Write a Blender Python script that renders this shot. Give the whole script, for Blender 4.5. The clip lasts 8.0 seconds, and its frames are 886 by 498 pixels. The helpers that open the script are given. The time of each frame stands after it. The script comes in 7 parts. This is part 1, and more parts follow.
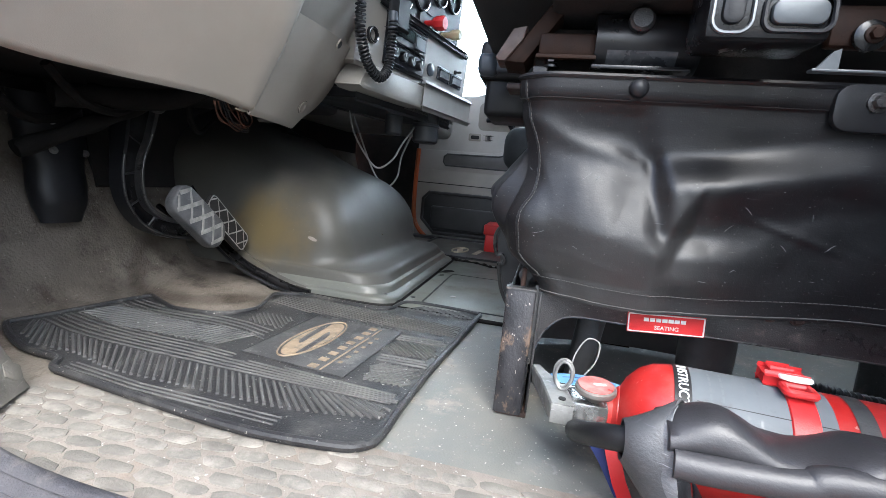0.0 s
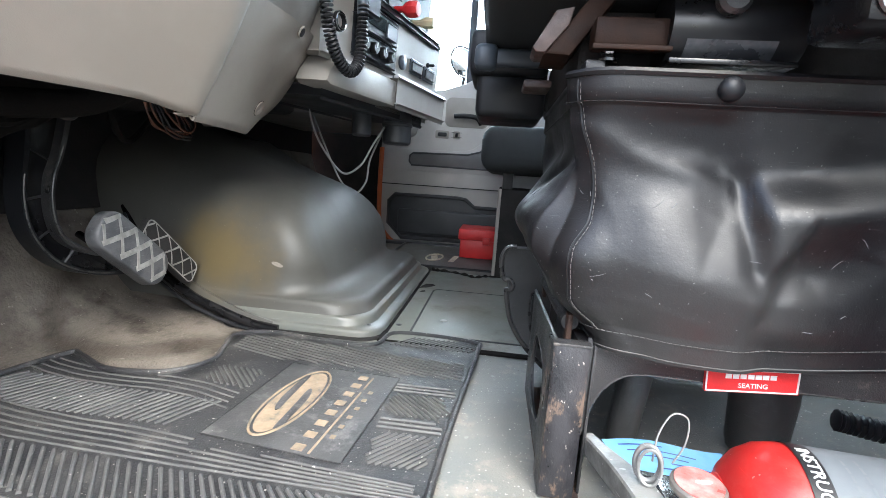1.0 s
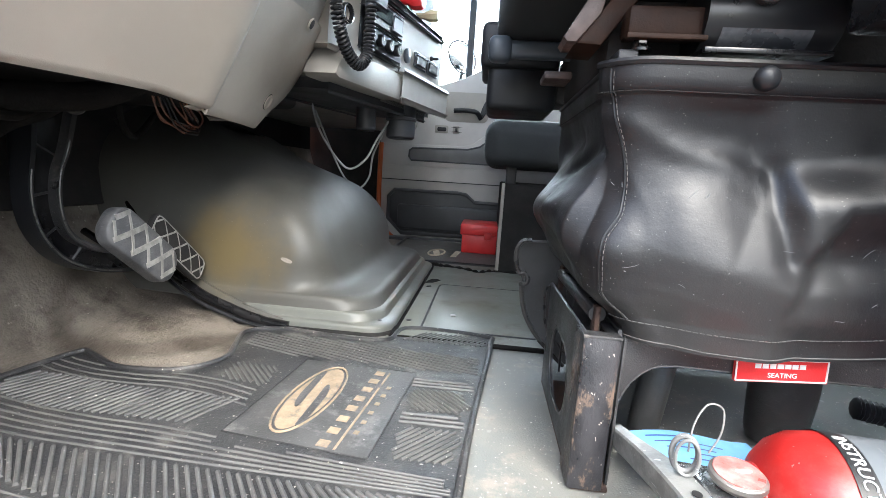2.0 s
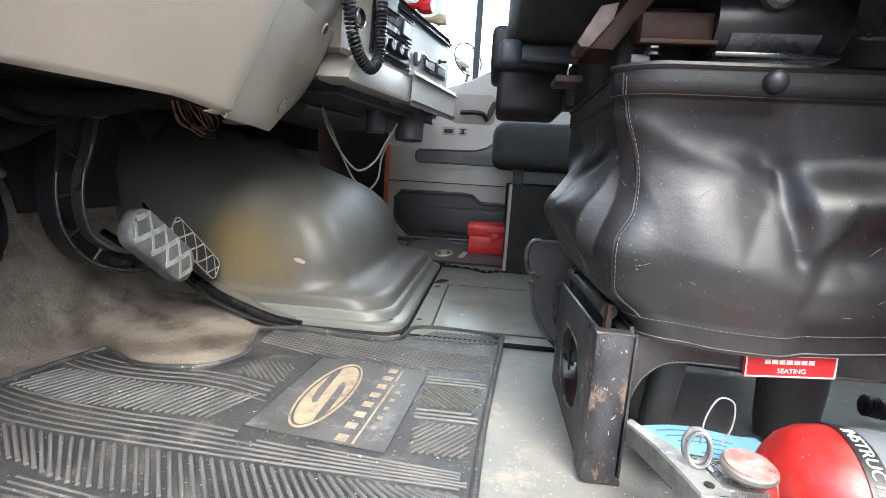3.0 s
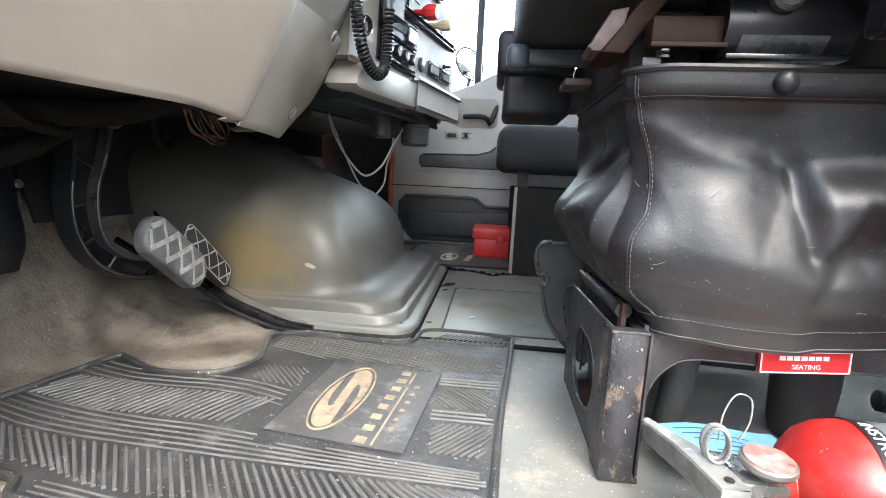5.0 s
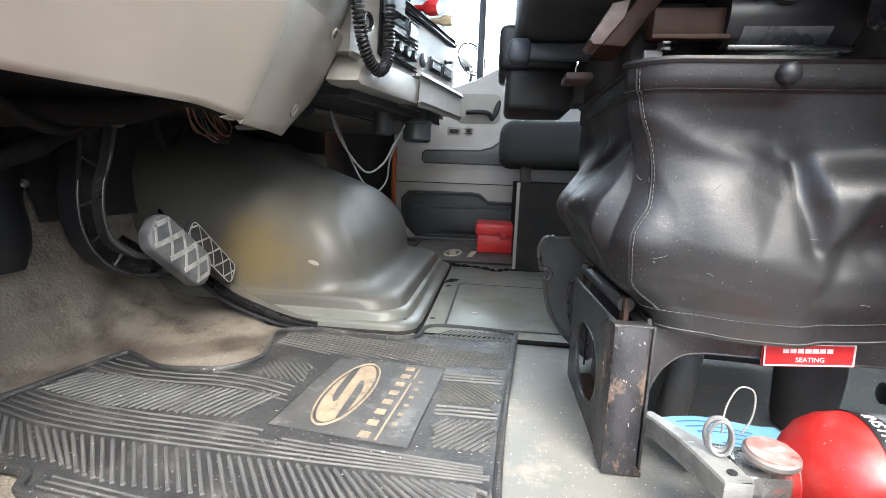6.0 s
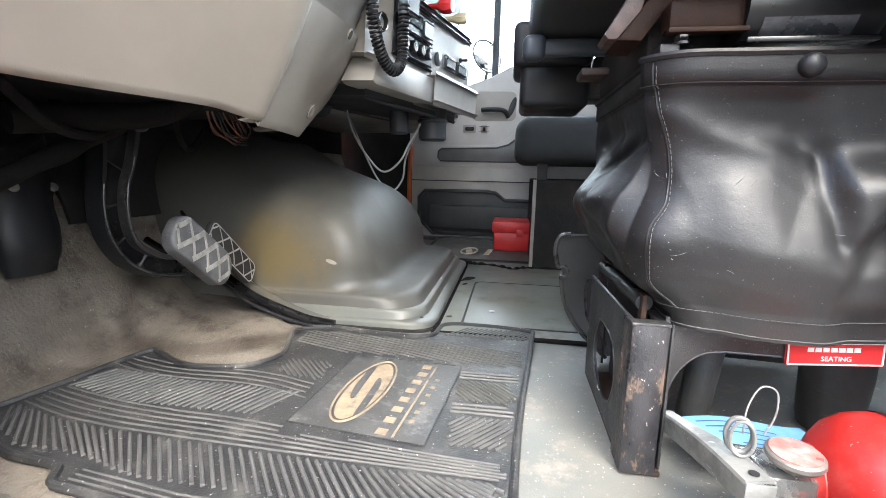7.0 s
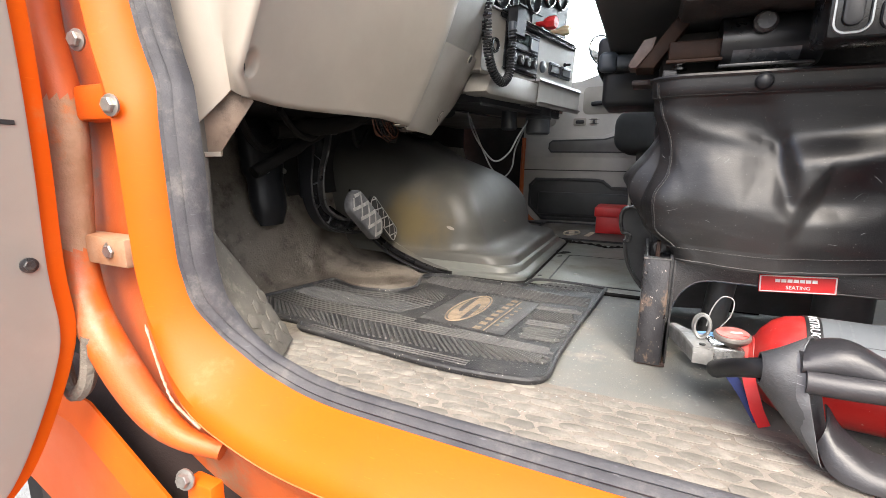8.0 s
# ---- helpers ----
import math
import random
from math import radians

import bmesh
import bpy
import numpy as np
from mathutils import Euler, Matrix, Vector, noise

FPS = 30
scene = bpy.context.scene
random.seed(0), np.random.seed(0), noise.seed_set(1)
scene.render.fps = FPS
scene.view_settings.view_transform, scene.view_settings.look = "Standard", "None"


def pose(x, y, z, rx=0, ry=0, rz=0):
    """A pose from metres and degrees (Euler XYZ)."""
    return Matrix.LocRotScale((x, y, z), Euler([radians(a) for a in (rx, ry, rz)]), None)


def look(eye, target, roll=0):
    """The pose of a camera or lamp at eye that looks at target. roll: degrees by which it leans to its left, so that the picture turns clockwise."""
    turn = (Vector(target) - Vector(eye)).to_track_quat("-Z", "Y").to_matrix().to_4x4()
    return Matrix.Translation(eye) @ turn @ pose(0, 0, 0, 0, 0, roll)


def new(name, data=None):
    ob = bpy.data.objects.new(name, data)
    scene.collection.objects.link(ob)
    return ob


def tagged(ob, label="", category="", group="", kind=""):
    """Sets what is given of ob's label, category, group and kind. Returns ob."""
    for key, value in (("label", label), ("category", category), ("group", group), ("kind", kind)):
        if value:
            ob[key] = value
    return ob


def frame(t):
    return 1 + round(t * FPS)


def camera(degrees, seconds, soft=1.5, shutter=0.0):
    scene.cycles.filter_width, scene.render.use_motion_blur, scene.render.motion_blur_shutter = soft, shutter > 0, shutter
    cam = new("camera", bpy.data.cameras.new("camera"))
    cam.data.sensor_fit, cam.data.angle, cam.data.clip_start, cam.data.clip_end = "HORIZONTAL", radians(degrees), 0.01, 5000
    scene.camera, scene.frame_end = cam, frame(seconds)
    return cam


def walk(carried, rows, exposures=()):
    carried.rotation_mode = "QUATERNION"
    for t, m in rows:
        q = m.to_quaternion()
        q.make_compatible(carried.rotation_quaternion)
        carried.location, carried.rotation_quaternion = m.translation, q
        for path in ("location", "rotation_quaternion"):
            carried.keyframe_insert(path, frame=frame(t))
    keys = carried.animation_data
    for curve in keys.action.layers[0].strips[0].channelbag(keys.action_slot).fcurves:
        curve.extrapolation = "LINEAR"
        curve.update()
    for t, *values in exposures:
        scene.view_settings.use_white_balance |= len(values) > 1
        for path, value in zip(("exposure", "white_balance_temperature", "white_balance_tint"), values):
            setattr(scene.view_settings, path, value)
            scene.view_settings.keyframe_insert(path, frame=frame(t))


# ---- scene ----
cam = camera(89.9, 8.0, 0.75)
PATH = [
    (0, (0.117, 0.102, 0.269), (-0.296, 2.035, -0.037), 5.5),
    (0.2, (0.087, 0.146, 0.279), (-0.273, 2.09, -0.025), 5.2),
    (0.5, (0.065, 0.195, 0.302), (-0.227, 2.149, -0.012), 4.6),
    (1, (0.024, 0.214, 0.296), (-0.185, 2.177, -0.026), 4.0),
    (1.5, (-0.001, 0.216, 0.291), (-0.174, 2.18, -0.047), 3.7),
    (3, (-0.019, 0.2, 0.29), (-0.212, 2.162, -0.043), 3.5),
    (3.5, (-0.034, 0.194, 0.288), (-0.241, 2.158, -0.032), 3.3),
    (4, (-0.036, 0.196, 0.289), (-0.239, 2.161, -0.024), 3.0),
    (4.5, (-0.034, 0.194, 0.289), (-0.233, 2.159, -0.024), 2.8),
    (6, (-0.03, 0.191, 0.288), (-0.248, 2.151, -0.044), 2.1),
    (6.5, (-0.03, 0.193, 0.288), (-0.265, 2.15, -0.055), 1.8),
    (7, (-0.028, 0.19, 0.289), (-0.321, 2.139, -0.054), 1.3),
    (7.3, (-0.025, 0.183, 0.288), (-0.411, 2.115, -0.055), 1.2),
    (7.5, (-0.017, 0.161, 0.293), (-0.496, 2.071, -0.059), 1.2),
    (7.6, (-0.002, 0.14, 0.293), (-0.553, 2.031, -0.054), 1.0),
    (7.7, (0.003, 0.103, 0.295), (-0.606, 1.975, -0.057), 0.9),
    (7.8, (0.021, 0.063, 0.292), (-0.66, 1.91, -0.065), 0.6),
    (7.9, (0.046, 0.008, 0.287), (-0.7, 1.827, -0.081), 0.7),
    (8, (0.08, -0.052, 0.279), (-0.723, 1.74, -0.103), 0.8),
]
BALANCE = {0.0: (5500, 5), 0.5: (5550, 4), 1.0: (5600, 4), 1.5: (5650, 4), 3.0: (5800, 4), 7.0: (5850, 5), 7.5: (5900, 6), 8.0: (6250, 8)}
EXPOSURES = [(0.0, 2.12), (0.5, 2.23), (1.0, 2.51), (1.5, 2.60), (3.0, 2.67), (7.0, 2.72), (7.5, 2.70), (8.0, 2.17)]
walk(cam, [(t, look(eye, target, roll)) for t, eye, target, roll in PATH], [(t, stops, *BALANCE[t]) for t, stops in EXPOSURES])

# ---- world and sun: bright overcast day ----
world = bpy.data.worlds.new("world")
scene.world = world
world.use_nodes = True
wn = world.node_tree.nodes
sky = wn.new("ShaderNodeTexSky")
sky.sky_type, sky.sun_disc = "NISHITA", False
sky.sun_elevation, sky.sun_rotation = radians(53), radians(154)
sky.air_density, sky.dust_density, sky.ozone_density = 1.0, 7.0, 1.0
wn["Background"].inputs["Strength"].default_value = 0.15
world.node_tree.links.new(sky.outputs["Color"], wn["Background"].inputs["Color"])
sun = new("sun", bpy.data.lights.new("sun", "SUN"))
sun.data.energy, sun.data.angle, sun.data.color = 0.42, radians(40), (1.0, 0.96, 0.9)
sun.matrix_world = look((0.87, -1.8, 2.7), (0, 0, 0))


# ---- materials ----
def material(name, c1, c2=None, rough=0.6, metal=0.0, scale=14.0, fine=220.0, bump=0.15, dirt=None, dirt_amount=0.0,
             dirt_scale=5.0, specks=None, speck_amount=0.0, rough_var=0.12, spec=0.5, coat=0.0, bump_scale=0.002, stretch=(1, 1, 1), blotch=None, wrinkle=0.0, world_space=False, scratch=0.0, dirt_edge=0.0):
    """Two tones mixed by a coarse noise, dirt patches, small specks, a rough map and a fine bump."""
    m = bpy.data.materials.new(name)
    m.use_nodes = True
    nt = m.node_tree
    n, ln = nt.nodes, nt.links
    b = n["Principled BSDF"]
    co = n.new("ShaderNodeTexCoord")
    mp = n.new("ShaderNodeMapping")
    mp.inputs["Scale"].default_value = stretch
    if world_space:
        ln.new(n.new("ShaderNodeNewGeometry").outputs["Position"], mp.inputs["Vector"])
    else:
        ln.new(co.outputs["Object"], mp.inputs["Vector"])

    def noise_tex(sc, detail=6.0, rg=0.6):
        t = n.new("ShaderNodeTexNoise")
        t.inputs["Scale"].default_value, t.inputs["Detail"].default_value, t.inputs["Roughness"].default_value = sc, detail, rg
        ln.new(mp.outputs["Vector"], t.inputs["Vector"])
        return t.outputs["Fac"]

    def ramp(fac, lo, hi):
        r = n.new("ShaderNodeMapRange")
        r.interpolation_type = "SMOOTHSTEP"
        r.inputs["From Min"].default_value, r.inputs["From Max"].default_value = lo, hi
        ln.new(fac, r.inputs["Value"])
        return r.outputs["Result"]

    def mix(fac, a, bb):
        x = n.new("ShaderNodeMix")
        x.data_type = "RGBA"
        ln.new(fac, x.inputs["Factor"])
        for v, sock in ((a, x.inputs["A"]), (bb, x.inputs["B"])):
            if isinstance(v, tuple):
                sock.default_value = (*v, 1)
            else:
                ln.new(v, sock)
        return x.outputs["Result"]

    big, small = noise_tex(scale), noise_tex(fine, 3.0)
    col = mix(ramp(big, 0.35, 0.65), c1, c2 or tuple(0.82 * v for v in c1))
    rmap = big
    if scratch:
        ms = n.new("ShaderNodeMapping")
        ms.inputs["Scale"].default_value, ms.inputs["Rotation"].default_value = (60, 60, 900), (0.5, 0.9, 0.3)
        ln.new(co.outputs["Object"], ms.inputs["Vector"])
        ts = n.new("ShaderNodeTexNoise")
        ts.inputs["Scale"].default_value, ts.inputs["Detail"].default_value = 1.0, 2.0
        ln.new(ms.outputs["Vector"], ts.inputs["Vector"])
        rs = n.new("ShaderNodeMapRange")
        rs.inputs["From Min"].default_value, rs.inputs["From Max"].default_value, rs.inputs["To Max"].default_value = 0.68, 0.78, scratch
        ln.new(ts.outputs["Fac"], rs.inputs["Value"])
        col = mix(rs.outputs["Result"], col, tuple(min(1.0, 4.0 * v + 0.03) for v in c1))
    if dirt:
        d = ramp(noise_tex(dirt_scale, 9.0, 0.7), 0.62 - 0.35 * dirt_amount, 0.62 - 0.35 * dirt_amount + dirt_edge if dirt_edge else 0.78 - 0.2 * dirt_amount)
        col = mix(d, col, dirt)
    if specks:
        sp = ramp(noise_tex(fine * 0.7, 2.0, 0.5), 0.74 - speck_amount * 0.2, 0.78 - speck_amount * 0.2)
        col = mix(sp, col, specks)
    # Spots are real stains; a ring radius draws the toe board's painted crescent of shade.
    if blotch:
        (sx, sy, sz), srad, scol, ring = blotch
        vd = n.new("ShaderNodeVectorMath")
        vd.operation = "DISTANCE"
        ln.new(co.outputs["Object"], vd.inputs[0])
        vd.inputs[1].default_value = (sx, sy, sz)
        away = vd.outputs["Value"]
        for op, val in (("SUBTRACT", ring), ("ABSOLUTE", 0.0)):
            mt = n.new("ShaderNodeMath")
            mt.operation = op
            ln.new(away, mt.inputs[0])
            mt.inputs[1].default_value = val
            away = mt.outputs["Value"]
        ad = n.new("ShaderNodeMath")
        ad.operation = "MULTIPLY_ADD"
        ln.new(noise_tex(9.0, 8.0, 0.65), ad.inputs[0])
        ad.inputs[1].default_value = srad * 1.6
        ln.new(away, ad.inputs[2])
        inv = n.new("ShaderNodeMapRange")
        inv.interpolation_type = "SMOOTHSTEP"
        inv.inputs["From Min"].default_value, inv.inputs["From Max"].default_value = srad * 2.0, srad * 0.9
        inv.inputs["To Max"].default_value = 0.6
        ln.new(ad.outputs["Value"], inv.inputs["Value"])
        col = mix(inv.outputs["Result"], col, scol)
    ln.new(col, b.inputs["Base Color"])
    rr = n.new("ShaderNodeMapRange")
    rr.inputs["To Min"].default_value, rr.inputs["To Max"].default_value = max(0.02, rough - rough_var), min(1.0, rough + rough_var)
    rr.inputs["From Min"].default_value, rr.inputs["From Max"].default_value = 0.3, 0.7
    ln.new(rmap, rr.inputs["Value"])
    ln.new(rr.outputs["Result"], b.inputs["Roughness"])
    b.inputs["Metallic"].default_value = metal
    b.inputs["Specular IOR Level"].default_value = spec
    b.inputs["Coat Weight"].default_value = coat
    b.inputs["Coat Roughness"].default_value = 0.15
    if bump:
        bp = n.new("ShaderNodeBump")
        bp.inputs["Strength"].default_value, bp.inputs["Distance"].default_value = bump, bump_scale
        ln.new(small, bp.inputs["Height"])
        ln.new(bp.outputs["Normal"], b.inputs["Normal"])
        if wrinkle:
            b2 = n.new("ShaderNodeBump")
            b2.inputs["Strength"].default_value, b2.inputs["Distance"].default_value = wrinkle, 0.006
            ln.new(noise_tex(34.0, 5.0, 0.55), b2.inputs["Height"])
            ln.new(b2.outputs["Normal"], bp.inputs["Normal"])
    return m


BEIGE = material("beige_dash_plastic", (0.325, 0.290, 0.248), (0.296, 0.264, 0.226), 0.55, scale=6, fine=900, bump=0.25, bump_scale=0.0006)
GREY_TRIM = material("grey_door_plastic", (0.44, 0.425, 0.40), (0.39, 0.375, 0.355), 0.55, scale=7, fine=800, bump=0.2, bump_scale=0.0006)
STACK = material("grey_stack_plastic", (0.285, 0.266, 0.238), (0.26, 0.243, 0.218), 0.5, scale=9, fine=900, bump=0.2, bump_scale=0.0006)
FLOOR_VINYL = material("worn_grey_vinyl_floor", (0.112, 0.116, 0.108), (0.148, 0.145, 0.129), 0.62, scale=9, fine=420, bump=0.35, scratch=0.3,
                       dirt=(0.195, 0.178, 0.150), dirt_amount=0.26, dirt_edge=0.12, dirt_scale=13, specks=(0.5, 0.47, 0.42), speck_amount=0.28)
# The ring is brown grime plus the shade at the bulge's foot, as colour.
TOE = material("dusty_toe_board_vinyl", (0.133, 0.114, 0.092), (0.180, 0.157, 0.129), 0.66, scale=16, fine=210, bump=0.8, bump_scale=0.003, wrinkle=0.5,
               dirt=(0.040, 0.031, 0.022), dirt_amount=0.43, dirt_edge=0.20, dirt_scale=7.5, specks=(0.26, 0.24, 0.2), speck_amount=0.2, scratch=0.2, blotch=((-0.555, 0.938, 0.01), 0.026, (0.026, 0.018, 0.012), 0.160))
TREAD = material("dusty_sill_rubber", (0.210, 0.187, 0.160), (0.155, 0.137, 0.117), 0.9, scale=14, fine=300, bump=0.5, specks=(0.42, 0.4, 0.37), speck_amount=0.25,
                 dirt=(0.19, 0.155, 0.125), dirt_amount=0.25, dirt_scale=22)
TREAD_PAD = material("worn_tread_pad", (0.112, 0.104, 0.091), (0.160, 0.148, 0.128), 0.85, scale=22, fine=400, bump=0.4, dirt=(0.245, 0.225, 0.195), dirt_amount=0.44, dirt_scale=15, world_space=True)
SILL_RUBBER = material("grimy_sill_trim_rubber", (0.112, 0.101, 0.084), (0.086, 0.078, 0.066), 0.85, scale=12, fine=320, bump=0.5, dirt=(0.19, 0.172, 0.144), dirt_amount=0.3, dirt_scale=24, scratch=0.35)
MAT_RUBBER = material("dusty_black_rubber_mat", (0.015, 0.015, 0.017), (0.028, 0.0275, 0.028), 0.5, scale=10, fine=420, bump=0.5, scratch=0.15,
                      dirt=(0.075, 0.071, 0.066), dirt_amount=0.36, dirt_scale=17, specks=(0.36, 0.34, 0.3), speck_amount=0.24)
PANEL = material("dusty_smooth_rubber_panel", (0.030, 0.030, 0.031), (0.054, 0.053, 0.053), 0.55, scale=22, fine=420, bump=0.4, scratch=0.4, dirt=(0.105, 0.103, 0.10), dirt_amount=0.34, dirt_scale=30, specks=(0.22, 0.21, 0.2), speck_amount=0.2)
RIB = material("worn_rubber_rib", (0.058, 0.057, 0.057), (0.083, 0.081, 0.078), 0.45, scale=30, fine=300, bump=0.3, specks=(0.24, 0.23, 0.22), speck_amount=0.2)
GOLD = material("faded_gold_print", (0.23, 0.172, 0.112), (0.165, 0.128, 0.088), 0.7, scale=60, fine=500, bump=0.2, dirt=(0.07, 0.066, 0.062), dirt_amount=0.3, dirt_scale=45)
COVER = material("satin_grey_engine_cover", (0.069, 0.068, 0.061), (0.056, 0.054, 0.048), 0.50, scale=4, fine=700, bump=0.06, rough_var=0.05, spec=0.42, blotch=((-0.46, 0.97, 0.125), 0.105, (0.135, 0.094, 0.026), 0.0), specks=(0.2, 0.19, 0.17), speck_amount=0.04)
COVER_EDGE = material("grey_cover_flange", (0.085, 0.092, 0.088), (0.115, 0.115, 0.10), 0.36, scale=6, fine=600, bump=0.15, scratch=0.3,
                      dirt=(0.15, 0.12, 0.07), dirt_amount=0.15, dirt_scale=9)
HATCH = material("worn_grey_hatch_metal", (0.128, 0.134, 0.114), (0.160, 0.160, 0.136), 0.45, scale=8, fine=400, bump=0.2, scratch=0.35,
                 dirt=(0.09, 0.078, 0.055), dirt_amount=0.3, dirt_scale=8, specks=(0.36, 0.35, 0.32), speck_amount=0.1, blotch=((0.0, 1.16, 0.005), 0.085, (0.115, 0.105, 0.068), 0.0))
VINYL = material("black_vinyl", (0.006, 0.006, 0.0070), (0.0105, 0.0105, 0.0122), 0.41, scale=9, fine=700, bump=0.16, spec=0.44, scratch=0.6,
                 specks=(0.12, 0.118, 0.112), speck_amount=0.165, bump_scale=0.001, wrinkle=0.11, rough_var=0.13, blotch=((0.21, 0.575, 0.185), 0.115, (0.048, 0.047, 0.046), 0.0))
BLACK_PLASTIC = material("black_plastic", (0.010, 0.0105, 0.012), (0.015, 0.0155, 0.018), 0.42, scale=12, fine=800, bump=0.2, bump_scale=0.0006, scratch=0.15, spec=0.35)
BLACK_GLOSS = material("glossy_black_enamel", (0.005, 0.005, 0.0056), (0.0075, 0.0072, 0.008), 0.24, scale=20, fine=500, bump=0.12, scratch=0.2)
PINK_STEEL = material("pinkish_plate", (0.072, 0.048, 0.041), (0.045, 0.029, 0.025), 0.5, scale=40, fine=400, bump=0.2, scratch=0.3)
BLACK_MATTE = material("matte_black", (0.021, 0.0205, 0.0205), (0.031, 0.029, 0.028), 0.9, scale=20, fine=260, bump=0.5, spec=0.12)
BLACK_STEEL = material("scuffed_black_steel", (0.019, 0.0187, 0.0196), (0.037, 0.036, 0.0365), 0.36, scale=24, fine=750, bump=0.3, scratch=0.6, dirt_edge=0.10,
                       dirt=(0.080, 0.070, 0.061), dirt_amount=0.20, dirt_scale=26, specks=(0.2, 0.18, 0.16), speck_amount=0.26)
SCUFFED = material("chipped_black_paint", (0.012, 0.012, 0.014), (0.030, 0.029, 0.032), 0.34, scale=40, fine=420, bump=0.35,
                   dirt=(0.110, 0.078, 0.058), dirt_amount=0.21, dirt_edge=0.06, dirt_scale=30, specks=(0.3, 0.27, 0.24), speck_amount=0.25, stretch=(1, 1, 0.5), scratch=0.5)
# Near-black for floor joints, tears and the links below the dash.
DEEP_BLACK = material("deep_black", (0.006, 0.0056, 0.0052), (0.011, 0.0098, 0.009), 0.8, scale=30, fine=300, bump=0.5, spec=0.15)
RUST = material("rusty_steel", (0.035, 0.019, 0.014), (0.08, 0.043, 0.028), 0.75, scale=50, fine=500, bump=0.5)
STUD_METAL = material("pitted_bare_fixing", (0.20, 0.135, 0.105), (0.30, 0.25, 0.22), 0.5, metal=0.3, scale=90, fine=500, bump=0.4)
BROWN_STEEL = material("brown_coated_steel", (0.015, 0.0075, 0.0048), (0.028, 0.0145, 0.0095), 0.55, scale=30, fine=500, scratch=0.1, spec=0.14)
STEEL = material("dull_bare_steel", (0.42, 0.40, 0.37), (0.30, 0.28, 0.26), 0.42, metal=0.85, scale=40, fine=500, bump=0.2)
CHROME = material("bright_plated_metal", (0.75, 0.75, 0.74), (0.62, 0.61, 0.6), 0.16, metal=1.0, scale=40, bump=0.05)
DULL_CHROME = material("dull_plated_trim", (0.20, 0.21, 0.22), (0.16, 0.17, 0.18), 0.3, metal=0.8, scale=40, bump=0.05)
EDGE_STEEL = material("worn_dark_edge", (0.035, 0.034, 0.034), (0.06, 0.056, 0.052), 0.32, scale=40, fine=400, bump=0.2, scratch=0.6)
ARM_GREY = material("grey_armrest_plastic", (0.11, 0.11, 0.11), (0.135, 0.134, 0.132), 0.5, scale=10, fine=700, bump=0.2, bump_scale=0.0006)
POCKET = material("dusty_dark_door_plastic", (0.034, 0.036, 0.039), (0.048, 0.050, 0.053), 0.5, scale=10, fine=700, bump=0.2, bump_scale=0.0006)
SHROUD = material("dusty_black_shroud_plastic", (0.042, 0.042, 0.042), (0.066, 0.065, 0.063), 0.42, scale=14, fine=600, bump=0.2, scratch=0.3)
ORANGE = material("orange_truck_paint", (0.575, 0.090, 0.0035), (0.53, 0.081, 0.0035), 0.40, scale=5, fine=300, bump=0.08, spec=0.22, scratch=0.1,
                  dirt=(0.40, 0.17, 0.06), dirt_amount=0.1, dirt_scale=7)
ORANGE_DULL = material("dusty_orange_jamb_paint", (0.46, 0.086, 0.009), (0.39, 0.080, 0.015), 0.55, scale=9, fine=300, bump=0.2,
                       dirt=(0.25, 0.15, 0.085), dirt_amount=0.38, dirt_scale=11)
SEAL = material("weathered_rubber_seal", (0.036, 0.036, 0.042), (0.060, 0.059, 0.065), 0.65, scale=20, fine=400, bump=0.4, dirt=(0.125, 0.118, 0.112), dirt_amount=0.36, dirt_scale=14, scratch=0.4, spec=0.35)
RED = material("glossy_red_enamel", (0.42, 0.016, 0.014), (0.37, 0.014, 0.012), 0.38, scale=8, fine=300, bump=0.08, coat=0.06, specks=(0.5, 0.26, 0.23), speck_amount=0.12, scratch=0.2, dirt=(0.43, 0.07, 0.06), dirt_amount=0.35, dirt_scale=12)
RED_PLASTIC = material("red_plastic", (0.58, 0.024, 0.026), (0.52, 0.019, 0.021), 0.42, scale=9, fine=600, bump=0.15)
LABEL_GREY = material("silver_grey_label", (0.150, 0.163, 0.174), (0.130, 0.143, 0.153), 0.6, spec=0.25, scale=12, fine=500, bump=0.05, dirt=(0.11, 0.11, 0.108), dirt_amount=0.12, dirt_scale=30)
WHITE = material("white_paint", (0.75, 0.74, 0.72), (0.68, 0.67, 0.65), 0.5, scale=30, bump=0.05)
BLACK_INK = material("black_ink", (0.015, 0.015, 0.016), None, 0.5, bump=0.0)
YELLOW = material("pale_yellow_plastic", (0.55, 0.49, 0.31), (0.48, 0.42, 0.27), 0.45, bump=0.05)
BLUE_TAG = material("light_blue_paper", (0.15, 0.33, 0.55), (0.12, 0.28, 0.49), 0.6, scale=20, bump=0.1)
DARK_BLUE = material("dark_blue_plastic", (0.02, 0.035, 0.16), None, 0.4, bump=0.0)
CABLE_GREY = material("pale_grey_cable", (0.40, 0.40, 0.39), (0.33, 0.33, 0.32), 0.5, scale=60, bump=0.05)
COPPER_WIRE = material("orange_wire_jacket", (0.17, 0.060, 0.028), (0.10, 0.036, 0.020), 0.45, scale=80, bump=0.0)
FABRIC = material("dark_grey_seat_cloth", (0.020, 0.023, 0.025), (0.031, 0.034, 0.036), 0.9, scale=18, fine=1200, bump=0.6, bump_scale=0.0008)
LEVER = material("slate_grey_plastic", (0.060, 0.070, 0.086), (0.05, 0.06, 0.073), 0.38, bump=0.05)
WORN_PAD = material("worn_grey_pedal_rubber", (0.050, 0.051, 0.055), (0.095, 0.095, 0.098), 0.42, scale=35, fine=400, bump=0.3, scratch=0.5, spec=0.3)
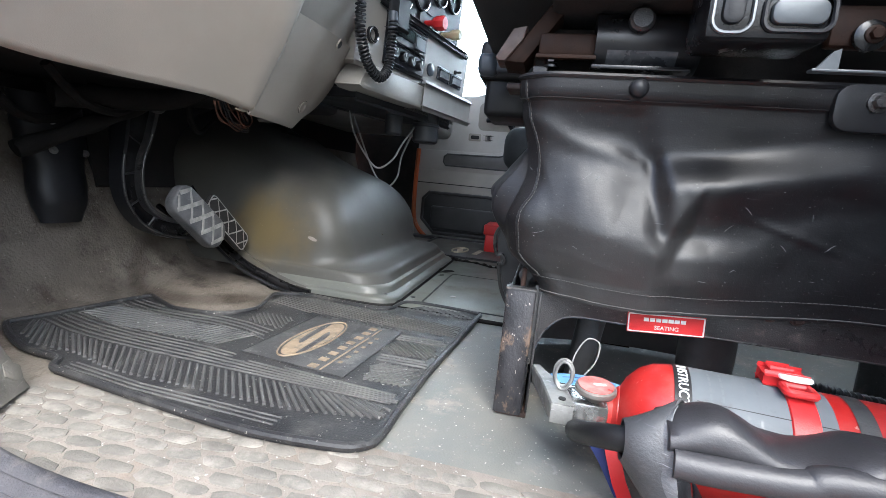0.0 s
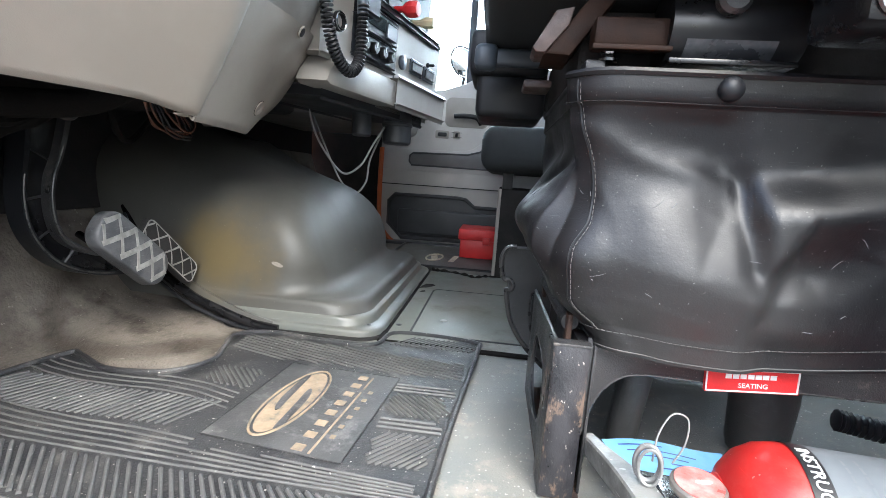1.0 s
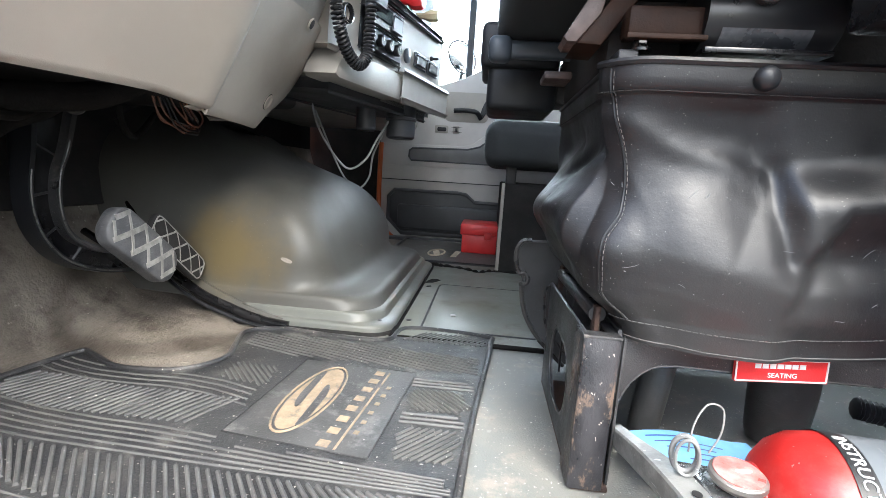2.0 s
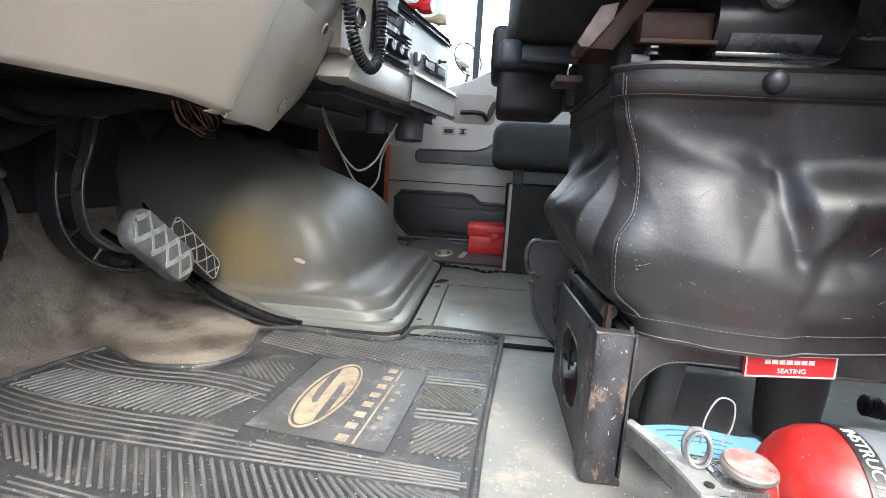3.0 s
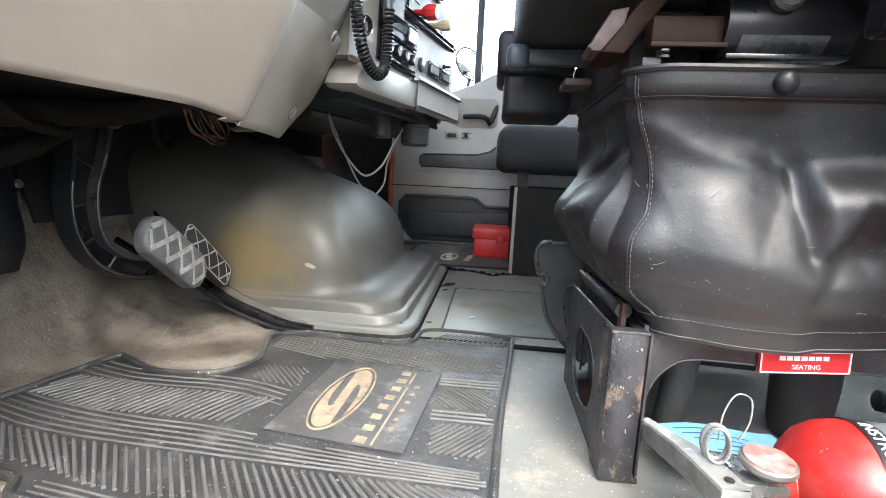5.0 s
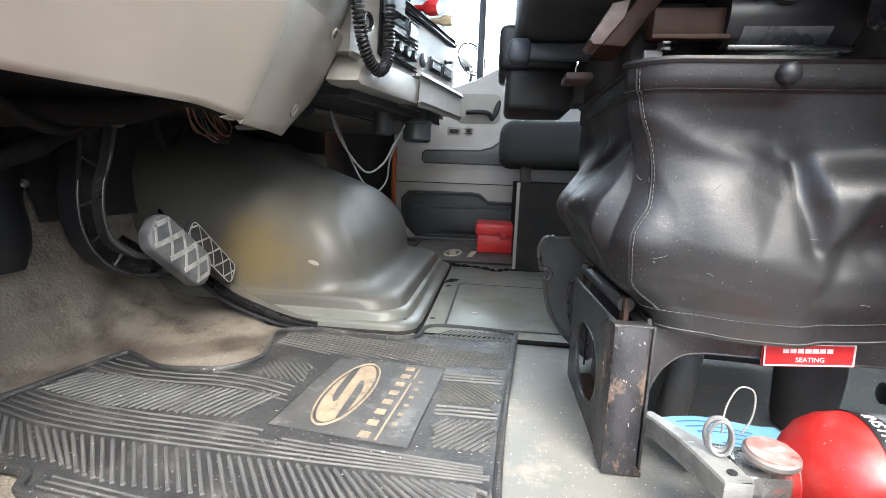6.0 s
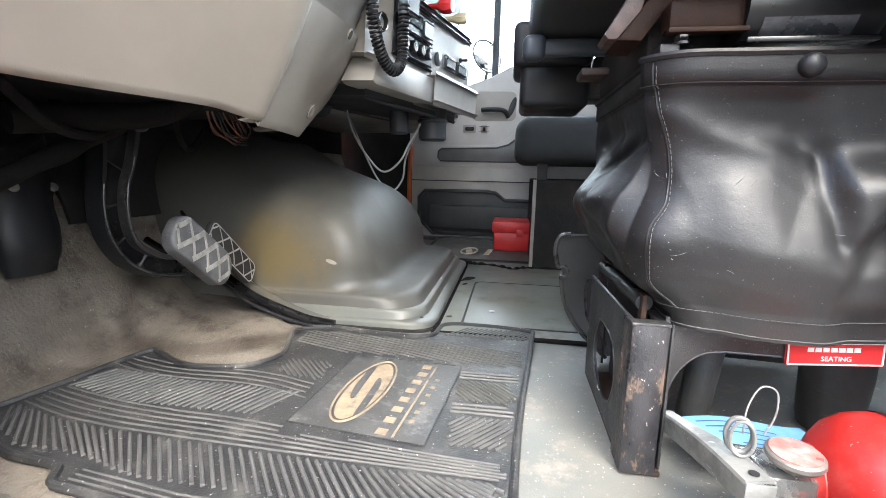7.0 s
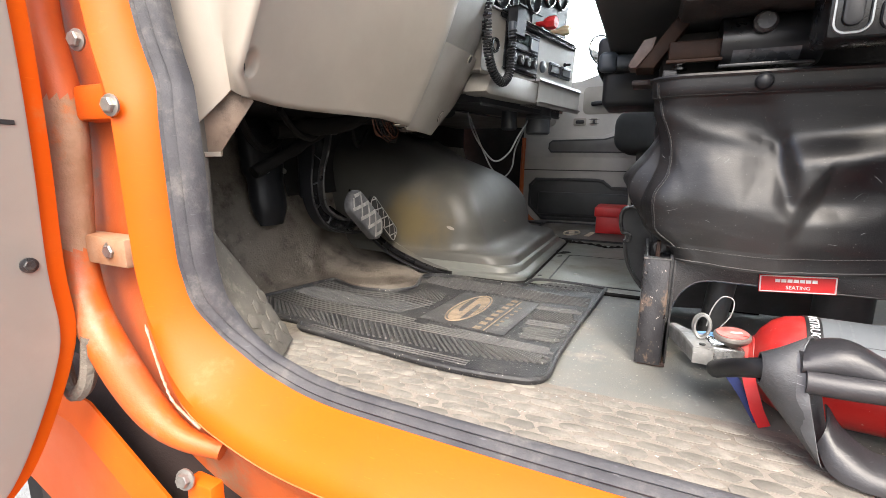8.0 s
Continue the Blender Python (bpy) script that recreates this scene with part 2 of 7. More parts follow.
GALV = material("galvanised_steel", (0.25, 0.25, 0.24), (0.17, 0.17, 0.165), 0.46, metal=0.3, scale=45, fine=300, bump=0.2, scratch=0.4, specks=(0.5, 0.5, 0.48), speck_amount=0.15)
SLEEVE = material("scuffed_dark_grey_sleeve", (0.020, 0.0195, 0.022), (0.036, 0.035, 0.039), 0.42, scale=12, fine=400, bump=0.15, scratch=0.4, wrinkle=0.03, rough_var=0.1)
WORN_VINYL = material("scuffed_grey_vinyl", (0.045, 0.046, 0.05), (0.075, 0.076, 0.08), 0.5, scale=18, fine=400, bump=0.3, scratch=0.5)
PLATED = material("scratched_plated_valve", (0.42, 0.42, 0.41), (0.34, 0.34, 0.33), 0.25, metal=0.85, scale=45, fine=300, bump=0.2, scratch=0.3)
CHIP = material("bare_primer_chip", (0.42, 0.30, 0.22), (0.34, 0.2, 0.12), 0.6, scale=60, bump=0.1)
PALE_SCUFF = material("pale_scuffed_vinyl", (0.15, 0.155, 0.165), (0.10, 0.102, 0.108), 0.55, scale=30, fine=400, bump=0.3, scratch=0.4)
BRIGHT_WEAR = material("polished_worn_ridge", (0.36, 0.345, 0.325), (0.22, 0.215, 0.2), 0.4, metal=0.4, scale=60, fine=400, bump=0.2)
STITCH = material("pale_stitching_thread", (0.085, 0.084, 0.082), (0.055, 0.054, 0.052), 0.8, bump=0.0)
YARD = material("grey_asphalt_yard", (0.105, 0.103, 0.10), (0.14, 0.137, 0.13), 0.9, scale=2, fine=80, bump=0.5, bump_scale=0.01)
DISPLAY = material("dark_radio_display", (0.012, 0.02, 0.018), None, 0.12, bump=0.0)
CARPET = material("brown_grey_kick_panel", (0.072, 0.065, 0.056), (0.098, 0.089, 0.077), 0.85, scale=9, fine=300, bump=0.4)
HEADLINER = material("pale_grey_headliner", (0.58, 0.56, 0.53), (0.53, 0.51, 0.49), 0.9, scale=8, fine=400, bump=0.2)
GLASS = bpy.data.materials.new("window_glass")
GLASS.use_nodes = True
g = GLASS.node_tree.nodes["Principled BSDF"]
g.inputs["Transmission Weight"].default_value, g.inputs["Roughness"].default_value, g.inputs["IOR"].default_value = 1.0, 0.0, 1.02
MIRROR = bpy.data.materials.new("mirror_glass")
MIRROR.use_nodes = True
g = MIRROR.node_tree.nodes["Principled BSDF"]
g.inputs["Metallic"].default_value, g.inputs["Roughness"].default_value, g.inputs["Base Color"].default_value = 1.0, 0.03, (0.9, 0.9, 0.9, 1)


# ---- building helpers ----
BASES = {}


def to_mesh(name, bm, mat, angle=38):
    bmesh.ops.recalc_face_normals(bm, faces=bm.faces)
    me = bpy.data.meshes.new(name)
    bm.to_mesh(me)
    bm.free()
    me.polygons.foreach_set("use_smooth", [True] * len(me.polygons))
    me.set_sharp_from_angle(angle=radians(angle))
    me.materials.append(mat)
    return me


def thing(name, at, label, category, group="", kind=""):
    ob = new(name)
    ob.location = at
    ob.empty_display_size = 0.02
    BASES[ob.name] = Vector(at)
    return tagged(ob, label, category, group, kind)


def part(name, bm, mat, parent, label="", angle=38):
    ob = new(name, to_mesh(name, bm, mat, angle))
    ob.parent = parent
    if parent.name in BASES:
        ob.matrix_parent_inverse = Matrix.Translation(-BASES[parent.name])
    return tagged(ob, label)


def solid(name, bm, mat, label, category, kind="", angle=38):
    return tagged(new(name, to_mesh(name, bm, mat, angle)), label, category, "", kind)


def box(lo, hi, bevel=0.003, seg=2, bm=None, m=None):
    bm = bm or bmesh.new()
    lo, hi = Vector(lo), Vector(hi)
    r = bmesh.ops.create_cube(bm, size=1.0)
    for v in r["verts"]:
        v.co = Vector([(lo[i] + hi[i]) / 2 + v.co[i] * (hi[i] - lo[i]) for i in range(3)])
        if m:
            v.co = m @ v.co
    if bevel:
        es = list({e for v in r["verts"] for e in v.link_edges})
        bmesh.ops.bevel(bm, geom=es, offset=bevel, segments=seg, profile=0.5, affect="EDGES")
    return bm


def surface(rows, bm=None, close_u=False, close_v=False, caps=False, thick=0.0):
    """A sheet through rows of points; caps close the first and last row."""
    bm = bm or bmesh.new()
    vs = [[bm.verts.new(p) for p in row] for row in rows]
    nr, nc = len(vs), len(vs[0])
    made = []
    for i in range(nr if close_v else nr - 1):
        for j in range(nc if close_u else nc - 1):
            a, b = vs[i], vs[(i + 1) % nr]
            made.append(bm.faces.new((a[j], a[(j + 1) % nc], b[(j + 1) % nc], b[j])))
    if caps:
        bm.faces.new(list(reversed(vs[0])))
        bm.faces.new(vs[-1])
    if thick:
        bmesh.ops.recalc_face_normals(bm, faces=made)
        bmesh.ops.solidify(bm, geom=made, thickness=thick)
    return bm


def spline(pts, per=8, closed=False):
    """Catmull-Rom curve through pts."""
    p = [Vector(q) for q in pts]
    n = len(p)
    out = []
    for i in range(n if closed else n - 1):
        if closed:
            a, b, c, d = p[(i - 1) % n], p[i], p[(i + 1) % n], p[(i + 2) % n]
        else:
            a, b, c, d = p[max(i - 1, 0)], p[i], p[i + 1], p[min(i + 2, n - 1)]
        for k in range(per):
            s = k / per
            out.append(0.5 * ((2 * b) + (c - a) * s + (2 * a - 5 * b + 4 * c - d) * s * s + (3 * b - a - 3 * c + d) * s ** 3))
    if not closed:
        out.append(p[-1])
    return out


def sweep(path, radius=0.01, sides=10, bm=None, closed=False, profile=None, up=None):
    """A tube, or a given closed profile of (a, b) offsets, along a path."""
    path = [Vector(q) for q in path]
    n = len(path)
    rows = []
    normal = None
    for i, q in enumerate(path):
        if closed:
            tan = (path[(i + 1) % n] - path[i - 1]).normalized()
        else:
            tan = (path[min(i + 1, n - 1)] - path[max(i - 1, 0)]).normalized()
        if up is not None:
            normal = (Vector(up) - tan * tan.dot(Vector(up))).normalized()
        elif normal is None:
            normal = tan.orthogonal().normalized()
        else:
            normal = (normal - tan * tan.dot(normal)).normalized()
        side = tan.cross(normal)
        r = radius[i] if isinstance(radius, (list, tuple)) else radius
        if profile:
            rows.append([q + normal * a + side * b for a, b in profile])
        else:
            rows.append([q + (normal * math.cos(2 * math.pi * k / sides) + side * math.sin(2 * math.pi * k / sides)) * r for k in range(sides)])
    return surface(rows, bm, close_u=True, close_v=closed, caps=not closed)


def lathe(profile, m, sides=24, bm=None, caps=True):
    """Turn (radius, height) pairs round the z axis of m."""
    rows = [[m @ Vector((r * math.cos(2 * math.pi * k / sides), r * math.sin(2 * math.pi * k / sides), h)) for k in range(sides)] for r, h in profile]
    return surface(rows, bm, close_u=True, caps=caps)


def prism(outline, z0, z1, m=None, bevel=0.0, bm=None):
    """Extrude a 2D outline from z0 to z1 in the frame of m."""
    bm = bm or bmesh.new()
    m = m or Matrix()
    lo = [bm.verts.new(m @ Vector((x, y, z0))) for x, y in outline]
    hi = [bm.verts.new(m @ Vector((x, y, z1))) for x, y in outline]
    top = bm.faces.new(hi)
    bm.faces.new(list(reversed(lo)))
    n = len(lo)
    for i in range(n):
        bm.faces.new((lo[i], lo[(i + 1) % n], hi[(i + 1) % n], hi[i]))
    if bevel:
        bmesh.ops.recalc_face_normals(bm, faces=bm.faces)
        bmesh.ops.bevel(bm, geom=list(top.edges), offset=bevel, segments=2, profile=0.5, affect="EDGES")
    return bm


def plate_with_hole(outer, hole, z0, z1, m=None):
    """A plate with one opening; both outlines are 2D loops in the frame of m."""
    bm = bmesh.new()
    m = m or Matrix()
    edges = []
    for loop in (outer, hole):
        vs = [bm.verts.new(m @ Vector((x, y, z0))) for x, y in loop]
        edges += [bm.edges.new((vs[i], vs[(i + 1) % len(vs)])) for i in range(len(vs))]
    r = bmesh.ops.triangle_fill(bm, use_beauty=True, use_dissolve=False, edges=edges)
    faces = [f for f in r["geom"] if isinstance(f, bmesh.types.BMFace)]
    ex = bmesh.ops.extrude_face_region(bm, geom=faces)
    d = (m.to_3x3() @ Vector((0, 0, z1 - z0)))
    for v in ex["geom"]:
        if isinstance(v, bmesh.types.BMVert):
            v.co += d
    return bm


def rounded(x0, y0, x1, y1, r, n=5):
    out = []
    for cx, cy, a0 in ((x1 - r, y1 - r, 0), (x0 + r, y1 - r, 90), (x0 + r, y0 + r, 180), (x1 - r, y0 + r, 270)):
        for k in range(n + 1):
            a = radians(a0 + 90 * k / n)
            out.append((cx + r * math.cos(a), cy + r * math.sin(a)))
    return out


def ellipse(cx, cy, rx, ry, n=28, turn=0.0):
    c, s = math.cos(radians(turn)), math.sin(radians(turn))
    return [(cx + rx * math.cos(2 * math.pi * k / n) * c - ry * math.sin(2 * math.pi * k / n) * s,
             cy + rx * math.cos(2 * math.pi * k / n) * s + ry * math.sin(2 * math.pi * k / n) * c) for k in range(n)]


def frame_from(origin, x_axis, y_axis):
    """A frame whose x and y axes are given; z is their cross product."""
    x = Vector(x_axis).normalized()
    z = x.cross(Vector(y_axis)).normalized()
    y = z.cross(x)
    m = Matrix((x, y, z)).transposed().to_4x4()
    m.translation = origin
    return m


def hex_bolt(at, axis, r=0.008, h=0.006, bm=None):
    m = Matrix.Translation(at) @ Vector(axis).to_track_quat("Z", "Y").to_matrix().to_4x4()
    bm = lathe([(r * 1.45, -0.001), (r * 1.45, 0.0012), (r * 1.3, 0.0016)], m, 16, bm)
    return lathe([(r, 0.0), (r, h * 0.8), (r * 0.85, h)], m, 6, bm)


def smooth(a, b, x):
    s = max(0.0, min(1.0, (x - a) / (b - a)))
    return s * s * (3 - 2 * s)


def bell(x, w):
    return math.exp(-(x / w) ** 2)


def lettering(name, text, m, size, mat, parent, depth=0.0006, bend=None):
    cu = bpy.data.curves.new(name, "FONT")
    cu.body, cu.size, cu.extrude, cu.align_x, cu.align_y = text, size, depth, "CENTER", "CENTER"
    tmp = bpy.data.objects.new(name, cu)
    scene.collection.objects.link(tmp)
    bpy.context.view_layer.update()
    me = bpy.data.meshes.new_from_object(tmp.evaluated_get(bpy.context.evaluated_depsgraph_get()))
    bpy.data.objects.remove(tmp)
    for v in me.vertices:
        v.co = m @ (bend(v.co) if bend else v.co)
    me.materials.clear()
    me.materials.append(mat)
    ob = new(name, me)
    ob.parent = parent
    if parent.name in BASES:
        ob.matrix_parent_inverse = Matrix.Translation(-BASES[parent.name])
    return ob


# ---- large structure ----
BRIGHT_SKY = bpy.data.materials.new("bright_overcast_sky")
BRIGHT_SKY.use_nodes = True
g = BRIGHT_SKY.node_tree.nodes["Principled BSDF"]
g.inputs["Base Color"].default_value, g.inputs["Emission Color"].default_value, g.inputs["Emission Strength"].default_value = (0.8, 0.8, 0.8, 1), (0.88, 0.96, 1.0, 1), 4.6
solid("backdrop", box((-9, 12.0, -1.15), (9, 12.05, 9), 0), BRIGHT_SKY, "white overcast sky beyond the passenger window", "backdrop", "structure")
ground = solid("ground", box((-400, -400, -1.35), (400, 400, -1.15), 0), YARD, "grey asphalt yard under the truck", "ground", "structure")


def toe_profile(s):
    """Floor profile across the cab's length: flat, then bending up into the sloped toe board; s grows forwards."""
    x0, r, a = -0.612, 0.075, radians(73)
    if s < 0.0:
        return x0 - s, 0.0
    if s < r * a:
        t = s / r
        return x0 - r * math.sin(t), r * (1 - math.cos(t))
    d = s - r * a
    return x0 - r * math.sin(a) - d * math.cos(a), r * (1 - math.cos(a)) + d * math.sin(a)


def foot_hump(x, y, z):
    """Height of the floor near the engine cover: a wide ramp up to the toe board with a low pressed bulge at its foot."""
    wide = 0.20 - math.sqrt(max(0.0, 0.04 - min(0.2, max(0.0, -0.52 - x)) ** 2)) if x > -0.712 else 0.0
    ramp = max(0.0, wide - z) * smooth(0.765, 0.86, y)
    r = math.hypot((x + 0.530) / 0.106, (y - 0.882) / 0.112)
    bulge = 0.008 * smooth(1.06, 0.82, r) + 0.005 * smooth(0.85, 0.0, r)
    return ramp + bulge * smooth(0.030, 0.004, ramp + z) - 0.002 * bell(r - 1.10, 0.06) * smooth(0.02, 0.0, ramp + z)


rows = []
for s in [-1.55, -1.2, -0.9, -0.6, -0.45, -0.3] + [-0.26 + 0.012 * k for k in range(60)]:
    x, z = toe_profile(s)
    row = []
    for k in range(116):
        y = 0.33 + 1.76 * k / 115
        h = foot_hump(x, y, z) if z < 0.16 else 0.0
        row.append((x, y, z + h + (0.0012 if x <= -0.335 else 0.0) + 0.0015 * noise.noise((x * 9, y * 9, 1))))
    rows.append(row)
flat = [r for r in rows if r[0][0] > -0.36]
steep = [r for r in rows if r[0][0] <= -0.335]
solid("floor", surface(flat, thick=-0.01), FLOOR_VINYL, "worn grey vinyl cab floor with dust and scuffs", "floor", "structure")
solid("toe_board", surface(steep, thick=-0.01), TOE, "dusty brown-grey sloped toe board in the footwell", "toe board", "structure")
# Black pad on the toe board; the pedals' shadow is put into its colour.
rows = []
for k in range(14):
    x, z = toe_profile(0.24 + 0.03 * k)
    rows.append([(x + 0.008, 0.79 + 0.03 * j + 0.008 * math.sin(3 * k + 2 * j), z + 0.002) for j in range(10)])
solid("toe_shade_pad", surface(rows, thick=0.006), BLACK_MATTE, "black pad standing in for pedal shade on the upper toe board", "insulation", "structure")
solid("firewall", box((-0.84, 0.36, 0.30), (-0.775, 2.1, 0.86), 0.004), BLACK_MATTE, "black insulated firewall below the dashboard", "firewall", "structure")
solid("kick_panel", box((-0.84, 0.355, -0.02), (-0.470, 0.385, 0.46), 0.004), CARPET, "brown-grey lined kick panel beside the footwell", "kick panel", "structure")
# Unseen rear wall; its window is added to let more daylight into the cab.
rear = thing("wall_rear", (1.0, 1.24, 0), "pale grey lined rear cab wall with an added window", "wall", kind="structure")
for lo, hi in (((0.98, 0.28, -0.02), (1.02, 2.2, 0.72)), ((0.98, 0.28, 1.16), (1.02, 2.2, 1.30)), ((0.98, 0.28, 0.72), (1.02, 0.50, 1.16)), ((0.98, 1.98, 0.72), (1.02, 2.2, 1.16))):
    part("lining", box(lo, hi, 0.002), HEADLINER, rear)
rear_glass = solid("added_rear_window", box((0.998, 0.50, 0.72), (1.003, 1.98, 1.16), 0), GLASS, "added clear rear window that lets in daylight", "window", "structure")
rear_glass.visible_shadow = False
solid("ceiling", box((-0.36, 0.28, 1.26), (1.02, 2.2, 1.30), 0.004), HEADLINER, "grey cab headliner", "ceiling", "structure")
# Out of view; its front edge is placed to darken the seat skirt's reflections.
solid("wall_left", box((0.430, 0.285, -0.02), (0.98, 0.32, 1.26), 0.012, 3), STACK, "unseen grey cab side wall behind the open door", "wall", "structure")
solid("cowl", box((-0.88, 0.30, 0.70), (-0.80, 2.16, 0.88), 0.01), BLACK_MATTE, "black cowl below the windscreen", "cowl", "structure")
solid("engine_hood", box((-2.2, 0.35, 0.30), (-0.90, 2.05, 0.72), 0.08, 4), ORANGE, "orange painted truck hood", "hood", "structure")
windscreen = solid("windscreen", surface([[(-0.84, 0.34, 0.88), (-0.84, 2.12, 0.88)], [(-0.36, 0.34, 1.28), (-0.36, 2.12, 1.28)]], thick=0.005), GLASS, "clear sloped windscreen", "windscreen", "structure")
windscreen.visible_shadow = False

# door opening: the seal's line in the plane of the body side
OPEN = spline([(-0.55, 0, 1.22), (-0.49, 0, 0.80), (-0.442, 0, 0.455), (-0.412, 0, 0.33), (-0.403, 0, 0.20), (-0.398, 0, 0.14), (-0.384, 0, 0.088), (-0.352, 0, 0.047),
               (-0.30, 0, 0.026), (-0.235, 0, 0.013), (-0.13, 0, 0.009), (0.05, 0, 0.007), (0.40, 0, 0.007), (0.74, 0, 0.007)], 6)


def outward(i):
    t = (OPEN[min(i + 1, len(OPEN) - 1)] - OPEN[max(i - 1, 0)]).normalized()
    return Vector((t.z, 0, -t.x)), smooth(0.0, 0.9, t.x)


def band(profile_up, profile_low):
    """A strip along the door opening; the profiles are (distance outwards, depth y) at the upright and at the sill."""
    out = []
    for i, q in enumerate(OPEN):
        nrm, w = outward(i)
        row = []
        for (d0, y0), (d1, y1) in zip(profile_up, profile_low):
            p = q + nrm * (d0 + (d1 - d0) * w)
            row.append((p.x, y0 + (y1 - y0) * w, p.z))
        out.append(row)
    return out


HINGE_PAINT = material("scraped_tan_hinge_paint", (0.27, 0.135, 0.07), (0.33, 0.20, 0.125), 0.6, scale=30, fine=300, bump=0.3, dirt=(0.30, 0.10, 0.03), dirt_amount=0.3, dirt_scale=20)
frame_door = thing("door_frame", (0, 0.28, 0), "orange painted driver's door frame with worn paint", "door frame", kind="structure")
part("face_band", surface(band([(0.024, 0.306), (0.027, 0.288), (0.036, 0.276), (0.048, 0.266), (0.058, 0.262), (0.064, 0.267), (0.067, 0.285), (0.067, 0.31)],
                               [(0.009, 0.328), (0.0115, 0.3205), (0.019, 0.305), (0.030, 0.283), (0.041, 0.266), (0.051, 0.257), (0.064, 0.256), (0.070, 0.262)])), ORANGE, frame_door, "bright orange rounded flange")
part("hinge_pillar", surface(band([(0.064, 0.300), (0.09, 0.302), (0.12, 0.306), (0.16, 0.310), (0.28, 0.312), (0.285, 0.33)],
                                  [(0.064, 0.255), (0.078, 0.266), (0.094, 0.276), (0.11, 0.284), (0.17, 0.291), (0.175, 0.30)]), thick=0.003), ORANGE_DULL, frame_door, "dusty orange hinge pillar")
# round pipe-like bead that runs down the pillar and away under the door
bead = spline([(-0.628, 0.283, 0.62), (-0.615, 0.279, 0.45), (-0.605, 0.279, 0.40), (-0.588, 0.278, 0.333), (-0.592, 0.276, 0.25), (-0.593, 0.272, 0.19), (-0.586, 0.268, 0.135), (-0.558, 0.262, 0.080), (-0.504, 0.258, 0.020), (-0.440, 0.254, -0.026), (-0.39, 0.256, -0.046), (-0.345, 0.270, -0.058)], 6)
part("pillar_bead", sweep(bead, [0.023 - 0.012 * smooth(0.72, 1.0, k / (len(bead) - 1)) for k in range(len(bead))], 14), ORANGE_DULL, frame_door, "dusty orange rounded pillar bead")
MUD = material("dried_tan_dust", (0.26, 0.155, 0.088), (0.34, 0.215, 0.14), 0.85, scale=26, fine=320, bump=0.5, dirt=(0.44, 0.12, 0.02), dirt_amount=0.3, dirt_scale=20)
part("dust_coat", sweep(bead[15:36], [0.0226 + 0.0009 * smooth(0, 4, min(k, 20 - k)) for k in range(21)], 14), MUD, frame_door, "dried tan dust on the bead")
part("rocker", box((-0.22, 0.235, -0.34), (0.80, 0.275, -0.075), 0.012, 3), ORANGE, frame_door, "orange rocker panel below the sill")
bm = box((-0.572, 0.280, 0.323), (-0.466, 0.315, 0.366), 0.007)
part("check_block", bm, ORANGE, frame_door, "orange block with a bolt")
for at in ((-0.462, 0.2605, 0.336), (-0.520, 0.274, 0.165), (-0.527, 0.2705, 0.411)):
    part("bolt", hex_bolt(at, (0.15, -1, 0), 0.0085, 0.007), STEEL, frame_door, "grey steel bolt with washer")
part("door_hinge", box((-0.640, 0.272, 0.145), (-0.490, 0.303, 0.182), 0.004), HINGE_PAINT, frame_door, "scraped tan hinge leaf")
part("bolt", hex_bolt((-0.345, 0.222, -0.062), (0.2, -1, 0.2), 0.008, 0.007), STEEL, frame_door, "grey steel bolt with washer")
part("support_strut", box((-0.352, 0.226, -0.34), (-0.312, 0.244, -0.066), 0.004), ORANGE, frame_door, "orange strut below the sill")

chip = spline([(-0.431, 0.2505, 0.091), (-0.409, 0.246, 0.049), (-0.395, 0.243, 0.028), (-0.378, 0.240, 0.011), (-0.330, 0.234, -0.004)], 5)
part("paint_chip", sweep(chip, [0.0006 + 0.0012 * abs(math.sin(1.7 * k)) for k in range(len(chip))], 6), CHIP, frame_door, "pale chipped paint line")
# Body side ahead of the door, black so that the hinge gap looks shaded.
solid("gap_backing", box((-0.98, 0.318, -0.65), (-0.585, 0.352, 0.95), 0.004), BLACK_MATTE, "body side made black to darken the hinge gap", "body side", "structure")

seal_rows = band([(-0.002, 0.325), (-0.004, 0.312), (0.0, 0.302), (0.006, 0.299), (0.009, 0.303), (0.012, 0.296), (0.018, 0.293), (0.022, 0.299), (0.026, 0.293), (0.030, 0.298), (0.030, 0.312), (0.02, 0.325)],
                 [(-0.002, 0.348), (-0.006, 0.343), (-0.0055, 0.336), (-0.002, 0.333), (0.000, 0.335), (0.0015, 0.329), (0.005, 0.325), (0.008, 0.327), (0.0105, 0.322), (0.015, 0.321), (0.016, 0.330), (0.010, 0.345)])
solid("door_seal", surface(seal_rows, close_u=True, caps=True), SEAL, "weathered dark grey rubber door seal", "door seal", "structure", 50)

# raised sill cover that climbs the front corner of the opening
outer_line = spline([(-0.406, 0.318, 0.215), (-0.402, 0.320, 0.145), (-0.386, 0.322, 0.090), (-0.366, 0.330, 0.055), (-0.345, 0.336, 0.030), (-0.334, 0.342, 0.010)], 5)
ridge_line = spline([(-0.440, 0.345, 0.222), (-0.472, 0.385, 0.176), (-0.468, 0.418, 0.127), (-0.448, 0.434, 0.085), (-0.424, 0.444, 0.043), (-0.398, 0.448, 0.006)], 5)
rows = []
for a, b in zip(outer_line, ridge_line):
    row = [a.lerp(b, k / 7) + Vector((0.001, 0.0, 0.003)) * math.sin(math.pi * k / 7) for k in range(8)]
    row += [b + Vector((-0.004, 0.003, -0.003)), b + Vector((-0.008, 0.007, -min(b.z, 0.05) - 0.004))]
    rows.append(row)
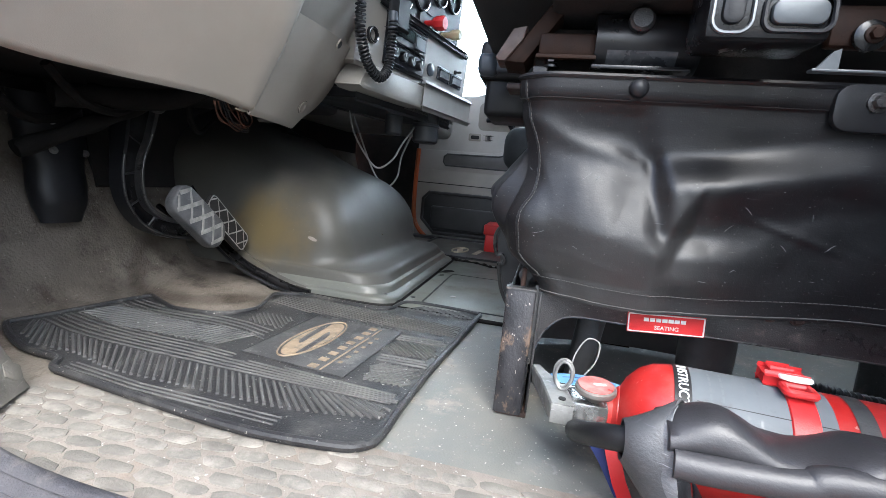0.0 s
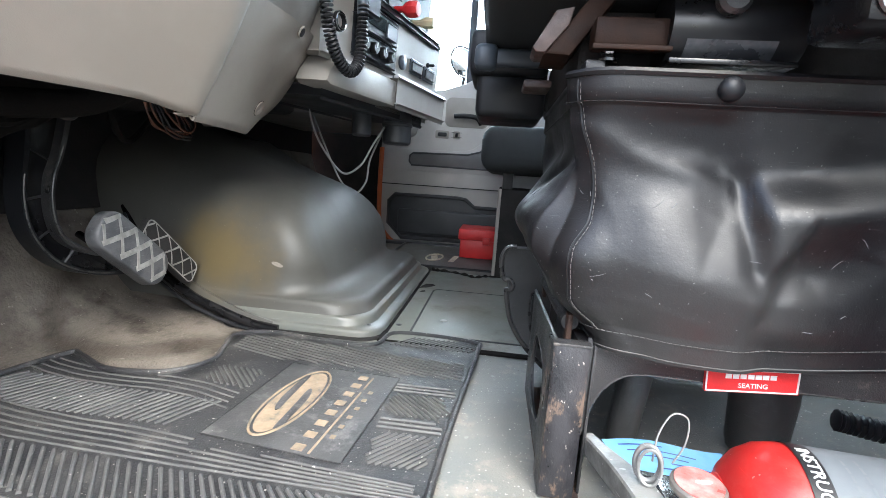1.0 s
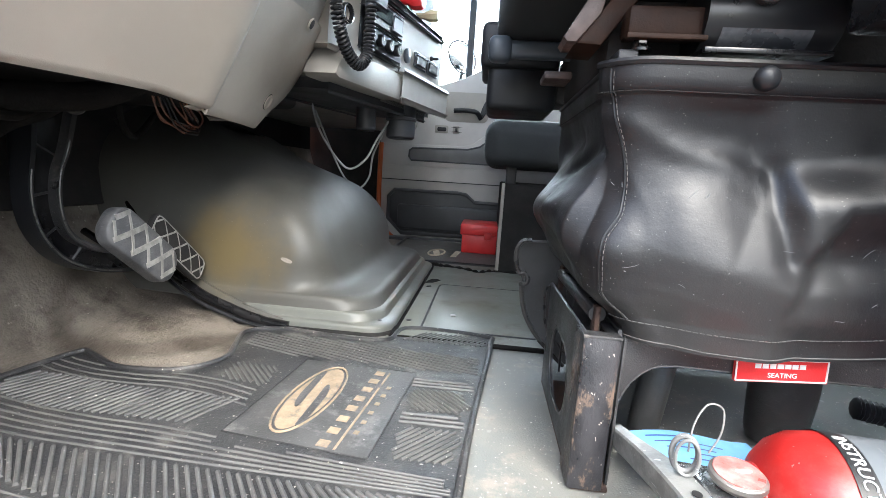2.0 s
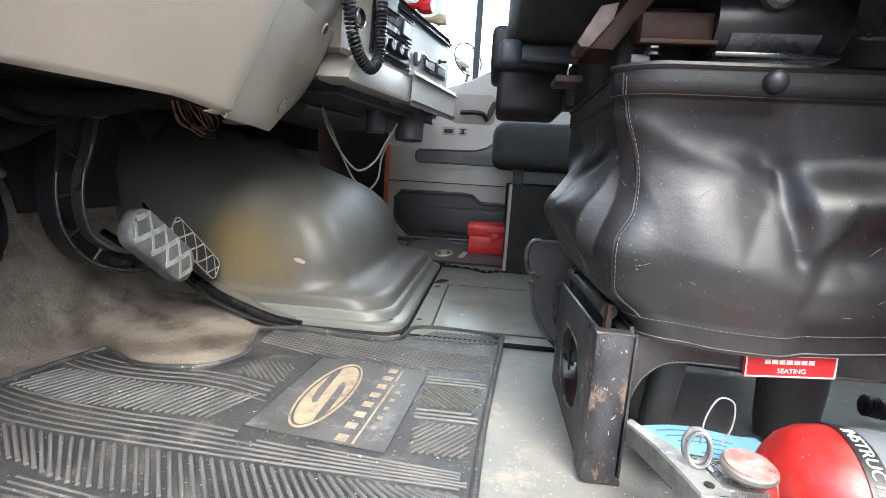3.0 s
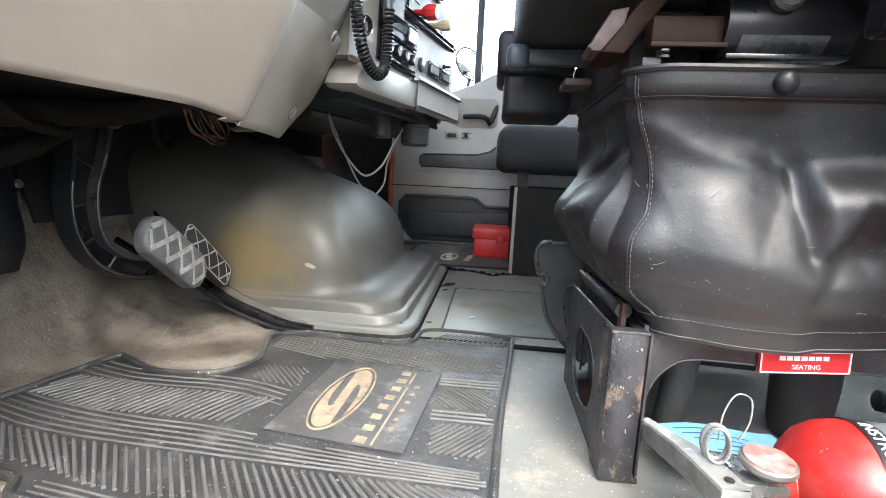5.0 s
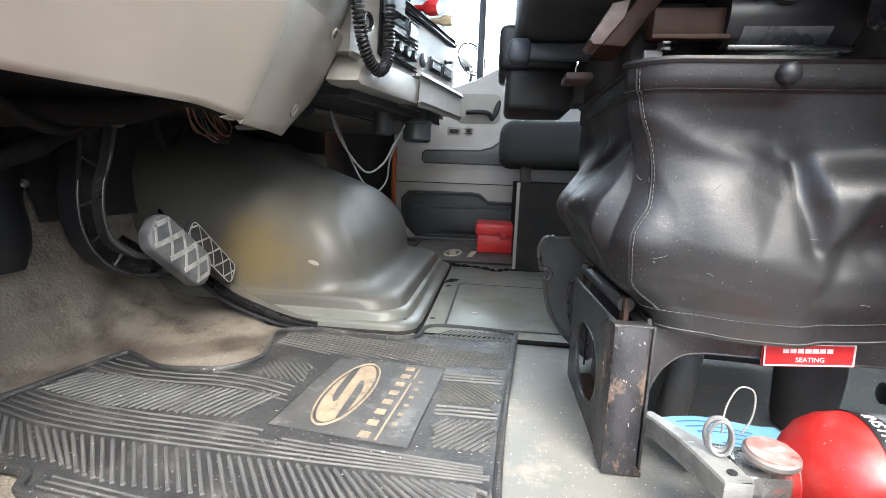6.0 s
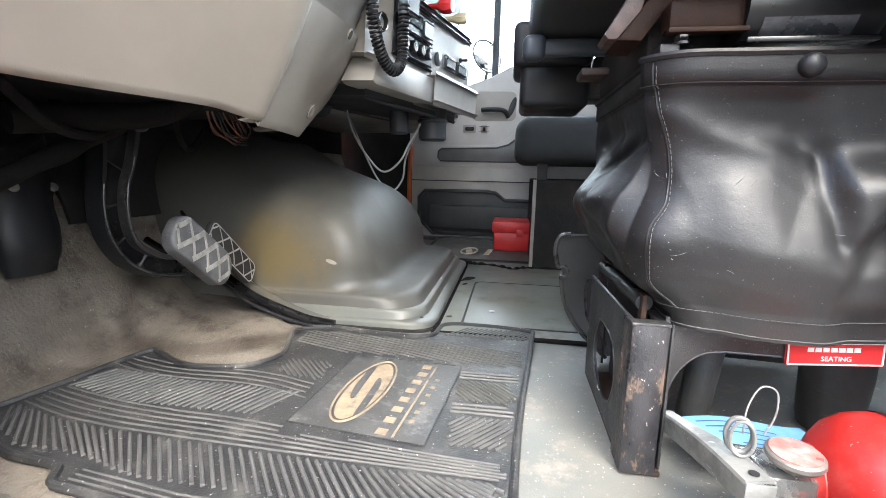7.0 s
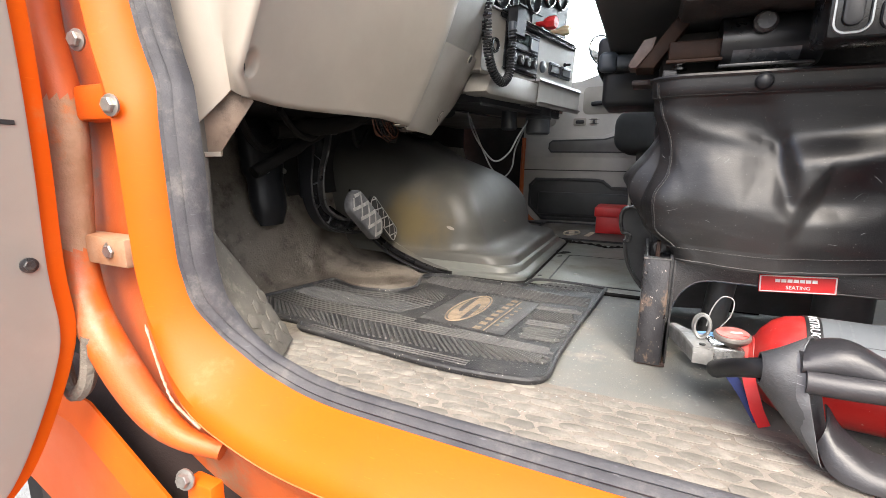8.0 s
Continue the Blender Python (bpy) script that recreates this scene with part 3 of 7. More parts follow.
trim = thing("sill_trim", (-0.42, 0.38, 0.0), "dusty grey-beige moulded trim with worn lozenges round the sill corner", "trim", kind="structure")
TRIM_ROWS = rows
part("trim_sheet", surface(rows, thick=0.003), SILL_RUBBER, trim, "", 60)
for n, i in enumerate(range(16, 25, 3)):
    for k in range(n % 2, 7, 2):
        a, b = TRIM_ROWS[i], TRIM_ROWS[i + 1]
        p = Vector(a[k]).lerp(Vector(a[k + 1]), 0.5)
        along, across = (Vector(b[k]) - Vector(a[k])), (Vector(a[k + 1]) - Vector(a[k]))
        m = frame_from(p, across, along)
        if (m.to_3x3() @ Vector((0, 0, 1))).x < 0:
            m = m @ pose(0, 0, 0, 180)
        hx, hy = across.length * 0.82, min(0.016, along.length * 2.1)
        part("lozenge", prism([(-hx, 0), (-hx * 0.35, -hy * 0.72), (hx * 0.35, -hy * 0.72), (hx, 0), (hx * 0.35, hy * 0.72), (-hx * 0.35, hy * 0.72)], -0.001, 0.0011, m, 0.0005), SILL_RUBBER, trim)

sill = thing("sill_tread", (0.1, 0.4, 0), "dusty beige door sill tread with worn lozenges", "sill tread", kind="structure")
part("base_sheet", box((-0.42, 0.332, -0.004), (0.78, 0.485, 0.003), 0.0015), TREAD, sill)


# ---- engine cover ----
cover = thing("engine_cover", (-0.35, 1.24, 0), "satin grey moulded engine cover with stains and scratches", "engine cover")


def rear_ring(z, xr, yl, yr, r, xf=-0.98, n=7):
    """Outline at one height: rounded at the two rear corners, open to the front."""
    pts = [(xf, yl, z)] + [(xf + (xr - r - xf) * k / 8, yl, z) for k in range(1, 8)]
    pts += [(xr - r + r * math.sin(radians(90 * k / n)), yl + r - r * math.cos(radians(90 * k / n)), z) for k in range(n + 1)]
    pts += [(xr, yl + r + (yr - yl - 2 * r) * k / 10, z) for k in range(1, 10)]
    pts += [(xr - r + r * math.cos(radians(90 * k / n)), yr - r + r * math.sin(radians(90 * k / n)), z) for k in range(n + 1)]
    pts += [(xf, yr, z)]
    return pts


def rings(levels, xf=-0.98):
    return [rear_ring(z, xr, yl, 1.57 - 0.7 * max(0.0, yl - 0.965), r, xf) for z, xr, yl, r in levels]


base_levels = [(-0.01, -0.155, 0.942, 0.050), (0.012, -0.155, 0.942, 0.050), (0.0150, -0.1565, 0.9432, 0.050), (0.0170, -0.160, 0.946, 0.050), (0.0180, -0.166, 0.949, 0.052), (0.0188, -0.1725, 0.951, 0.056), (0.0200, -0.1750, 0.9516, 0.058),
               (0.030, -0.1785, 0.953, 0.060), (0.0330, -0.1800, 0.9538, 0.062), (0.0348, -0.1835, 0.955, 0.064), (0.0356, -0.1885, 0.9565, 0.066)]
top_levels = [(0.0356, -0.1885, 0.9565, 0.066), (0.0370, -0.1905, 0.957, 0.068), (0.048, -0.1940, 0.958, 0.080), (0.0535, -0.1968, 0.959, 0.088), (0.0568, -0.2020, 0.961, 0.092), (0.0580, -0.2120, 0.963, 0.094), (0.0588, -0.235, 0.9645, 0.094), (0.0605, -0.258, 0.9655, 0.090),
              (0.066, -0.2735, 0.9665, 0.090), (0.080, -0.282, 0.9675, 0.096), (0.105, -0.2885, 0.9685, 0.066), (0.135, -0.297, 0.9715, 0.056), (0.165, -0.309, 0.977, 0.054), (0.195, -0.328, 0.988, 0.060),
              (0.212, -0.341, 1.001, 0.066), (0.228, -0.356, 1.020, 0.074), (0.242, -0.371, 1.044, 0.084), (0.255, -0.390, 1.074, 0.096), (0.272, -0.42, 1.120, 0.115), (0.288, -0.465, 1.168, 0.135), (0.298, -0.52, 1.22, 0.14), (0.304, -0.60, 1.27, 0.13)]
shell = surface(rings(top_levels))
shell.verts.ensure_lookup_table()
shell.faces.new(shell.verts[-len(rings(top_levels)[0]):])
for v in shell.verts:
    v.co.z += 0.38 * min(1.0, v.co.z / 0.30) * max(0.0, -0.47 - v.co.x)
part("dome", shell, COVER, cover, "satin grey dome with a yellow-brown stain", 60)
part("base_flange", surface(rings(base_levels, -0.43)), COVER_EDGE, cover, "lighter grey base flange", 34)
FOOT = spline([(-0.66, 0.998, 0.205), (-0.60, 0.979, 0.118), (-0.53, 0.966, 0.068), (-0.45, 0.955, 0.034), (-0.40, 0.951, 0.018), (-0.355, 0.952, 0.006)], 8)
part("foot_fold", sweep(FOOT, 0.01, 12, profile=[(0.008, 0.012), (0.0075, 0.004), (0.005, -0.001), (0.001, -0.005), (-0.004, -0.0075), (-0.010, -0.008), (-0.012, -0.004), (-0.012, 0.012)], up=(0, 0.35, 1)), COVER, cover, "rounded fold along the cover's foot", 70)
# Shadow below the flange's edge, drawn as a thin black strip.
part("flange_shade_strip", surface([rear_ring(z, xr, yl, 1.572, 0.05, -0.46) for z, xr, yl in ((-0.01, -0.151, 0.938), (0.0045, -0.151, 0.938), (0.0055, -0.16, 0.946))]), BLACK_MATTE, cover, "black strip for the edge shadow under the flange")
part("gasket", sweep(spline([(-0.67, 0.985, 0.20), (-0.60, 0.965, 0.105), (-0.52, 0.952, 0.052), (-0.44, 0.944, 0.024), (-0.385, 0.938, 0.010), (-0.34, 0.939, 0.004)], 8), 0.0095, 12), BLACK_GLOSS, cover, "black rubber edge gasket")
part("gasket_lip", sweep(spline([(-0.662, 0.972, 0.187), (-0.598, 0.950, 0.094), (-0.52, 0.938, 0.042), (-0.44, 0.931, 0.015), (-0.385, 0.928, 0.004), (-0.35, 0.930, 0.001)], 8), 0.0035, 8), BLACK_PLASTIC, cover, "thin black gasket lip")
part("screw", hex_bolt((-0.186, 0.978, 0.0180), (0, 0, 1), 0.0045, 0.002), BLACK_STEEL, cover)
for at, s in (((-0.3575, 0.9685, 0.117), 0.011), ((-0.290, 1.213, 0.112), 0.005)):
    part("paint_chip", prism(ellipse(0, 0, s, s * 0.35, 10), 0, 0.0006, frame_from(at, (1, 0.1, -0.35), (0, 0.15, 1)), 0), TREAD, cover, "pale scraped mark")


# ---- floor plates and mats ----
hatch = thing("floor_hatch", (0, 1.18, 0), "worn grey floor plate with a recessed inspection hatch", "floor hatch")
part("plate", box((-0.150, 0.945, 0.001), (0.30, 1.545, 0.006), 0.002), HATCH, hatch)
part("lid", prism(rounded(-0.1075, 0.988, 0.1135, 1.3195, 0.018), 0.006, 0.0078, None, 0.001), HATCH, hatch, "grey hatch lid with rounded corners")
for pts in ([(-0.155, 0.942, 0.003), (0.02, 0.942, 0.003), (0.16, 0.942, 0.003), (0.302, 0.942, 0.003)], [(-0.1555, 0.945, 0.0035), (-0.156, 1.25, 0.0045), (-0.157, 1.545, 0.005)]):
    part("joint", sweep(pts, 0.0052, 6), DEEP_BLACK, hatch, "dark gap along the plate")
ring = rounded(-0.110, 0.986, 0.116, 1.322, 0.02)
part("groove", sweep([(x, y, 0.0062) for x, y in ring], 0.0024, 6, closed=True), BLACK_INK, hatch, "dark joint round the lid")
part("screw", hex_bolt((-0.139, 1.029, 0.006), (0, 0, 1), 0.004, 0.002), BLACK_STEEL, hatch)
part("screw", hex_bolt((-0.056, 1.073, 0.0078), (0, 0, 1), 0.0045, 0.001), STEEL, hatch, "pale worn screw head")
for hole in ([(-0.150, 1.322), (-0.146, 1.352), (-0.138, 1.376), (-0.122, 1.380), (-0.112, 1.368), (-0.121, 1.350), (-0.131, 1.336), (-0.140, 1.333)], [(-0.142, 1.286), (-0.139, 1.300), (-0.131, 1.306), (-0.128, 1.296), (-0.135, 1.288)]):
    part("tear", prism(hole, 0.005, 0.0064), DEEP_BLACK, hatch, "black ragged tear in the covering")
edge = spline([(-0.158, 1.34, 0.006), (-0.161, 1.48, 0.007), (-0.156, 1.58, 0.008), (-0.140, 1.566, 0.006), (-0.119, 1.557, 0.007), (-0.074, 1.543, 0.006), (-0.039, 1.520, 0.008), (-0.014, 1.505, 0.006), (0.012, 1.525, 0.007), (0.037, 1.535, 0.006), (0.094, 1.535, 0.006), (0.2, 1.54, 0.006)], 6)
solid("floor_edge_strip", sweep(edge, [0.0048 + 0.0022 * math.sin(1.3 * k) for k in range(len(edge))], 8), DEEP_BLACK, "black ragged floor joint", "trim", "structure")

MAT = spline([(-0.024, 0.474, 0), (-0.052, 0.463, 0), (-0.164, 0.456, 0), (-0.380, 0.480, 0), (-0.418, 0.486, 0), (-0.440, 0.508, 0), (-0.500, 0.515, 0), (-0.560, 0.537, 0), (-0.606, 0.562, 0), (-0.611, 0.574, 0), (-0.604, 0.600, 0), (-0.590, 0.660, 0), (-0.569, 0.757, 0), (-0.545, 0.757, 0),
              (-0.479, 0.730, 0), (-0.400, 0.738, 0), (-0.366, 0.785, 0), (-0.380, 0.840, 0), (-0.391, 0.890, 0), (-0.341, 0.919, 0), (-0.220, 0.904, 0), (-0.155, 0.916, 0), (-0.138, 0.977, 0), (-0.060, 0.985, 0),
              (0.014, 0.970, 0), (0.018, 0.930, 0), (-0.004, 0.700, 0), (-0.013, 0.560, 0), (-0.014, 0.495, 0)], 5, closed=True)


def in_mat(x, y):
    hit, n = False, len(MAT)
    for i in range(n):
        a, b = MAT[i], MAT[i - 1]
        if (a.y > y) != (b.y > y) and x < (b.x - a.x) * (y - a.y) / (b.y - a.y) + a.x:
            hit = not hit
    return hit


def mat_edge(x, y):
    return min(math.hypot(x - q.x, y - q.y) for q in MAT)


def mat_z(x, y):
    """The mat lies loosely: it lifts a little along its free edges."""
    return 0.006 + 0.004 * smooth(0.53, 0.46, y) + 0.002 * noise.noise((x * 7, y * 7, 3)) 


mat = thing("floor_mat", (-0.28, 0.72, 0), "dusty black ribbed rubber floor mat with a faded gold emblem", "floor mat", "cab floor mats")
bm = bmesh.new()
vs = [bm.verts.new((q.x, q.y, 0)) for q in MAT]
bm.faces.new(vs)
bmesh.ops.triangulate(bm, faces=bm.faces)
for _ in range(3):
    bmesh.ops.subdivide_edges(bm, edges=[e for e in bm.edges if e.calc_length() > 0.03], cuts=1)
    bmesh.ops.triangulate(bm, faces=bm.faces)
for v in bm.verts:
    v.co.z = mat_z(v.co.x, v.co.y)
bmesh.ops.recalc_face_normals(bm, faces=bm.faces)
if sum(f.normal.z for f in bm.faces) < 0:
    bmesh.ops.reverse_faces(bm, faces=bm.faces)
bmesh.ops.solidify(bm, geom=bm.faces[:], thickness=0.006)
part("sheet", bm, MAT_RUBBER, mat, "", 60)
rim = [Vector((q.x, q.y, mat_z(q.x, q.y) + 0.001)) for q in MAT]
part("rim", sweep(rim, 0.0045, 8, closed=True), MAT_RUBBER, mat, "raised black rubber rim")


def in_panel(x, y):
    return -0.271 < x + 0.06 * (y - 0.7) < -0.09 and 0.60 < y < 0.815


def rib(pts, w=0.0014, h=0.0024, margin=0.013, inside=None):
    """One moulded rib along a line, cut where it would leave the mat or its zone, or enter the emblem panel."""
    run = []
    line = []
    for (x0, y0), (x1, y1) in zip(pts, pts[1:]):
        n = max(3, int(math.hypot(x1 - x0, y1 - y0) / 0.008))
        line += [(x0 + (x1 - x0) * k / n, y0 + (y1 - y0) * k / n) for k in range(n)]
    line.append(pts[-1])
    for k, (x, y) in enumerate(line):
        ok = in_mat(x, y) and mat_edge(x, y) > margin and not in_panel(x, y) and (inside is None or inside(x, y))
        if ok:
            run.append(Vector((x, y, mat_z(x, y) + 0.0005)))
        if (not ok or k == len(line) - 1) and len(run) > 1:
            part("rib", sweep(run, w, 6, None, profile=[(h, -w * 0.5), (h, w * 0.5), (h * 0.4, w), (-h, w), (-h, -w), (h * 0.4, -w)], up=(0, 0, 1)), RIB, mat, "", 60)
        if not ok:
            run = []


def along(line, x):
    """Height of a broken line at x."""
    for (x0, y0), (x1, y1) in zip(line, line[1:]):
        if x <= x1:
            return y0 + (y1 - y0) * (x - x0) / (x1 - x0)
    return line[-1][1]


HI2 = [(-0.60, 0.650), (-0.573, 0.641), (-0.483, 0.627), (-0.403, 0.619), (-0.334, 0.617), (-0.27, 0.611), (-0.19, 0.600), (-0.125, 0.594), (-0.02, 0.586)]
LO2 = [(-0.60, 0.604), (-0.52, 0.585), (-0.446, 0.576), (-0.351, 0.572), (-0.19, 0.568), (-0.10, 0.567), (-0.02, 0.565)]
# short cross ribs along the door side, fanning out towards the tunnel
x = -0.60
while x < -0.02:
    top = along(LO2, x) - 0.008
    lean = 0.060 - 0.018 * smooth(-0.50, -0.28, x) + 0.008 * smooth(-0.2, -0.05, x)
    low = 0.508 + 0.022 * smooth(-0.40, -0.52, x) + 0.026 * smooth(-0.20, -0.04, x)
    rib([(x, top), (x + lean, low)], w=0.0019, h=0.0022, margin=0.011)
    x += 0.0122 - 0.003 * smooth(-0.40, -0.15, x)
for k in range(3):
    rib([(-0.41, 0.494 + 0.007 * k), (-0.30, 0.480 + 0.007 * k), (-0.12, 0.474 + 0.008 * k)], w=0.0010, h=0.0011, margin=0.008)
# long lines below the emblem
for k in range(6):
    rib([(q, along(LO2, q) + (along(HI2, q) - along(LO2, q)) * k / 5) for q in [-0.60 + 0.02 * j for j in range(30)]], w=0.0011, h=0.0013, margin=0.010)
# fine ribs left of the emblem
for k in range(29):
    x = -0.590 + 0.0098 * k
    rib([(x, 0.628 + 0.018 * smooth(-0.48, -0.58, x)), (x + 0.013, 0.658 + 0.010 * smooth(-0.48, -0.58, x)), (x + 0.029, 0.688 + 0.010 * smooth(-0.45, -0.56, x))], w=0.0014, h=0.0016, margin=0.012)
# long lines behind them
HI4 = [(-0.60, 0.755), (-0.557, 0.741), (-0.50, 0.731), (-0.43, 0.728), (-0.381, 0.730), (-0.326, 0.724), (-0.262, 0.706)]
for k in range(4):
    rib([(q, along(HI4, q) - 0.0112 * k) for q in [-0.59 + 0.02 * j for j in range(17)]], w=0.0011, h=0.0013, margin=0.007)
for k in range(15):
    x = -0.39 + 0.0088 * k
    rib([(x, 0.784), (x + 0.058, 0.722)], w=0.0014, h=0.0016, margin=0.010, inside=lambda x, y: -0.345 < x and along([(-0.40, 0.742), (-0.25, 0.716)], x) < y < 0.780)
# slanting ribs behind the emblem
for k in range(18):
    c = 0.800 + 0.0086 * k
    rib([(-0.37, c + 0.050), (0.0, c - 0.066)], w=0.0012, h=0.0015, margin=0.012, inside=lambda x, y: 0.818 < y < 0.900 - 0.10 * max(0.0, x + 0.25))
for k in range(16):
    x = -0.13 + 0.0088 * k
    rib([(x, 0.925), (x + 0.035, 0.968)], w=0.0015, h=0.0017, margin=0.010)
# column of blocks towards the tunnel
for y0, y1, sl in ((0.610, 0.668, 1), (0.678, 0.698, 0), (0.706, 0.758, -1), (0.768, 0.800, 0)):
    if sl:
        for k in range(14):
            x = -0.12 + 0.0080 * k
            rib([(x, y0 if sl > 0 else y1), (x + 0.050, y1 if sl > 0 else y0)], w=0.0014, h=0.0017, margin=0.014, inside=lambda x, y: x > -0.088)
    else:
        for k in range(3):
            rib([(-0.088, y0 + 0.009 * k), (-0.005, y0 + 0.009 * k)], w=0.0014, h=0.0017, margin=0.014)

EMBLEM = frame_from((-0.2035, 0.7115, 0.0072), (0.097, 0.995, 0), (-0.995, 0.097, 0))
part("emblem_panel", prism([(-0.267, 0.622), (-0.106, 0.605), (-0.088, 0.802), (-0.251, 0.811)], 0.005, 0.0070, None, 0.0004), PANEL, mat, "flat dusty emblem panel")
part("panel_groove", sweep([(x, y, 0.0070) for x, y in ((-0.268, 0.621), (-0.105, 0.604), (-0.087, 0.803), (-0.252, 0.812))], 0.0006, 6, closed=True), MAT_RUBBER, mat, "dark groove round the emblem panel")
EMBLEM.translation.z = 0.0072
part("emblem_ring", sweep([EMBLEM @ Vector((x, y, 0.0004)) for x, y in ellipse(0, 0, 0.0825, 0.0285, 40)], 0.0015, 6, closed=True), GOLD, mat, "faded gold oval outline")
part("emblem_field", prism(ellipse(0, 0, 0.0765, 0.0240, 36), 0.0, 0.0004, EMBLEM), GOLD, mat, "faded gold oval field")
for sgn in (1, -1):
    slot = spline([(0.058, 0.0185, 0), (0.030, 0.0182, 0), (-0.004, 0.0160, 0), (-0.026, 0.0105, 0), (-0.030, 0.0060, 0), (-0.022, 0.0045, 0), (0.012, 0.0075, 0), (0.050, 0.0105, 0), (0.066, 0.0125, 0)], 4, closed=True)
    part("emblem_slot", prism([(sgn * q.x, sgn * q.y) for q in slot], 0.0, 0.0009, EMBLEM), PANEL, mat, "dark slot through the emblem")
for k in range(8):
    m = frame_from((-0.156 + 0.0027 * k, 0.620 + 0.0241 * k, 0.0074), (0.11, 0.99, 0), (-0.99, 0.11, 0))
    part("print_bar", box((-0.0056, -0.0064, -0.0008), (0.0056, 0.0064, 0.0005), 0.0003, 1, None, m), GOLD, mat, "faded gold printed bar")
    if k < 6:
        m = frame_from((-0.1285 + 0.0025 * k, 0.645 + 0.0210 * k, 0.0074), (0.11, 0.99, 0), (-0.99, 0.11, 0))
        part("print_bar", box((-0.0032, -0.0030, -0.0008), (0.0032, 0.0030, 0.0005), 0.0003, 1, None, m), GOLD, mat, "faded gold printed bar")
m = frame_from((-0.133, 0.702, 0.0074), (0.10, 0.995, 0), (-0.995, 0.10, 0))
part("print_line", box((-0.091, -0.0013, -0.0008), (0.091, 0.0013, 0.0005), 0.0003, 1, None, m), GOLD, mat, "faded gold printed line")

DUSTY_RUBBER = material("dusty_brown_grey_rubber", (0.072, 0.067, 0.060), (0.105, 0.097, 0.086), 0.6, scale=18, fine=400, bump=0.4, scratch=0.3)
# Gold print in a brighter copy, to make up for the shaded footwell.
PALE_PRINT = material("pale_gold_print", (0.50, 0.44, 0.33), (0.38, 0.33, 0.25), 0.6, scale=50, fine=500, bump=0.1)
mat2 = thing("floor_mat", (-0.08, 1.75, 0), "dark rubber floor mat with a gold emblem at the passenger side", "floor mat", "cab floor mats")
part("sheet", prism(rounded(-0.33, 1.575, 0.08, 2.03, 0.03), 0.0, 0.012, None, 0.003), DUSTY_RUBBER, mat2)
part("rim", sweep([(x, y, 0.013) for x, y in rounded(-0.325, 1.58, 0.075, 2.025, 0.03)], 0.005, 8, closed=True), BLACK_PLASTIC, mat2)
m = frame_from((-0.167, 1.745, 0.0135), (0.1, 0.99, 0), (-0.99, 0.1, 0))
part("emblem_ring", sweep([m @ Vector((x, y, 0)) for x, y in ellipse(0, 0, 0.064, 0.027, 32)], 0.0032, 6, closed=True), PALE_PRINT, mat2)
part("emblem_stroke", prism([(-0.05, -0.005), (-0.02, -0.016), (0.045, 0.0), (0.05, 0.006), (0.02, 0.017), (-0.045, 0.0)], -0.001, 0.0006, m), PALE_PRINT, mat2)
for k in range(6):
    part("print_bar", box((-0.114 + 0.002 * k, 1.69 + 0.02 * k, 0.0115), (-0.094 + 0.002 * k, 1.703 + 0.02 * k, 0.0132), 0.0003, 1), PALE_PRINT, mat2)


# grit and crumbs lying about
debris = bmesh.new()
for k in range(900):
    x, y = random.uniform(-0.58, 0.10), random.choice((random.uniform(0.36, 0.60), random.uniform(0.46, 1.0), random.uniform(0.46, 0.95)))
    if in_mat(x, y):
        z = mat_z(x, y) + 0.0012
    elif x < -0.36 or y > 0.93 or y < 0.47:
        continue
    else:
        z = 0.0012
    r = random.choice((0.0002, 0.0003, 0.0003, 0.0004, 0.0005, 0.0008))
    m = Matrix.Translation((x, y, z)) @ pose(0, 0, 0, random.uniform(-20, 20), random.uniform(-20, 20), random.uniform(0, 180))
    w = random.uniform(0.6, 2.6)
    vs = [debris.verts.new(m @ Vector(q)) for q in ((-r * w, 0, 0), (0, -r, 0), (r * w, 0, 0), (0, r, 0), (0, 0, r * 0.8), (0, 0, -r * 0.6))]
    for i in range(4):
        debris.faces.new((vs[i], vs[(i + 1) % 4], vs[4]))
        debris.faces.new((vs[(i + 1) % 4], vs[i], vs[5]))
CRUMB = material("pale_crumb", (0.25, 0.235, 0.21), (0.13, 0.115, 0.095), 0.8, scale=90, bump=0.0)
solid("floor_grit", debris, CRUMB, "pale grit and crumbs on the mat and floor", "grit", "stuff")


# ---- dashboard, driver's side ----
dash = thing("dashboard", (-0.45, 1.0, 0.35), "beige moulded truck dashboard with a grey centre stack", "dashboard")


def knee_x(y):
    """Plan line of the knee panel's lower edge."""
    return -0.418 + 0.060 * smooth(0.42, 0.80, y) - 0.006 * math.sin(math.pi * (y - 0.42) / 0.35)


def knee_foot(y):
    """Height of the knee panel's lower edge."""
    return 0.361 - 0.005 * smooth(0.39, 0.50, y) + 0.002 * smooth(0.5, 0.66, y) - 0.008 * smooth(0.68, 0.76, y)


def knee_at(y, z):
    """A point of the knee panel's face, with the shallow screw recess pressed into it."""
    z0 = knee_foot(y)
    d = math.hypot((y - 0.3985) / 0.0125, (z - 0.402 + 0.25 * (y - 0.3985)) / 0.0185)
    return Vector((knee_x(y) + 0.42 * (z - z0) + 0.012 * math.sin(math.pi * min(1, max(0, (z - z0) / 0.30))) - 0.011 * smooth(1.0, 0.42, d), y, z))


def knee_edge(z):
    """Where the knee panel ends towards the door; it draws back at its foot."""
    return 0.414 - 0.031 * smooth(0.356, 0.384, z)


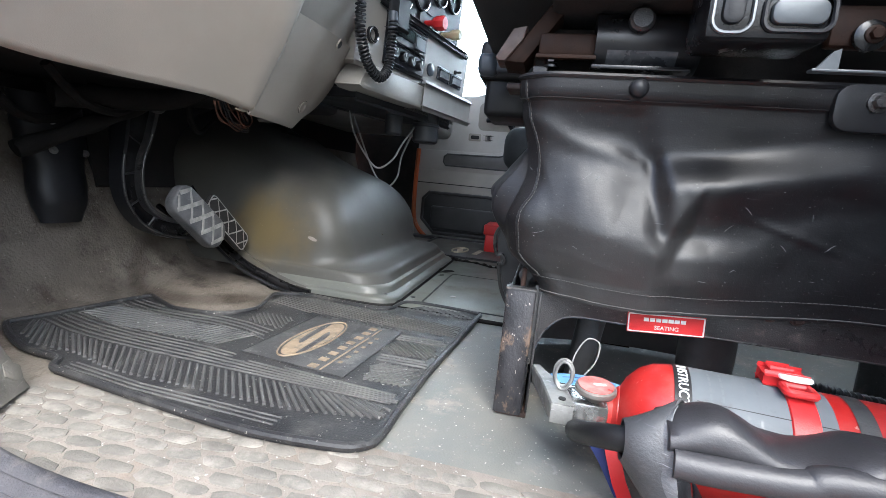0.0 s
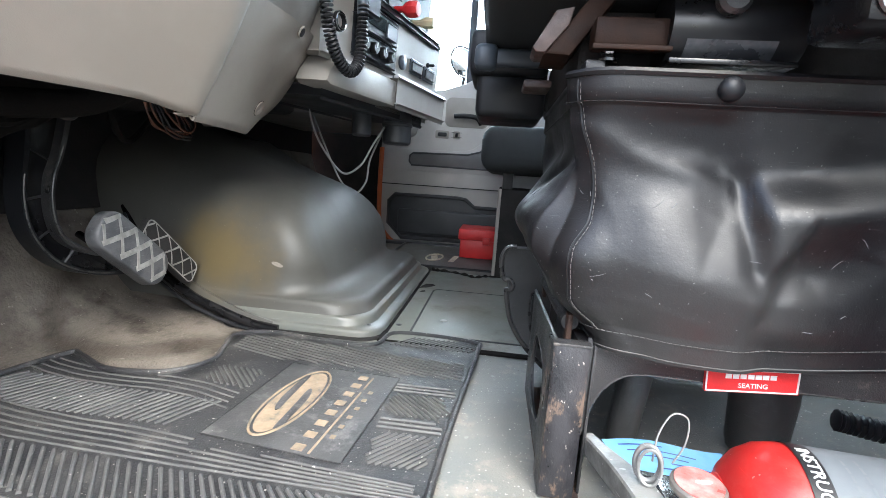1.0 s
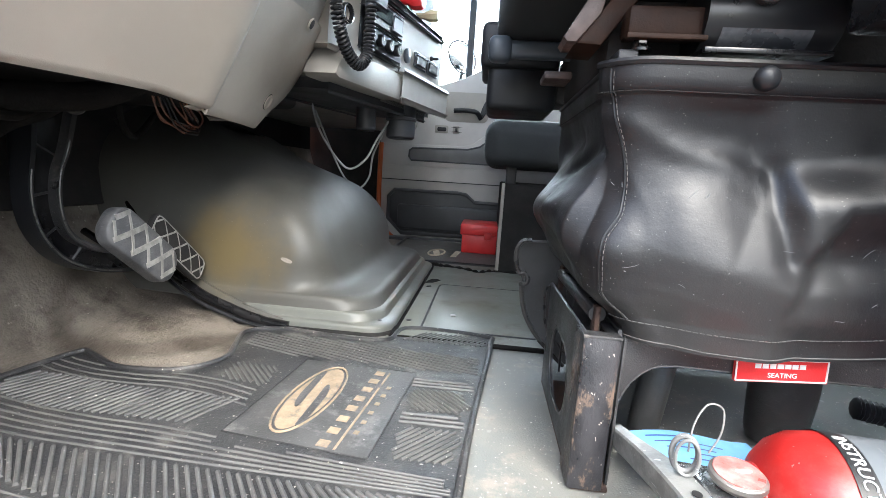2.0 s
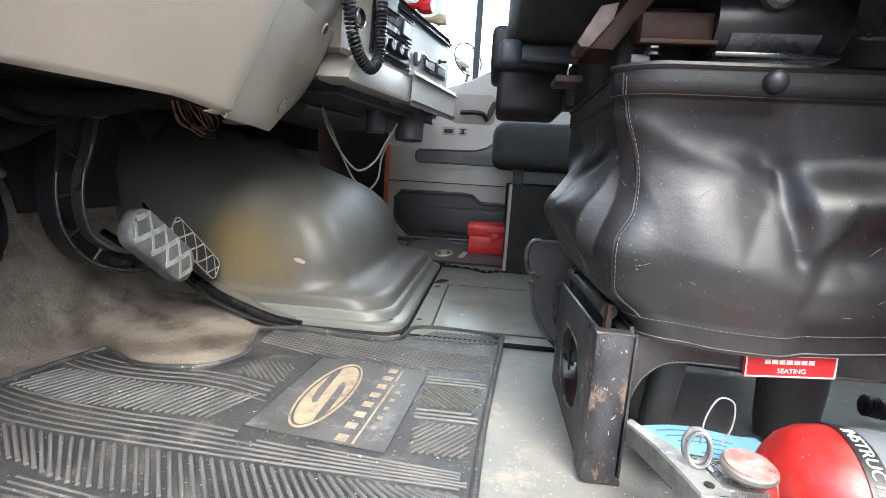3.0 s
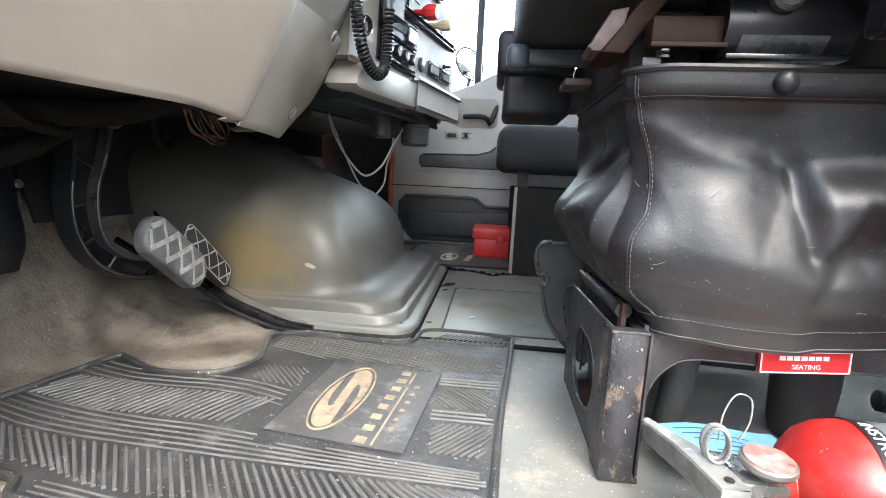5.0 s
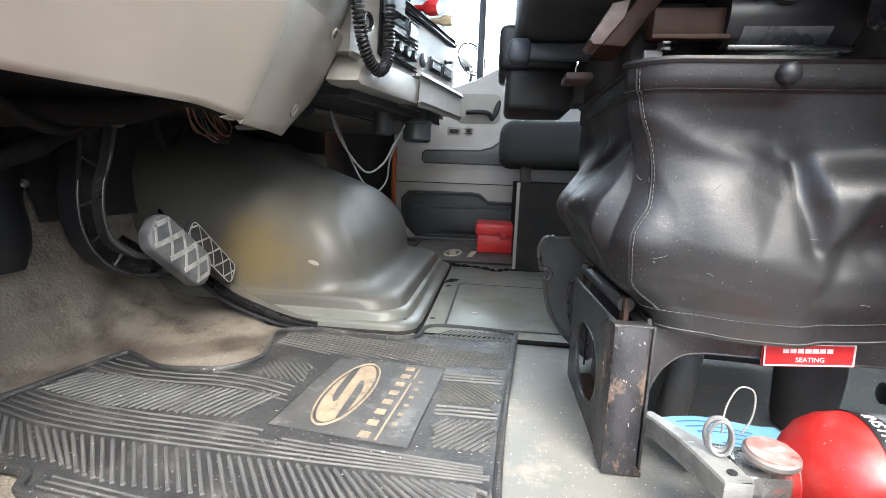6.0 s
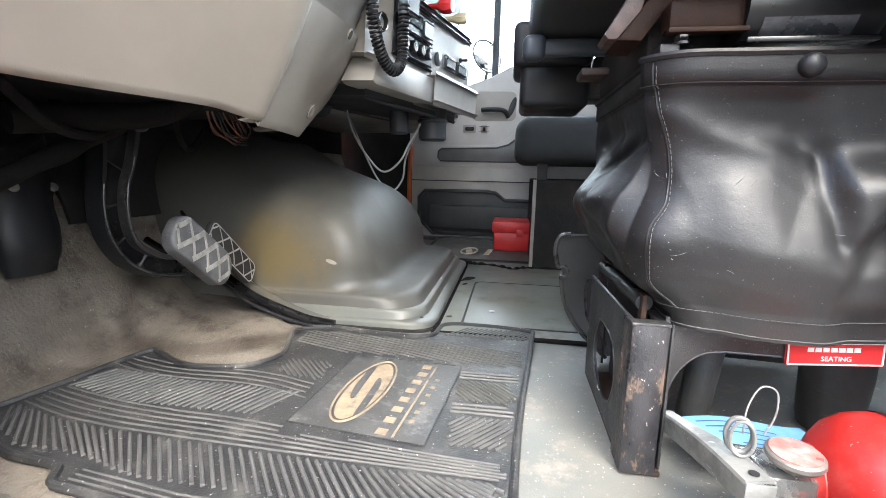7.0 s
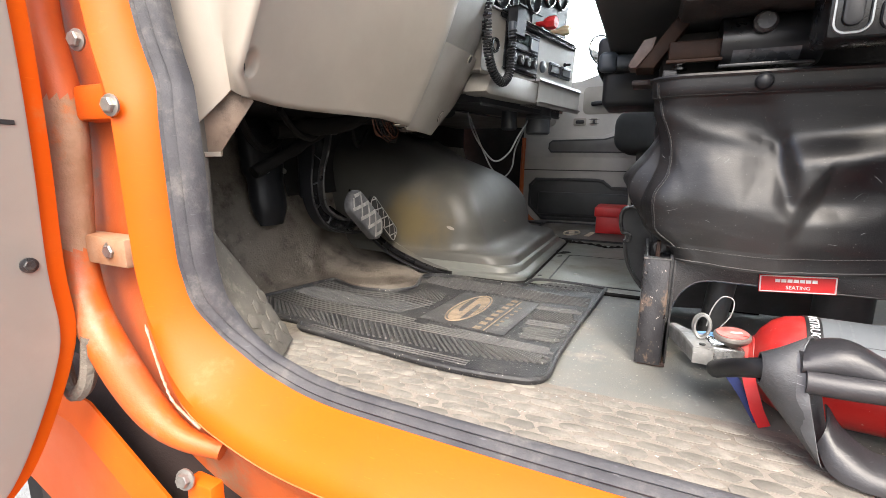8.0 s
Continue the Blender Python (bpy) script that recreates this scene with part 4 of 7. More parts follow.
rows = []
for y in [0.383 + 0.077 * k / 40 for k in range(40)] + [0.460 + (0.757 - 0.460) * k / 20 for k in range(21)]:
    z0 = knee_foot(y)
    row = []
    for dx, z in [(-0.020, z0 + 0.004), (-0.010, z0 + 0.001), (-0.003, z0)] + [(0, z0 + 0.005 + (0.378 - z0 - 0.005) * j / 5) for j in range(6)] + [(0, 0.378 + 0.052 * j / 24) for j in range(1, 25)] + [(0, 0.430 + (z0 + 0.30 - 0.430) * j / 8) for j in range(1, 9)]:
        ye = knee_edge(z)
        q = knee_at(y if y >= 0.46 else ye + (y - 0.383) * (0.46 - ye) / 0.077, z)
        row.append(Vector((knee_x(q.y) + dx, q.y, z)) if dx else q)
    rows.append(row)
# the right end rolls round towards the front
last = rows[-1]
for a in (0.25, 0.5, 0.75, 1.0):
    rows.append([(x - 0.035 * (1 - math.cos(a * 1.4)), y + 0.022 * math.sin(a * 1.5), z) for x, y, z in last])
part("knee_panel", surface(rows, thick=0.004), BEIGE, dash, "large beige knee panel with a shallow screw recess", 50)
part("recess_slot", prism(ellipse(0, 0, 0.0032, 0.0075, 18, 10), 0.0, 0.0006, frame_from(knee_at(0.3950, 0.397) + Vector((0.0004, 0, 0)), (0.1, 1, 0), (0.42, 0, 1))), BLACK_INK, dash, "dark slot in the recess")

# side block with a screw at its foot and a hole at its head
A, B, C, D = Vector((-0.366, 0.760, 0.345)), Vector((-0.413, 0.990, 0.343)), Vector((-0.316, 1.040, 0.522)), Vector((-0.296, 0.780, 0.508))


def block_point(u, v):
    p = (A * (1 - u) + B * u) * (1 - v) + (D * (1 - u) + C * u) * v
    edge_u = smooth(0.6, 1.0, u)
    p.y += 0.018 * edge_u * math.sin(math.pi * v) - 0.020 * edge_u ** 3 * (1 - v) ** 6
    p.z += 0.014 * edge_u ** 4 * (1 - v) ** 5 - 0.006 * edge_u * math.sin(math.pi * v)
    p.x += 0.008 * math.sin(math.pi * u) - 0.012 * edge_u ** 4
    return p


rows = []
for k in range(17):
    u = k / 16
    row = [block_point(u, j / 16) for j in range(17)]
    rows.append([row[0] + Vector((-0.010, 0.002, 0.006)), row[0] + Vector((-0.003, 0, -0.001))] + row + [row[-1] + Vector((-0.006, 0, 0.003)), row[-1] + Vector((-0.02, 0, 0.003))])
rows.append([Vector(p) + Vector((-0.006, 0.004, 0.0)) for p in rows[-1]])
rows.append([Vector(p) + Vector((-0.08, 0.02, 0.0)) for p in rows[-1]])
part("side_block", surface(rows, thick=0.003), BEIGE, dash, "beige block beside the steering column", 50)
rows = []
for k in range(9):
    u = k / 8
    a = block_point(u, 1.0) + Vector((-0.010, 0, 0.002))
    rows.append([a + Vector((-0.01, 0, -0.01)), a, a + Vector((0.034, 0.004, 0.08)), a + Vector((0.06, 0.008, 0.16))])
rows.append([p + Vector((-0.05, 0.01, 0)) for p in rows[-1]])
part("column_shroud", surface(rows, thick=0.003), STACK, dash, "grey upper column trim", 50)
def on_block(u, v):
    """A frame on the side block's face, z outwards."""
    p, du, dv = block_point(u, v), block_point(u + 0.02, v) - block_point(u - 0.02, v), block_point(u, v + 0.02) - block_point(u, v - 0.02)
    m = frame_from(p, du, dv)
    return m if (m.to_3x3() @ Vector((0, 0, 1))).x > 0 else m @ pose(0, 0, 0, 180)


CUP, HOLE = on_block(0.66, 0.24), on_block(0.60, 0.95)
part("screw_cup", lathe([(0.0128, -0.002), (0.0128, 0.0026), (0.0118, 0.0031), (0.0100, 0.0026), (0.0080, 0.0006), (0.0001, 0.0002)], CUP, 24), BEIGE, dash, "shallow beige screw cup")
# Shade round the cup's rim, drawn as a thin black ring.
part("cup_shade_ring", sweep([CUP @ Vector((x, y, 0.0012)) for x, y in ellipse(0, 0, 0.0132, 0.0132, 24)], 0.0006, 6, closed=True), BLACK_MATTE, dash, "fine dark ring for the shade round the cup")
part("screw_hole", lathe([(0.0072, -0.002), (0.0072, 0.0042)], HOLE, 18), BLACK_INK, dash, "dark screw hole")
part("hole_rim", sweep([HOLE @ Vector((x, y, 0.0024)) for x, y in ellipse(0, 0, 0.0086, 0.0086, 20)], 0.0016, 6, closed=True), BEIGE, dash, "moulded hole rim")
# end panel between the knee panel and the door pillar
rows = []
for j in range(13):
    v = j / 12
    z = 0.364 + 0.296 * v
    p0 = knee_at(knee_edge(z) + 0.0005, z)
    p1 = knee_at(knee_edge(z) - 0.010, z) + Vector((0.002, 0, 0))
    p2 = Vector((-0.431, 0.398, 0.371)).lerp(Vector((-0.414, 0.350, 0.66)), v)
    b = Vector((-0.489, 0.362, 0.306)).lerp(Vector((-0.475, 0.326, 0.66)), v)
    row = [p0 * (1 - u) ** 2 + p1 * 2 * u * (1 - u) + p2 * u * u for u in [k / 7 for k in range(8)]]
    row += [p2.lerp(b, u / 6) for u in range(1, 7)]
    rows.append(row)
part("end_panel", surface(rows, thick=0.004), BEIGE, dash, "beige dashboard end panel", 50)
# angled bracket below the end panel, with a turned-up foot
TAN_PLASTIC = material("grimy_tan_plastic", (0.20, 0.148, 0.112), (0.15, 0.11, 0.082), 0.6, scale=18, fine=500, bump=0.25, dirt=(0.09, 0.062, 0.045), dirt_amount=0.35, dirt_scale=30)
quad = [Vector(q) for q in ((-0.417, 0.418, 0.358), (-0.459, 0.392, 0.286), (-0.487, 0.369, 0.285), (-0.491, 0.362, 0.312), (-0.436, 0.397, 0.376))]
BK = frame_from(quad[2], quad[1] - quad[2], quad[3] - quad[2])
flat = [BK.inverted() @ q for q in quad]
bracket = part("corner_bracket", prism([(q.x, q.y) for q in flat], -0.006, -0.003, BK, 0.001), TAN_PLASTIC, dash, "grimy tan angled bracket")
part("bracket_lip", box((-0.002, -0.002, -0.006), ((quad[1] - quad[2]).length + 0.002, 0.003, 0.004), 0.001, 2, None, BK), BEIGE, bracket, "pale lower lip")
part("bracket_hole", prism(ellipse(0.013, 0.013, 0.006, 0.010, 18, -20), -0.0035, -0.0024, BK), BLACK_INK, bracket, "dark slot")

# centre stack, turned towards the driver
SO, SU, SW = Vector((-0.2974, 0.9993, 0.4499)), Vector((0.2592, 0.9658, 0)), Vector((0.0531, -0.0143, 0.9985))
SN = SU.cross(SW).normalized()
if SN.x < 0:
    SN = -SN
ST = Matrix((SU, SW, SN)).transposed().to_4x4()
ST.translation = SO
part("stack_face", box((0.0, 0.045, -0.12), (0.495, 0.186, 0.0), 0.008, 3, None, ST), STACK, dash, "grey centre stack face")
part("gauge_housing", box((0.02, 0.180, -0.14), (0.455, 0.36, -0.022), 0.008, 3, None, ST), BLACK_PLASTIC, dash, "black upper gauge housing")
part("stack_tray", box((0.06, 0.178, -0.03), (0.475, 0.190, 0.006), 0.004, 2, None, ST), BLACK_PLASTIC, dash, "black ledge above the radio")
part("lower_panel", box((0.05, -0.022, -0.24), (0.49, 0.0, -0.03), 0.006, 2, None, ST), POCKET, dash, "black panel below the stack")
part("ledge_pad", prism([(0.030, 0.048), (0.004, 0.016), (-0.004, -0.002), (0.010, -0.008), (0.130, -0.008), (0.250, -0.006), (0.250, 0.050)], -0.05, 0.018, ST, 0.008), STACK, dash, "grey padded lower lip")
part("ledge_pad", box((0.252, 0.000, -0.03), (0.512, 0.055, 0.022), 0.010, 3, None, ST), STACK, dash, "grey padded lower lip")
part("radio_bezel", box((0.086, 0.066, -0.02), (0.252, 0.172, 0.004), 0.004, 2, None, ST), BLACK_PLASTIC, dash, "black double radio bezel")
radio = part("radio", box((0.096, 0.119, 0.0), (0.240, 0.164, 0.009), 0.003, 2, None, ST), BLACK_PLASTIC, dash, "black car radio")
part("display", box((0.118, 0.134, 0.008), (0.190, 0.158, 0.0105), 0.001, 1, None, ST), DISPLAY, radio, "dark green display")
for k in range(3):
    part("button", box((0.198 + 0.013 * k, 0.126, 0.008), (0.207 + 0.013 * k, 0.155, 0.013), 0.002, 1, None, ST), LEVER, radio, "grey button")
part("trim_line", box((0.092, 0.114, 0.0), (0.246, 0.117, 0.006), 0.001, 1, None, ST), CHROME, dash, "bright trim line")
part("trim_line", box((0.092, 0.166, 0.0), (0.246, 0.168, 0.006), 0.001, 1, None, ST), CHROME, dash, "bright trim line")
heater = part("heater_control", box((0.096, 0.072, 0.0), (0.244, 0.112, 0.007), 0.003, 2, None, ST), BLACK_PLASTIC, dash, "black heater control panel")
for k in range(4):
    part("knob", lathe([(0.0115, 0.0), (0.0115, 0.010), (0.0095, 0.013)], ST @ Matrix.Translation((0.114 + 0.036 * k, 0.093, 0.006)), 18), BLACK_PLASTIC, heater, "black round knob")
    part("pointer", box((0.1132 + 0.036 * k, 0.094, 0.018), (0.1148 + 0.036 * k, 0.103, 0.0197), 0.0003, 1, None, ST), WHITE, heater, "white pointer mark")
part("power_socket", lathe([(0.017, -0.002), (0.017, 0.006), (0.0125, 0.008), (0.0115, -0.006)], ST @ Matrix.Translation((0.040, 0.108, 0.0)), 24), BLACK_PLASTIC, dash, "black round power socket")
part("socket_ring", sweep([ST @ Vector((0.040 + x, 0.108 + y, 0.007)) for x, y in ellipse(0, 0, 0.0145, 0.0145, 24)], 0.0014, 6, closed=True), CHROME, dash, "bright socket rim")
part("round_knob", lathe([(0.016, 0.0), (0.016, 0.005), (0.012, 0.007)], ST @ Matrix.Translation((0.292, 0.100, 0.0)), 20), LEVER, dash, "dark round knob")
for u in (0.332, 0.408):
    sw = part("rocker_switch", box((u, 0.088, -0.002), (u + 0.058, 0.118, 0.004), 0.003, 2, None, ST), LEVER, dash, "slate grey rocker switch")
    part("rocker", box((u + 0.006, 0.093, 0.003), (u + 0.052, 0.113, 0.008), 0.003, 2, None, ST), BLACK_PLASTIC, sw, "black rocker")
part("panel_seam", box((0.258, 0.058, -0.001), (0.2605, 0.180, 0.0012), 0.0003, 1, None, ST), BLACK_INK, dash, "dark joint between the panels")
part("toggle", lathe([(0.006, 0), (0.006, 0.004), (0.003, 0.006), (0.0035, 0.018), (0.002, 0.021)], ST @ Matrix.Translation((0.432, 0.128, 0.0)), 12), BLACK_PLASTIC, dash, "small black toggle")
for u, w in ((0.085, 0.235), (0.165, 0.232), (0.245, 0.262), (0.330, 0.300), (0.15, 0.305), (0.405, 0.31)):
    gauge = part("dial", lathe([(0.034, -0.02), (0.034, 0.004), (0.029, 0.006), (0.028, 0.0)], ST @ Matrix.Translation((u, w, -0.02)), 26), BLACK_PLASTIC, dash, "round black dial")
    part("dial_rim", sweep([ST @ Vector((u + x, w + y, -0.014)) for x, y in ellipse(0, 0, 0.031, 0.031, 26)], 0.0016, 6, closed=True), CHROME, gauge, "bright dial rim")
    part("needle", box((u - 0.001, w - 0.004, -0.0185), (u + 0.001, w + 0.022, -0.0165), 0.0003, 1, None, ST), WHITE, gauge, "white needle")
for u, w, mt, lb, size in ((0.272, 0.208, RED_PLASTIC, "red octagonal air brake knob", 0.018), (0.362, 0.208, YELLOW, "pale yellow square air brake knob", 0.014)):
    q = ST @ Matrix.Translation((u, w, -0.02))
    part("brake_knob", lathe([(0.007, 0.0), (0.007, 0.022), (size * 0.75, 0.030), (size, 0.040), (size, 0.054), (size * 0.8, 0.060)], q, 8), mt, dash, lb)
    part("knob_plate", box((u - 0.026, w - 0.020, -0.024), (u + 0.026, w + 0.026, -0.0185), 0.002, 2, None, ST), BLACK_PLASTIC, dash)

# dark mass behind and below the dash; its backing boxes are black for the shade
part("knee_backing", box((-0.78, 0.41, 0.374), (-0.43, 0.98, 0.52), 0.012, 2), BLACK_MATTE, dash, "added black box for the dark behind the knee panel")
part("under_tray", box((-0.78, 0.40, 0.50), (-0.42, 1.02, 0.66), 0.01, 2), BLACK_MATTE, dash, "black dashboard underside")
part("heater_box", box((-0.77, 1.02, 0.43), (-0.53, 1.42, 0.60), 0.025, 3), POCKET, dash, "black heater housing")
part("passenger_dash", box((-0.80, 1.40, 0.44), (-0.30, 2.03, 0.72), 0.03, 3), STACK, dash, "grey passenger side dash")
part("dash_top", box((-0.82, 0.40, 0.66), (-0.36, 2.03, 0.80), 0.03, 3), BEIGE, dash, "beige dash top")
part("air_duct", lathe([(0.031, -0.085), (0.037, -0.080), (0.037, -0.040), (0.040, -0.038), (0.040, -0.032), (0.037, -0.030), (0.037, 0.05)], Matrix.Translation((-0.245, 1.395, 0.455)), 24), POCKET, dash, "black round air duct")
part("air_duct", lathe([(0.020, -0.06), (0.024, -0.055), (0.024, 0.06)], Matrix.Translation((-0.315, 1.31, 0.440)), 20), POCKET, dash, "black round air duct")
part("column_bracket", sweep(spline([(-0.56, 0.60, 0.335), (-0.53, 0.68, 0.345), (-0.50, 0.75, 0.36), (-0.46, 0.80, 0.40)], 6), 0.017, 10), DEEP_BLACK, dash, "dark bent bracket under the column")

part("steering_link", sweep(spline([(-0.60, 0.58, 0.255), (-0.585, 0.649, 0.290), (-0.575, 0.700, 0.318), (-0.565, 0.755, 0.350), (-0.56, 0.80, 0.385)], 6), [0.012 + 0.0015 * math.sin(0.9 * k) for k in range(25)], 12), DEEP_BLACK, dash, "dark link below the column")
part("link_eye", sweep([(-0.556 + 0.002 * math.cos(a), 0.769 + 0.013 * math.cos(a), 0.353 + 0.014 * math.sin(a)) for a in [2 * math.pi * k / 24 for k in range(24)]], 0.0042, 8, closed=True), EDGE_STEEL, dash, "worn steel eye of the link")
for pts, r in (([(-0.50, 0.55, 0.365), (-0.51, 0.60, 0.330), (-0.53, 0.66, 0.322), (-0.56, 0.72, 0.335), (-0.58, 0.80, 0.38)], 0.006), ([(-0.52, 0.47, 0.37), (-0.55, 0.53, 0.318), (-0.59, 0.60, 0.300), (-0.63, 0.68, 0.32), (-0.65, 0.74, 0.38)], 0.0075), ([(-0.55, 0.83, 0.40), (-0.56, 0.85, 0.335), (-0.58, 0.90, 0.318), (-0.60, 0.97, 0.36)], 0.005)):
    part("loom_branch", sweep(spline(pts, 8), r, 8), DEEP_BLACK, dash, "taped black wiring branch")

# coiled microphone cord
axis = spline([(-0.268, 0.944, 0.66), (-0.268, 0.946, 0.56), (-0.266, 0.962, 0.512), (-0.262, 0.992, 0.482), (-0.252, 1.026, 0.470), (-0.244, 1.050, 0.495), (-0.242, 1.054, 0.545), (-0.240, 1.053, 0.592)], 60)
helix, turn_a, last = [], 0.0, axis[0]
for i, q in enumerate(axis[:-1]):
    tan = (axis[i + 1] - q).normalized()
    turn_a += (q - last).length / 0.0068 * 2 * math.pi
    last = q
    e1 = tan.cross(Vector((1, 0.2, 0))).normalized()
    e2 = tan.cross(e1)
    helix.append(q + (e1 * math.cos(turn_a) + e2 * math.sin(turn_a)) * 0.0088)
cord = thing("coiled_cord", (-0.26, 1.0, 0.47), "black coiled microphone cord hanging in a loop", "cord")
part("coil", sweep(helix, 0.0026, 6), BLACK_PLASTIC, cord)
part("microphone_clip", box((0.078, 0.135, 0.012), (0.108, 0.20, 0.04), 0.006, 2, None, ST), BLACK_PLASTIC, cord, "black microphone body")
part("plug", sweep([(-0.242, 1.054, 0.575), (-0.243, 1.055, 0.610)], 0.010, 12), LEVER, cord, "grey cord strain relief")

# ---- wiring below the dash ----
CABLE_ONE = ([(-0.475, 1.32, 0.52), (-0.466, 1.33, 0.47), (-0.446, 1.33, 0.393), (-0.409, 1.33, 0.330), (-0.363, 1.33, 0.286), (-0.319, 1.33, 0.311), (-0.294, 1.34, 0.361), (-0.270, 1.38, 0.42)], "thin pale grey cable hanging in a loop")
CABLE_TWO = ([(-0.51, 1.43, 0.48), (-0.49, 1.45, 0.420), (-0.440, 1.45, 0.311), (-0.407, 1.45, 0.256), (-0.370, 1.45, 0.232), (-0.340, 1.45, 0.266), (-0.327, 1.44, 0.33), (-0.28, 1.40, 0.41)], "longer pale grey cable hanging below the dash")
for pts, lb in (CABLE_ONE, CABLE_TWO):
    tagged(solid("loose_cable", sweep(spline(pts, 10), 0.0026, 8), CABLE_GREY, lb, "cable"), lb, "cable", "cables below the dash")
loom = thing("wire_bundle", (-0.49, 0.89, 0.35), "tangle of thin orange and brown wires below the dash", "wires")
for k in range(7):
    a = random.uniform(-0.015, 0.015)
    b = random.uniform(-0.012, 0.012)
    part("wire", sweep(spline([(-0.50 + a, 0.84 + b, 0.40), (-0.495 + b, 0.855 + a, 0.355 + b), (-0.49 + a, 0.885 + a, 0.335 + a * 0.5), (-0.495 + b, 0.915 + b, 0.332 + a), (-0.50 + a, 0.925 + a, 0.352 + b), (-0.505, 0.90, 0.385 + a)], 6), 0.0014, 6),
         COPPER_WIRE if k % 3 else BLACK_PLASTIC, loom)

# ---- pedals and column boot ----
brake = thing("brake_pedal", (-0.50, 0.785, 0.10), "worn grey brake pedal pad with crossed ridges", "pedal")
PB = frame_from((-0.490, 0.806, 0.158), (0.05, 0.74, -0.66), (-0.09, 0.69, 0.71))
if (PB.to_3x3() @ Vector((0, 0, 1))).x < 0:
    PB = PB @ pose(0, 0, 0, 180)


def pad_top(x, y, hx, hy, crown):
    """Height of a crowned pad's face."""
    return -crown * ((x / hx) ** 2 * 0.8 + (y / hy) ** 2 * 0.6)


def crowned_pad(m, hx, hy, r, crown, thick):
    """A thick rubber pad with a domed face and rounded rim."""
    outline = rounded(-hx, -hy, hx, hy, r, 7)
    bm = bmesh.new()
    rows = [[m @ Vector((x * s, y * s, pad_top(x * s, y * s, hx, hy, crown) - d)) for x, y in outline] for s, d in
            ((0.98, thick + 0.003), (1.0, thick), (1.0, 0.004), (0.985, 0.0012), (0.95, 0.0), (0.8, 0.0), (0.55, 0.0), (0.25, 0.0))]
    return surface(rows, bm, close_u=True, caps=True)


def lattice(m, hx, hy, r, crown, step, slant, width, parent, mt):
    """Raised worn lines crossing the pad's face, each one a flat band that follows the crown."""
    for s in (1, -1):
        k = -2 * hx
        while k < 2 * hx:
            pts = []
            for j in range(25):
                y = -hy + 2 * hy * j / 24
                x = k + s * y * slant
                cx, cy = max(0.0, abs(x) - (hx - r)), max(0.0, abs(y) - (hy - r))
                if abs(x) < hx and math.hypot(cx, cy) < r:
                    pts.append(m @ Vector((x, y, pad_top(x, y, hx, hy, crown))))
            if len(pts) > 3:
                w = width * (1.25 if s > 0 else 0.75)
                part("ridge", sweep(pts, 0.001, 6, profile=[(0.0006, -w * 0.8), (0.0006, w * 0.8), (-0.001, w), (-0.001, -w)], up=m.to_3x3() @ Vector((0, 0, 1))), mt, parent)
            k += step


part("pad", crowned_pad(PB, 0.071, 0.0300, 0.024, 0.004, 0.017), WORN_PAD, brake, "thick scuffed grey rubber pad", 60)
lattice(PB, 0.068, 0.0275, 0.022, 0.004, 0.0335, 0.75, 0.0036, brake, BRIGHT_WEAR)
outer_arc = spline([(-0.615, 0.765, 0.42), (-0.615, 0.752, 0.30), (-0.617, 0.744, 0.231), (-0.617, 0.753, 0.177), (-0.615, 0.785, 0.133), (-0.602, 0.832, 0.109), (-0.582, 0.890, 0.102)], 8)
inner_arc = spline([(-0.600, 0.815, 0.42), (-0.615, 0.798, 0.302), (-0.617, 0.782, 0.254), (-0.617, 0.779, 0.207), (-0.615, 0.792, 0.167), (-0.602, 0.828, 0.142), (-0.582, 0.872, 0.134)], 8)
part("arm_web", surface([outer_arc, inner_arc], thick=0.006), BLACK_GLOSS, brake, "black cast pedal arm web")
part("arm_edge", sweep(outer_arc, 0.01, 8, profile=[(0.015, -0.0035), (0.015, 0.0035), (-0.012, 0.0035), (-0.012, -0.0035)], up=(1, 0, 0)), BLACK_PLASTIC, brake, "black arm flange")
part("arm_edge", sweep(inner_arc, 0.01, 8, profile=[(0.020, -0.004), (0.020, 0.004), (-0.012, 0.004), (-0.012, -0.004)], up=(1, 0, 0)), BLACK_STEEL, brake, "black arm flange")
for k in (8, 17, 26, 34):
    part("arm_rib", sweep([outer_arc[k] + Vector((0.004, 0, 0)), inner_arc[k + 3] + Vector((0.004, 0, 0))], 0.003, 6), BLACK_STEEL, brake, "stiffening rib of the arm")
# Pale beads for the arm's rubbed edges and the highlights along them.
part("edge_line", sweep([q + Vector((0.015, 0, 0)) for q in outer_arc[12:44]], 0.0014, 6), EDGE_STEEL, brake, "rubbed edge with its highlight as a pale line")
part("edge_line", sweep([q + Vector((0.020, 0, 0)) for q in inner_arc[8:44]], 0.0014, 6), EDGE_STEEL, brake, "rubbed edge with its highlight as a pale line")
part("arm", sweep(spline([(-0.590, 0.862, 0.118), (-0.555, 0.845, 0.125), (-0.515, 0.815, 0.145)], 6), 0.011, 10), BLACK_GLOSS, brake, "black pedal stem")
accel = thing("accelerator_pedal", (-0.52, 0.87, 0.07), "black accelerator pedal with worn bright lattice", "pedal")
PA = frame_from((-0.503, 0.893, 0.139), (0.05, 0.72, -0.69), (-0.12, 0.69, 0.71))
if (PA.to_3x3() @ Vector((0, 0, 1))).x < 0:
    PA = PA @ pose(0, 0, 0, 180)
part("pad", crowned_pad(PA, 0.072, 0.0225, 0.012, 0.003, 0.008), BLACK_MATTE, accel, "black ribbed rubber pad", 60)
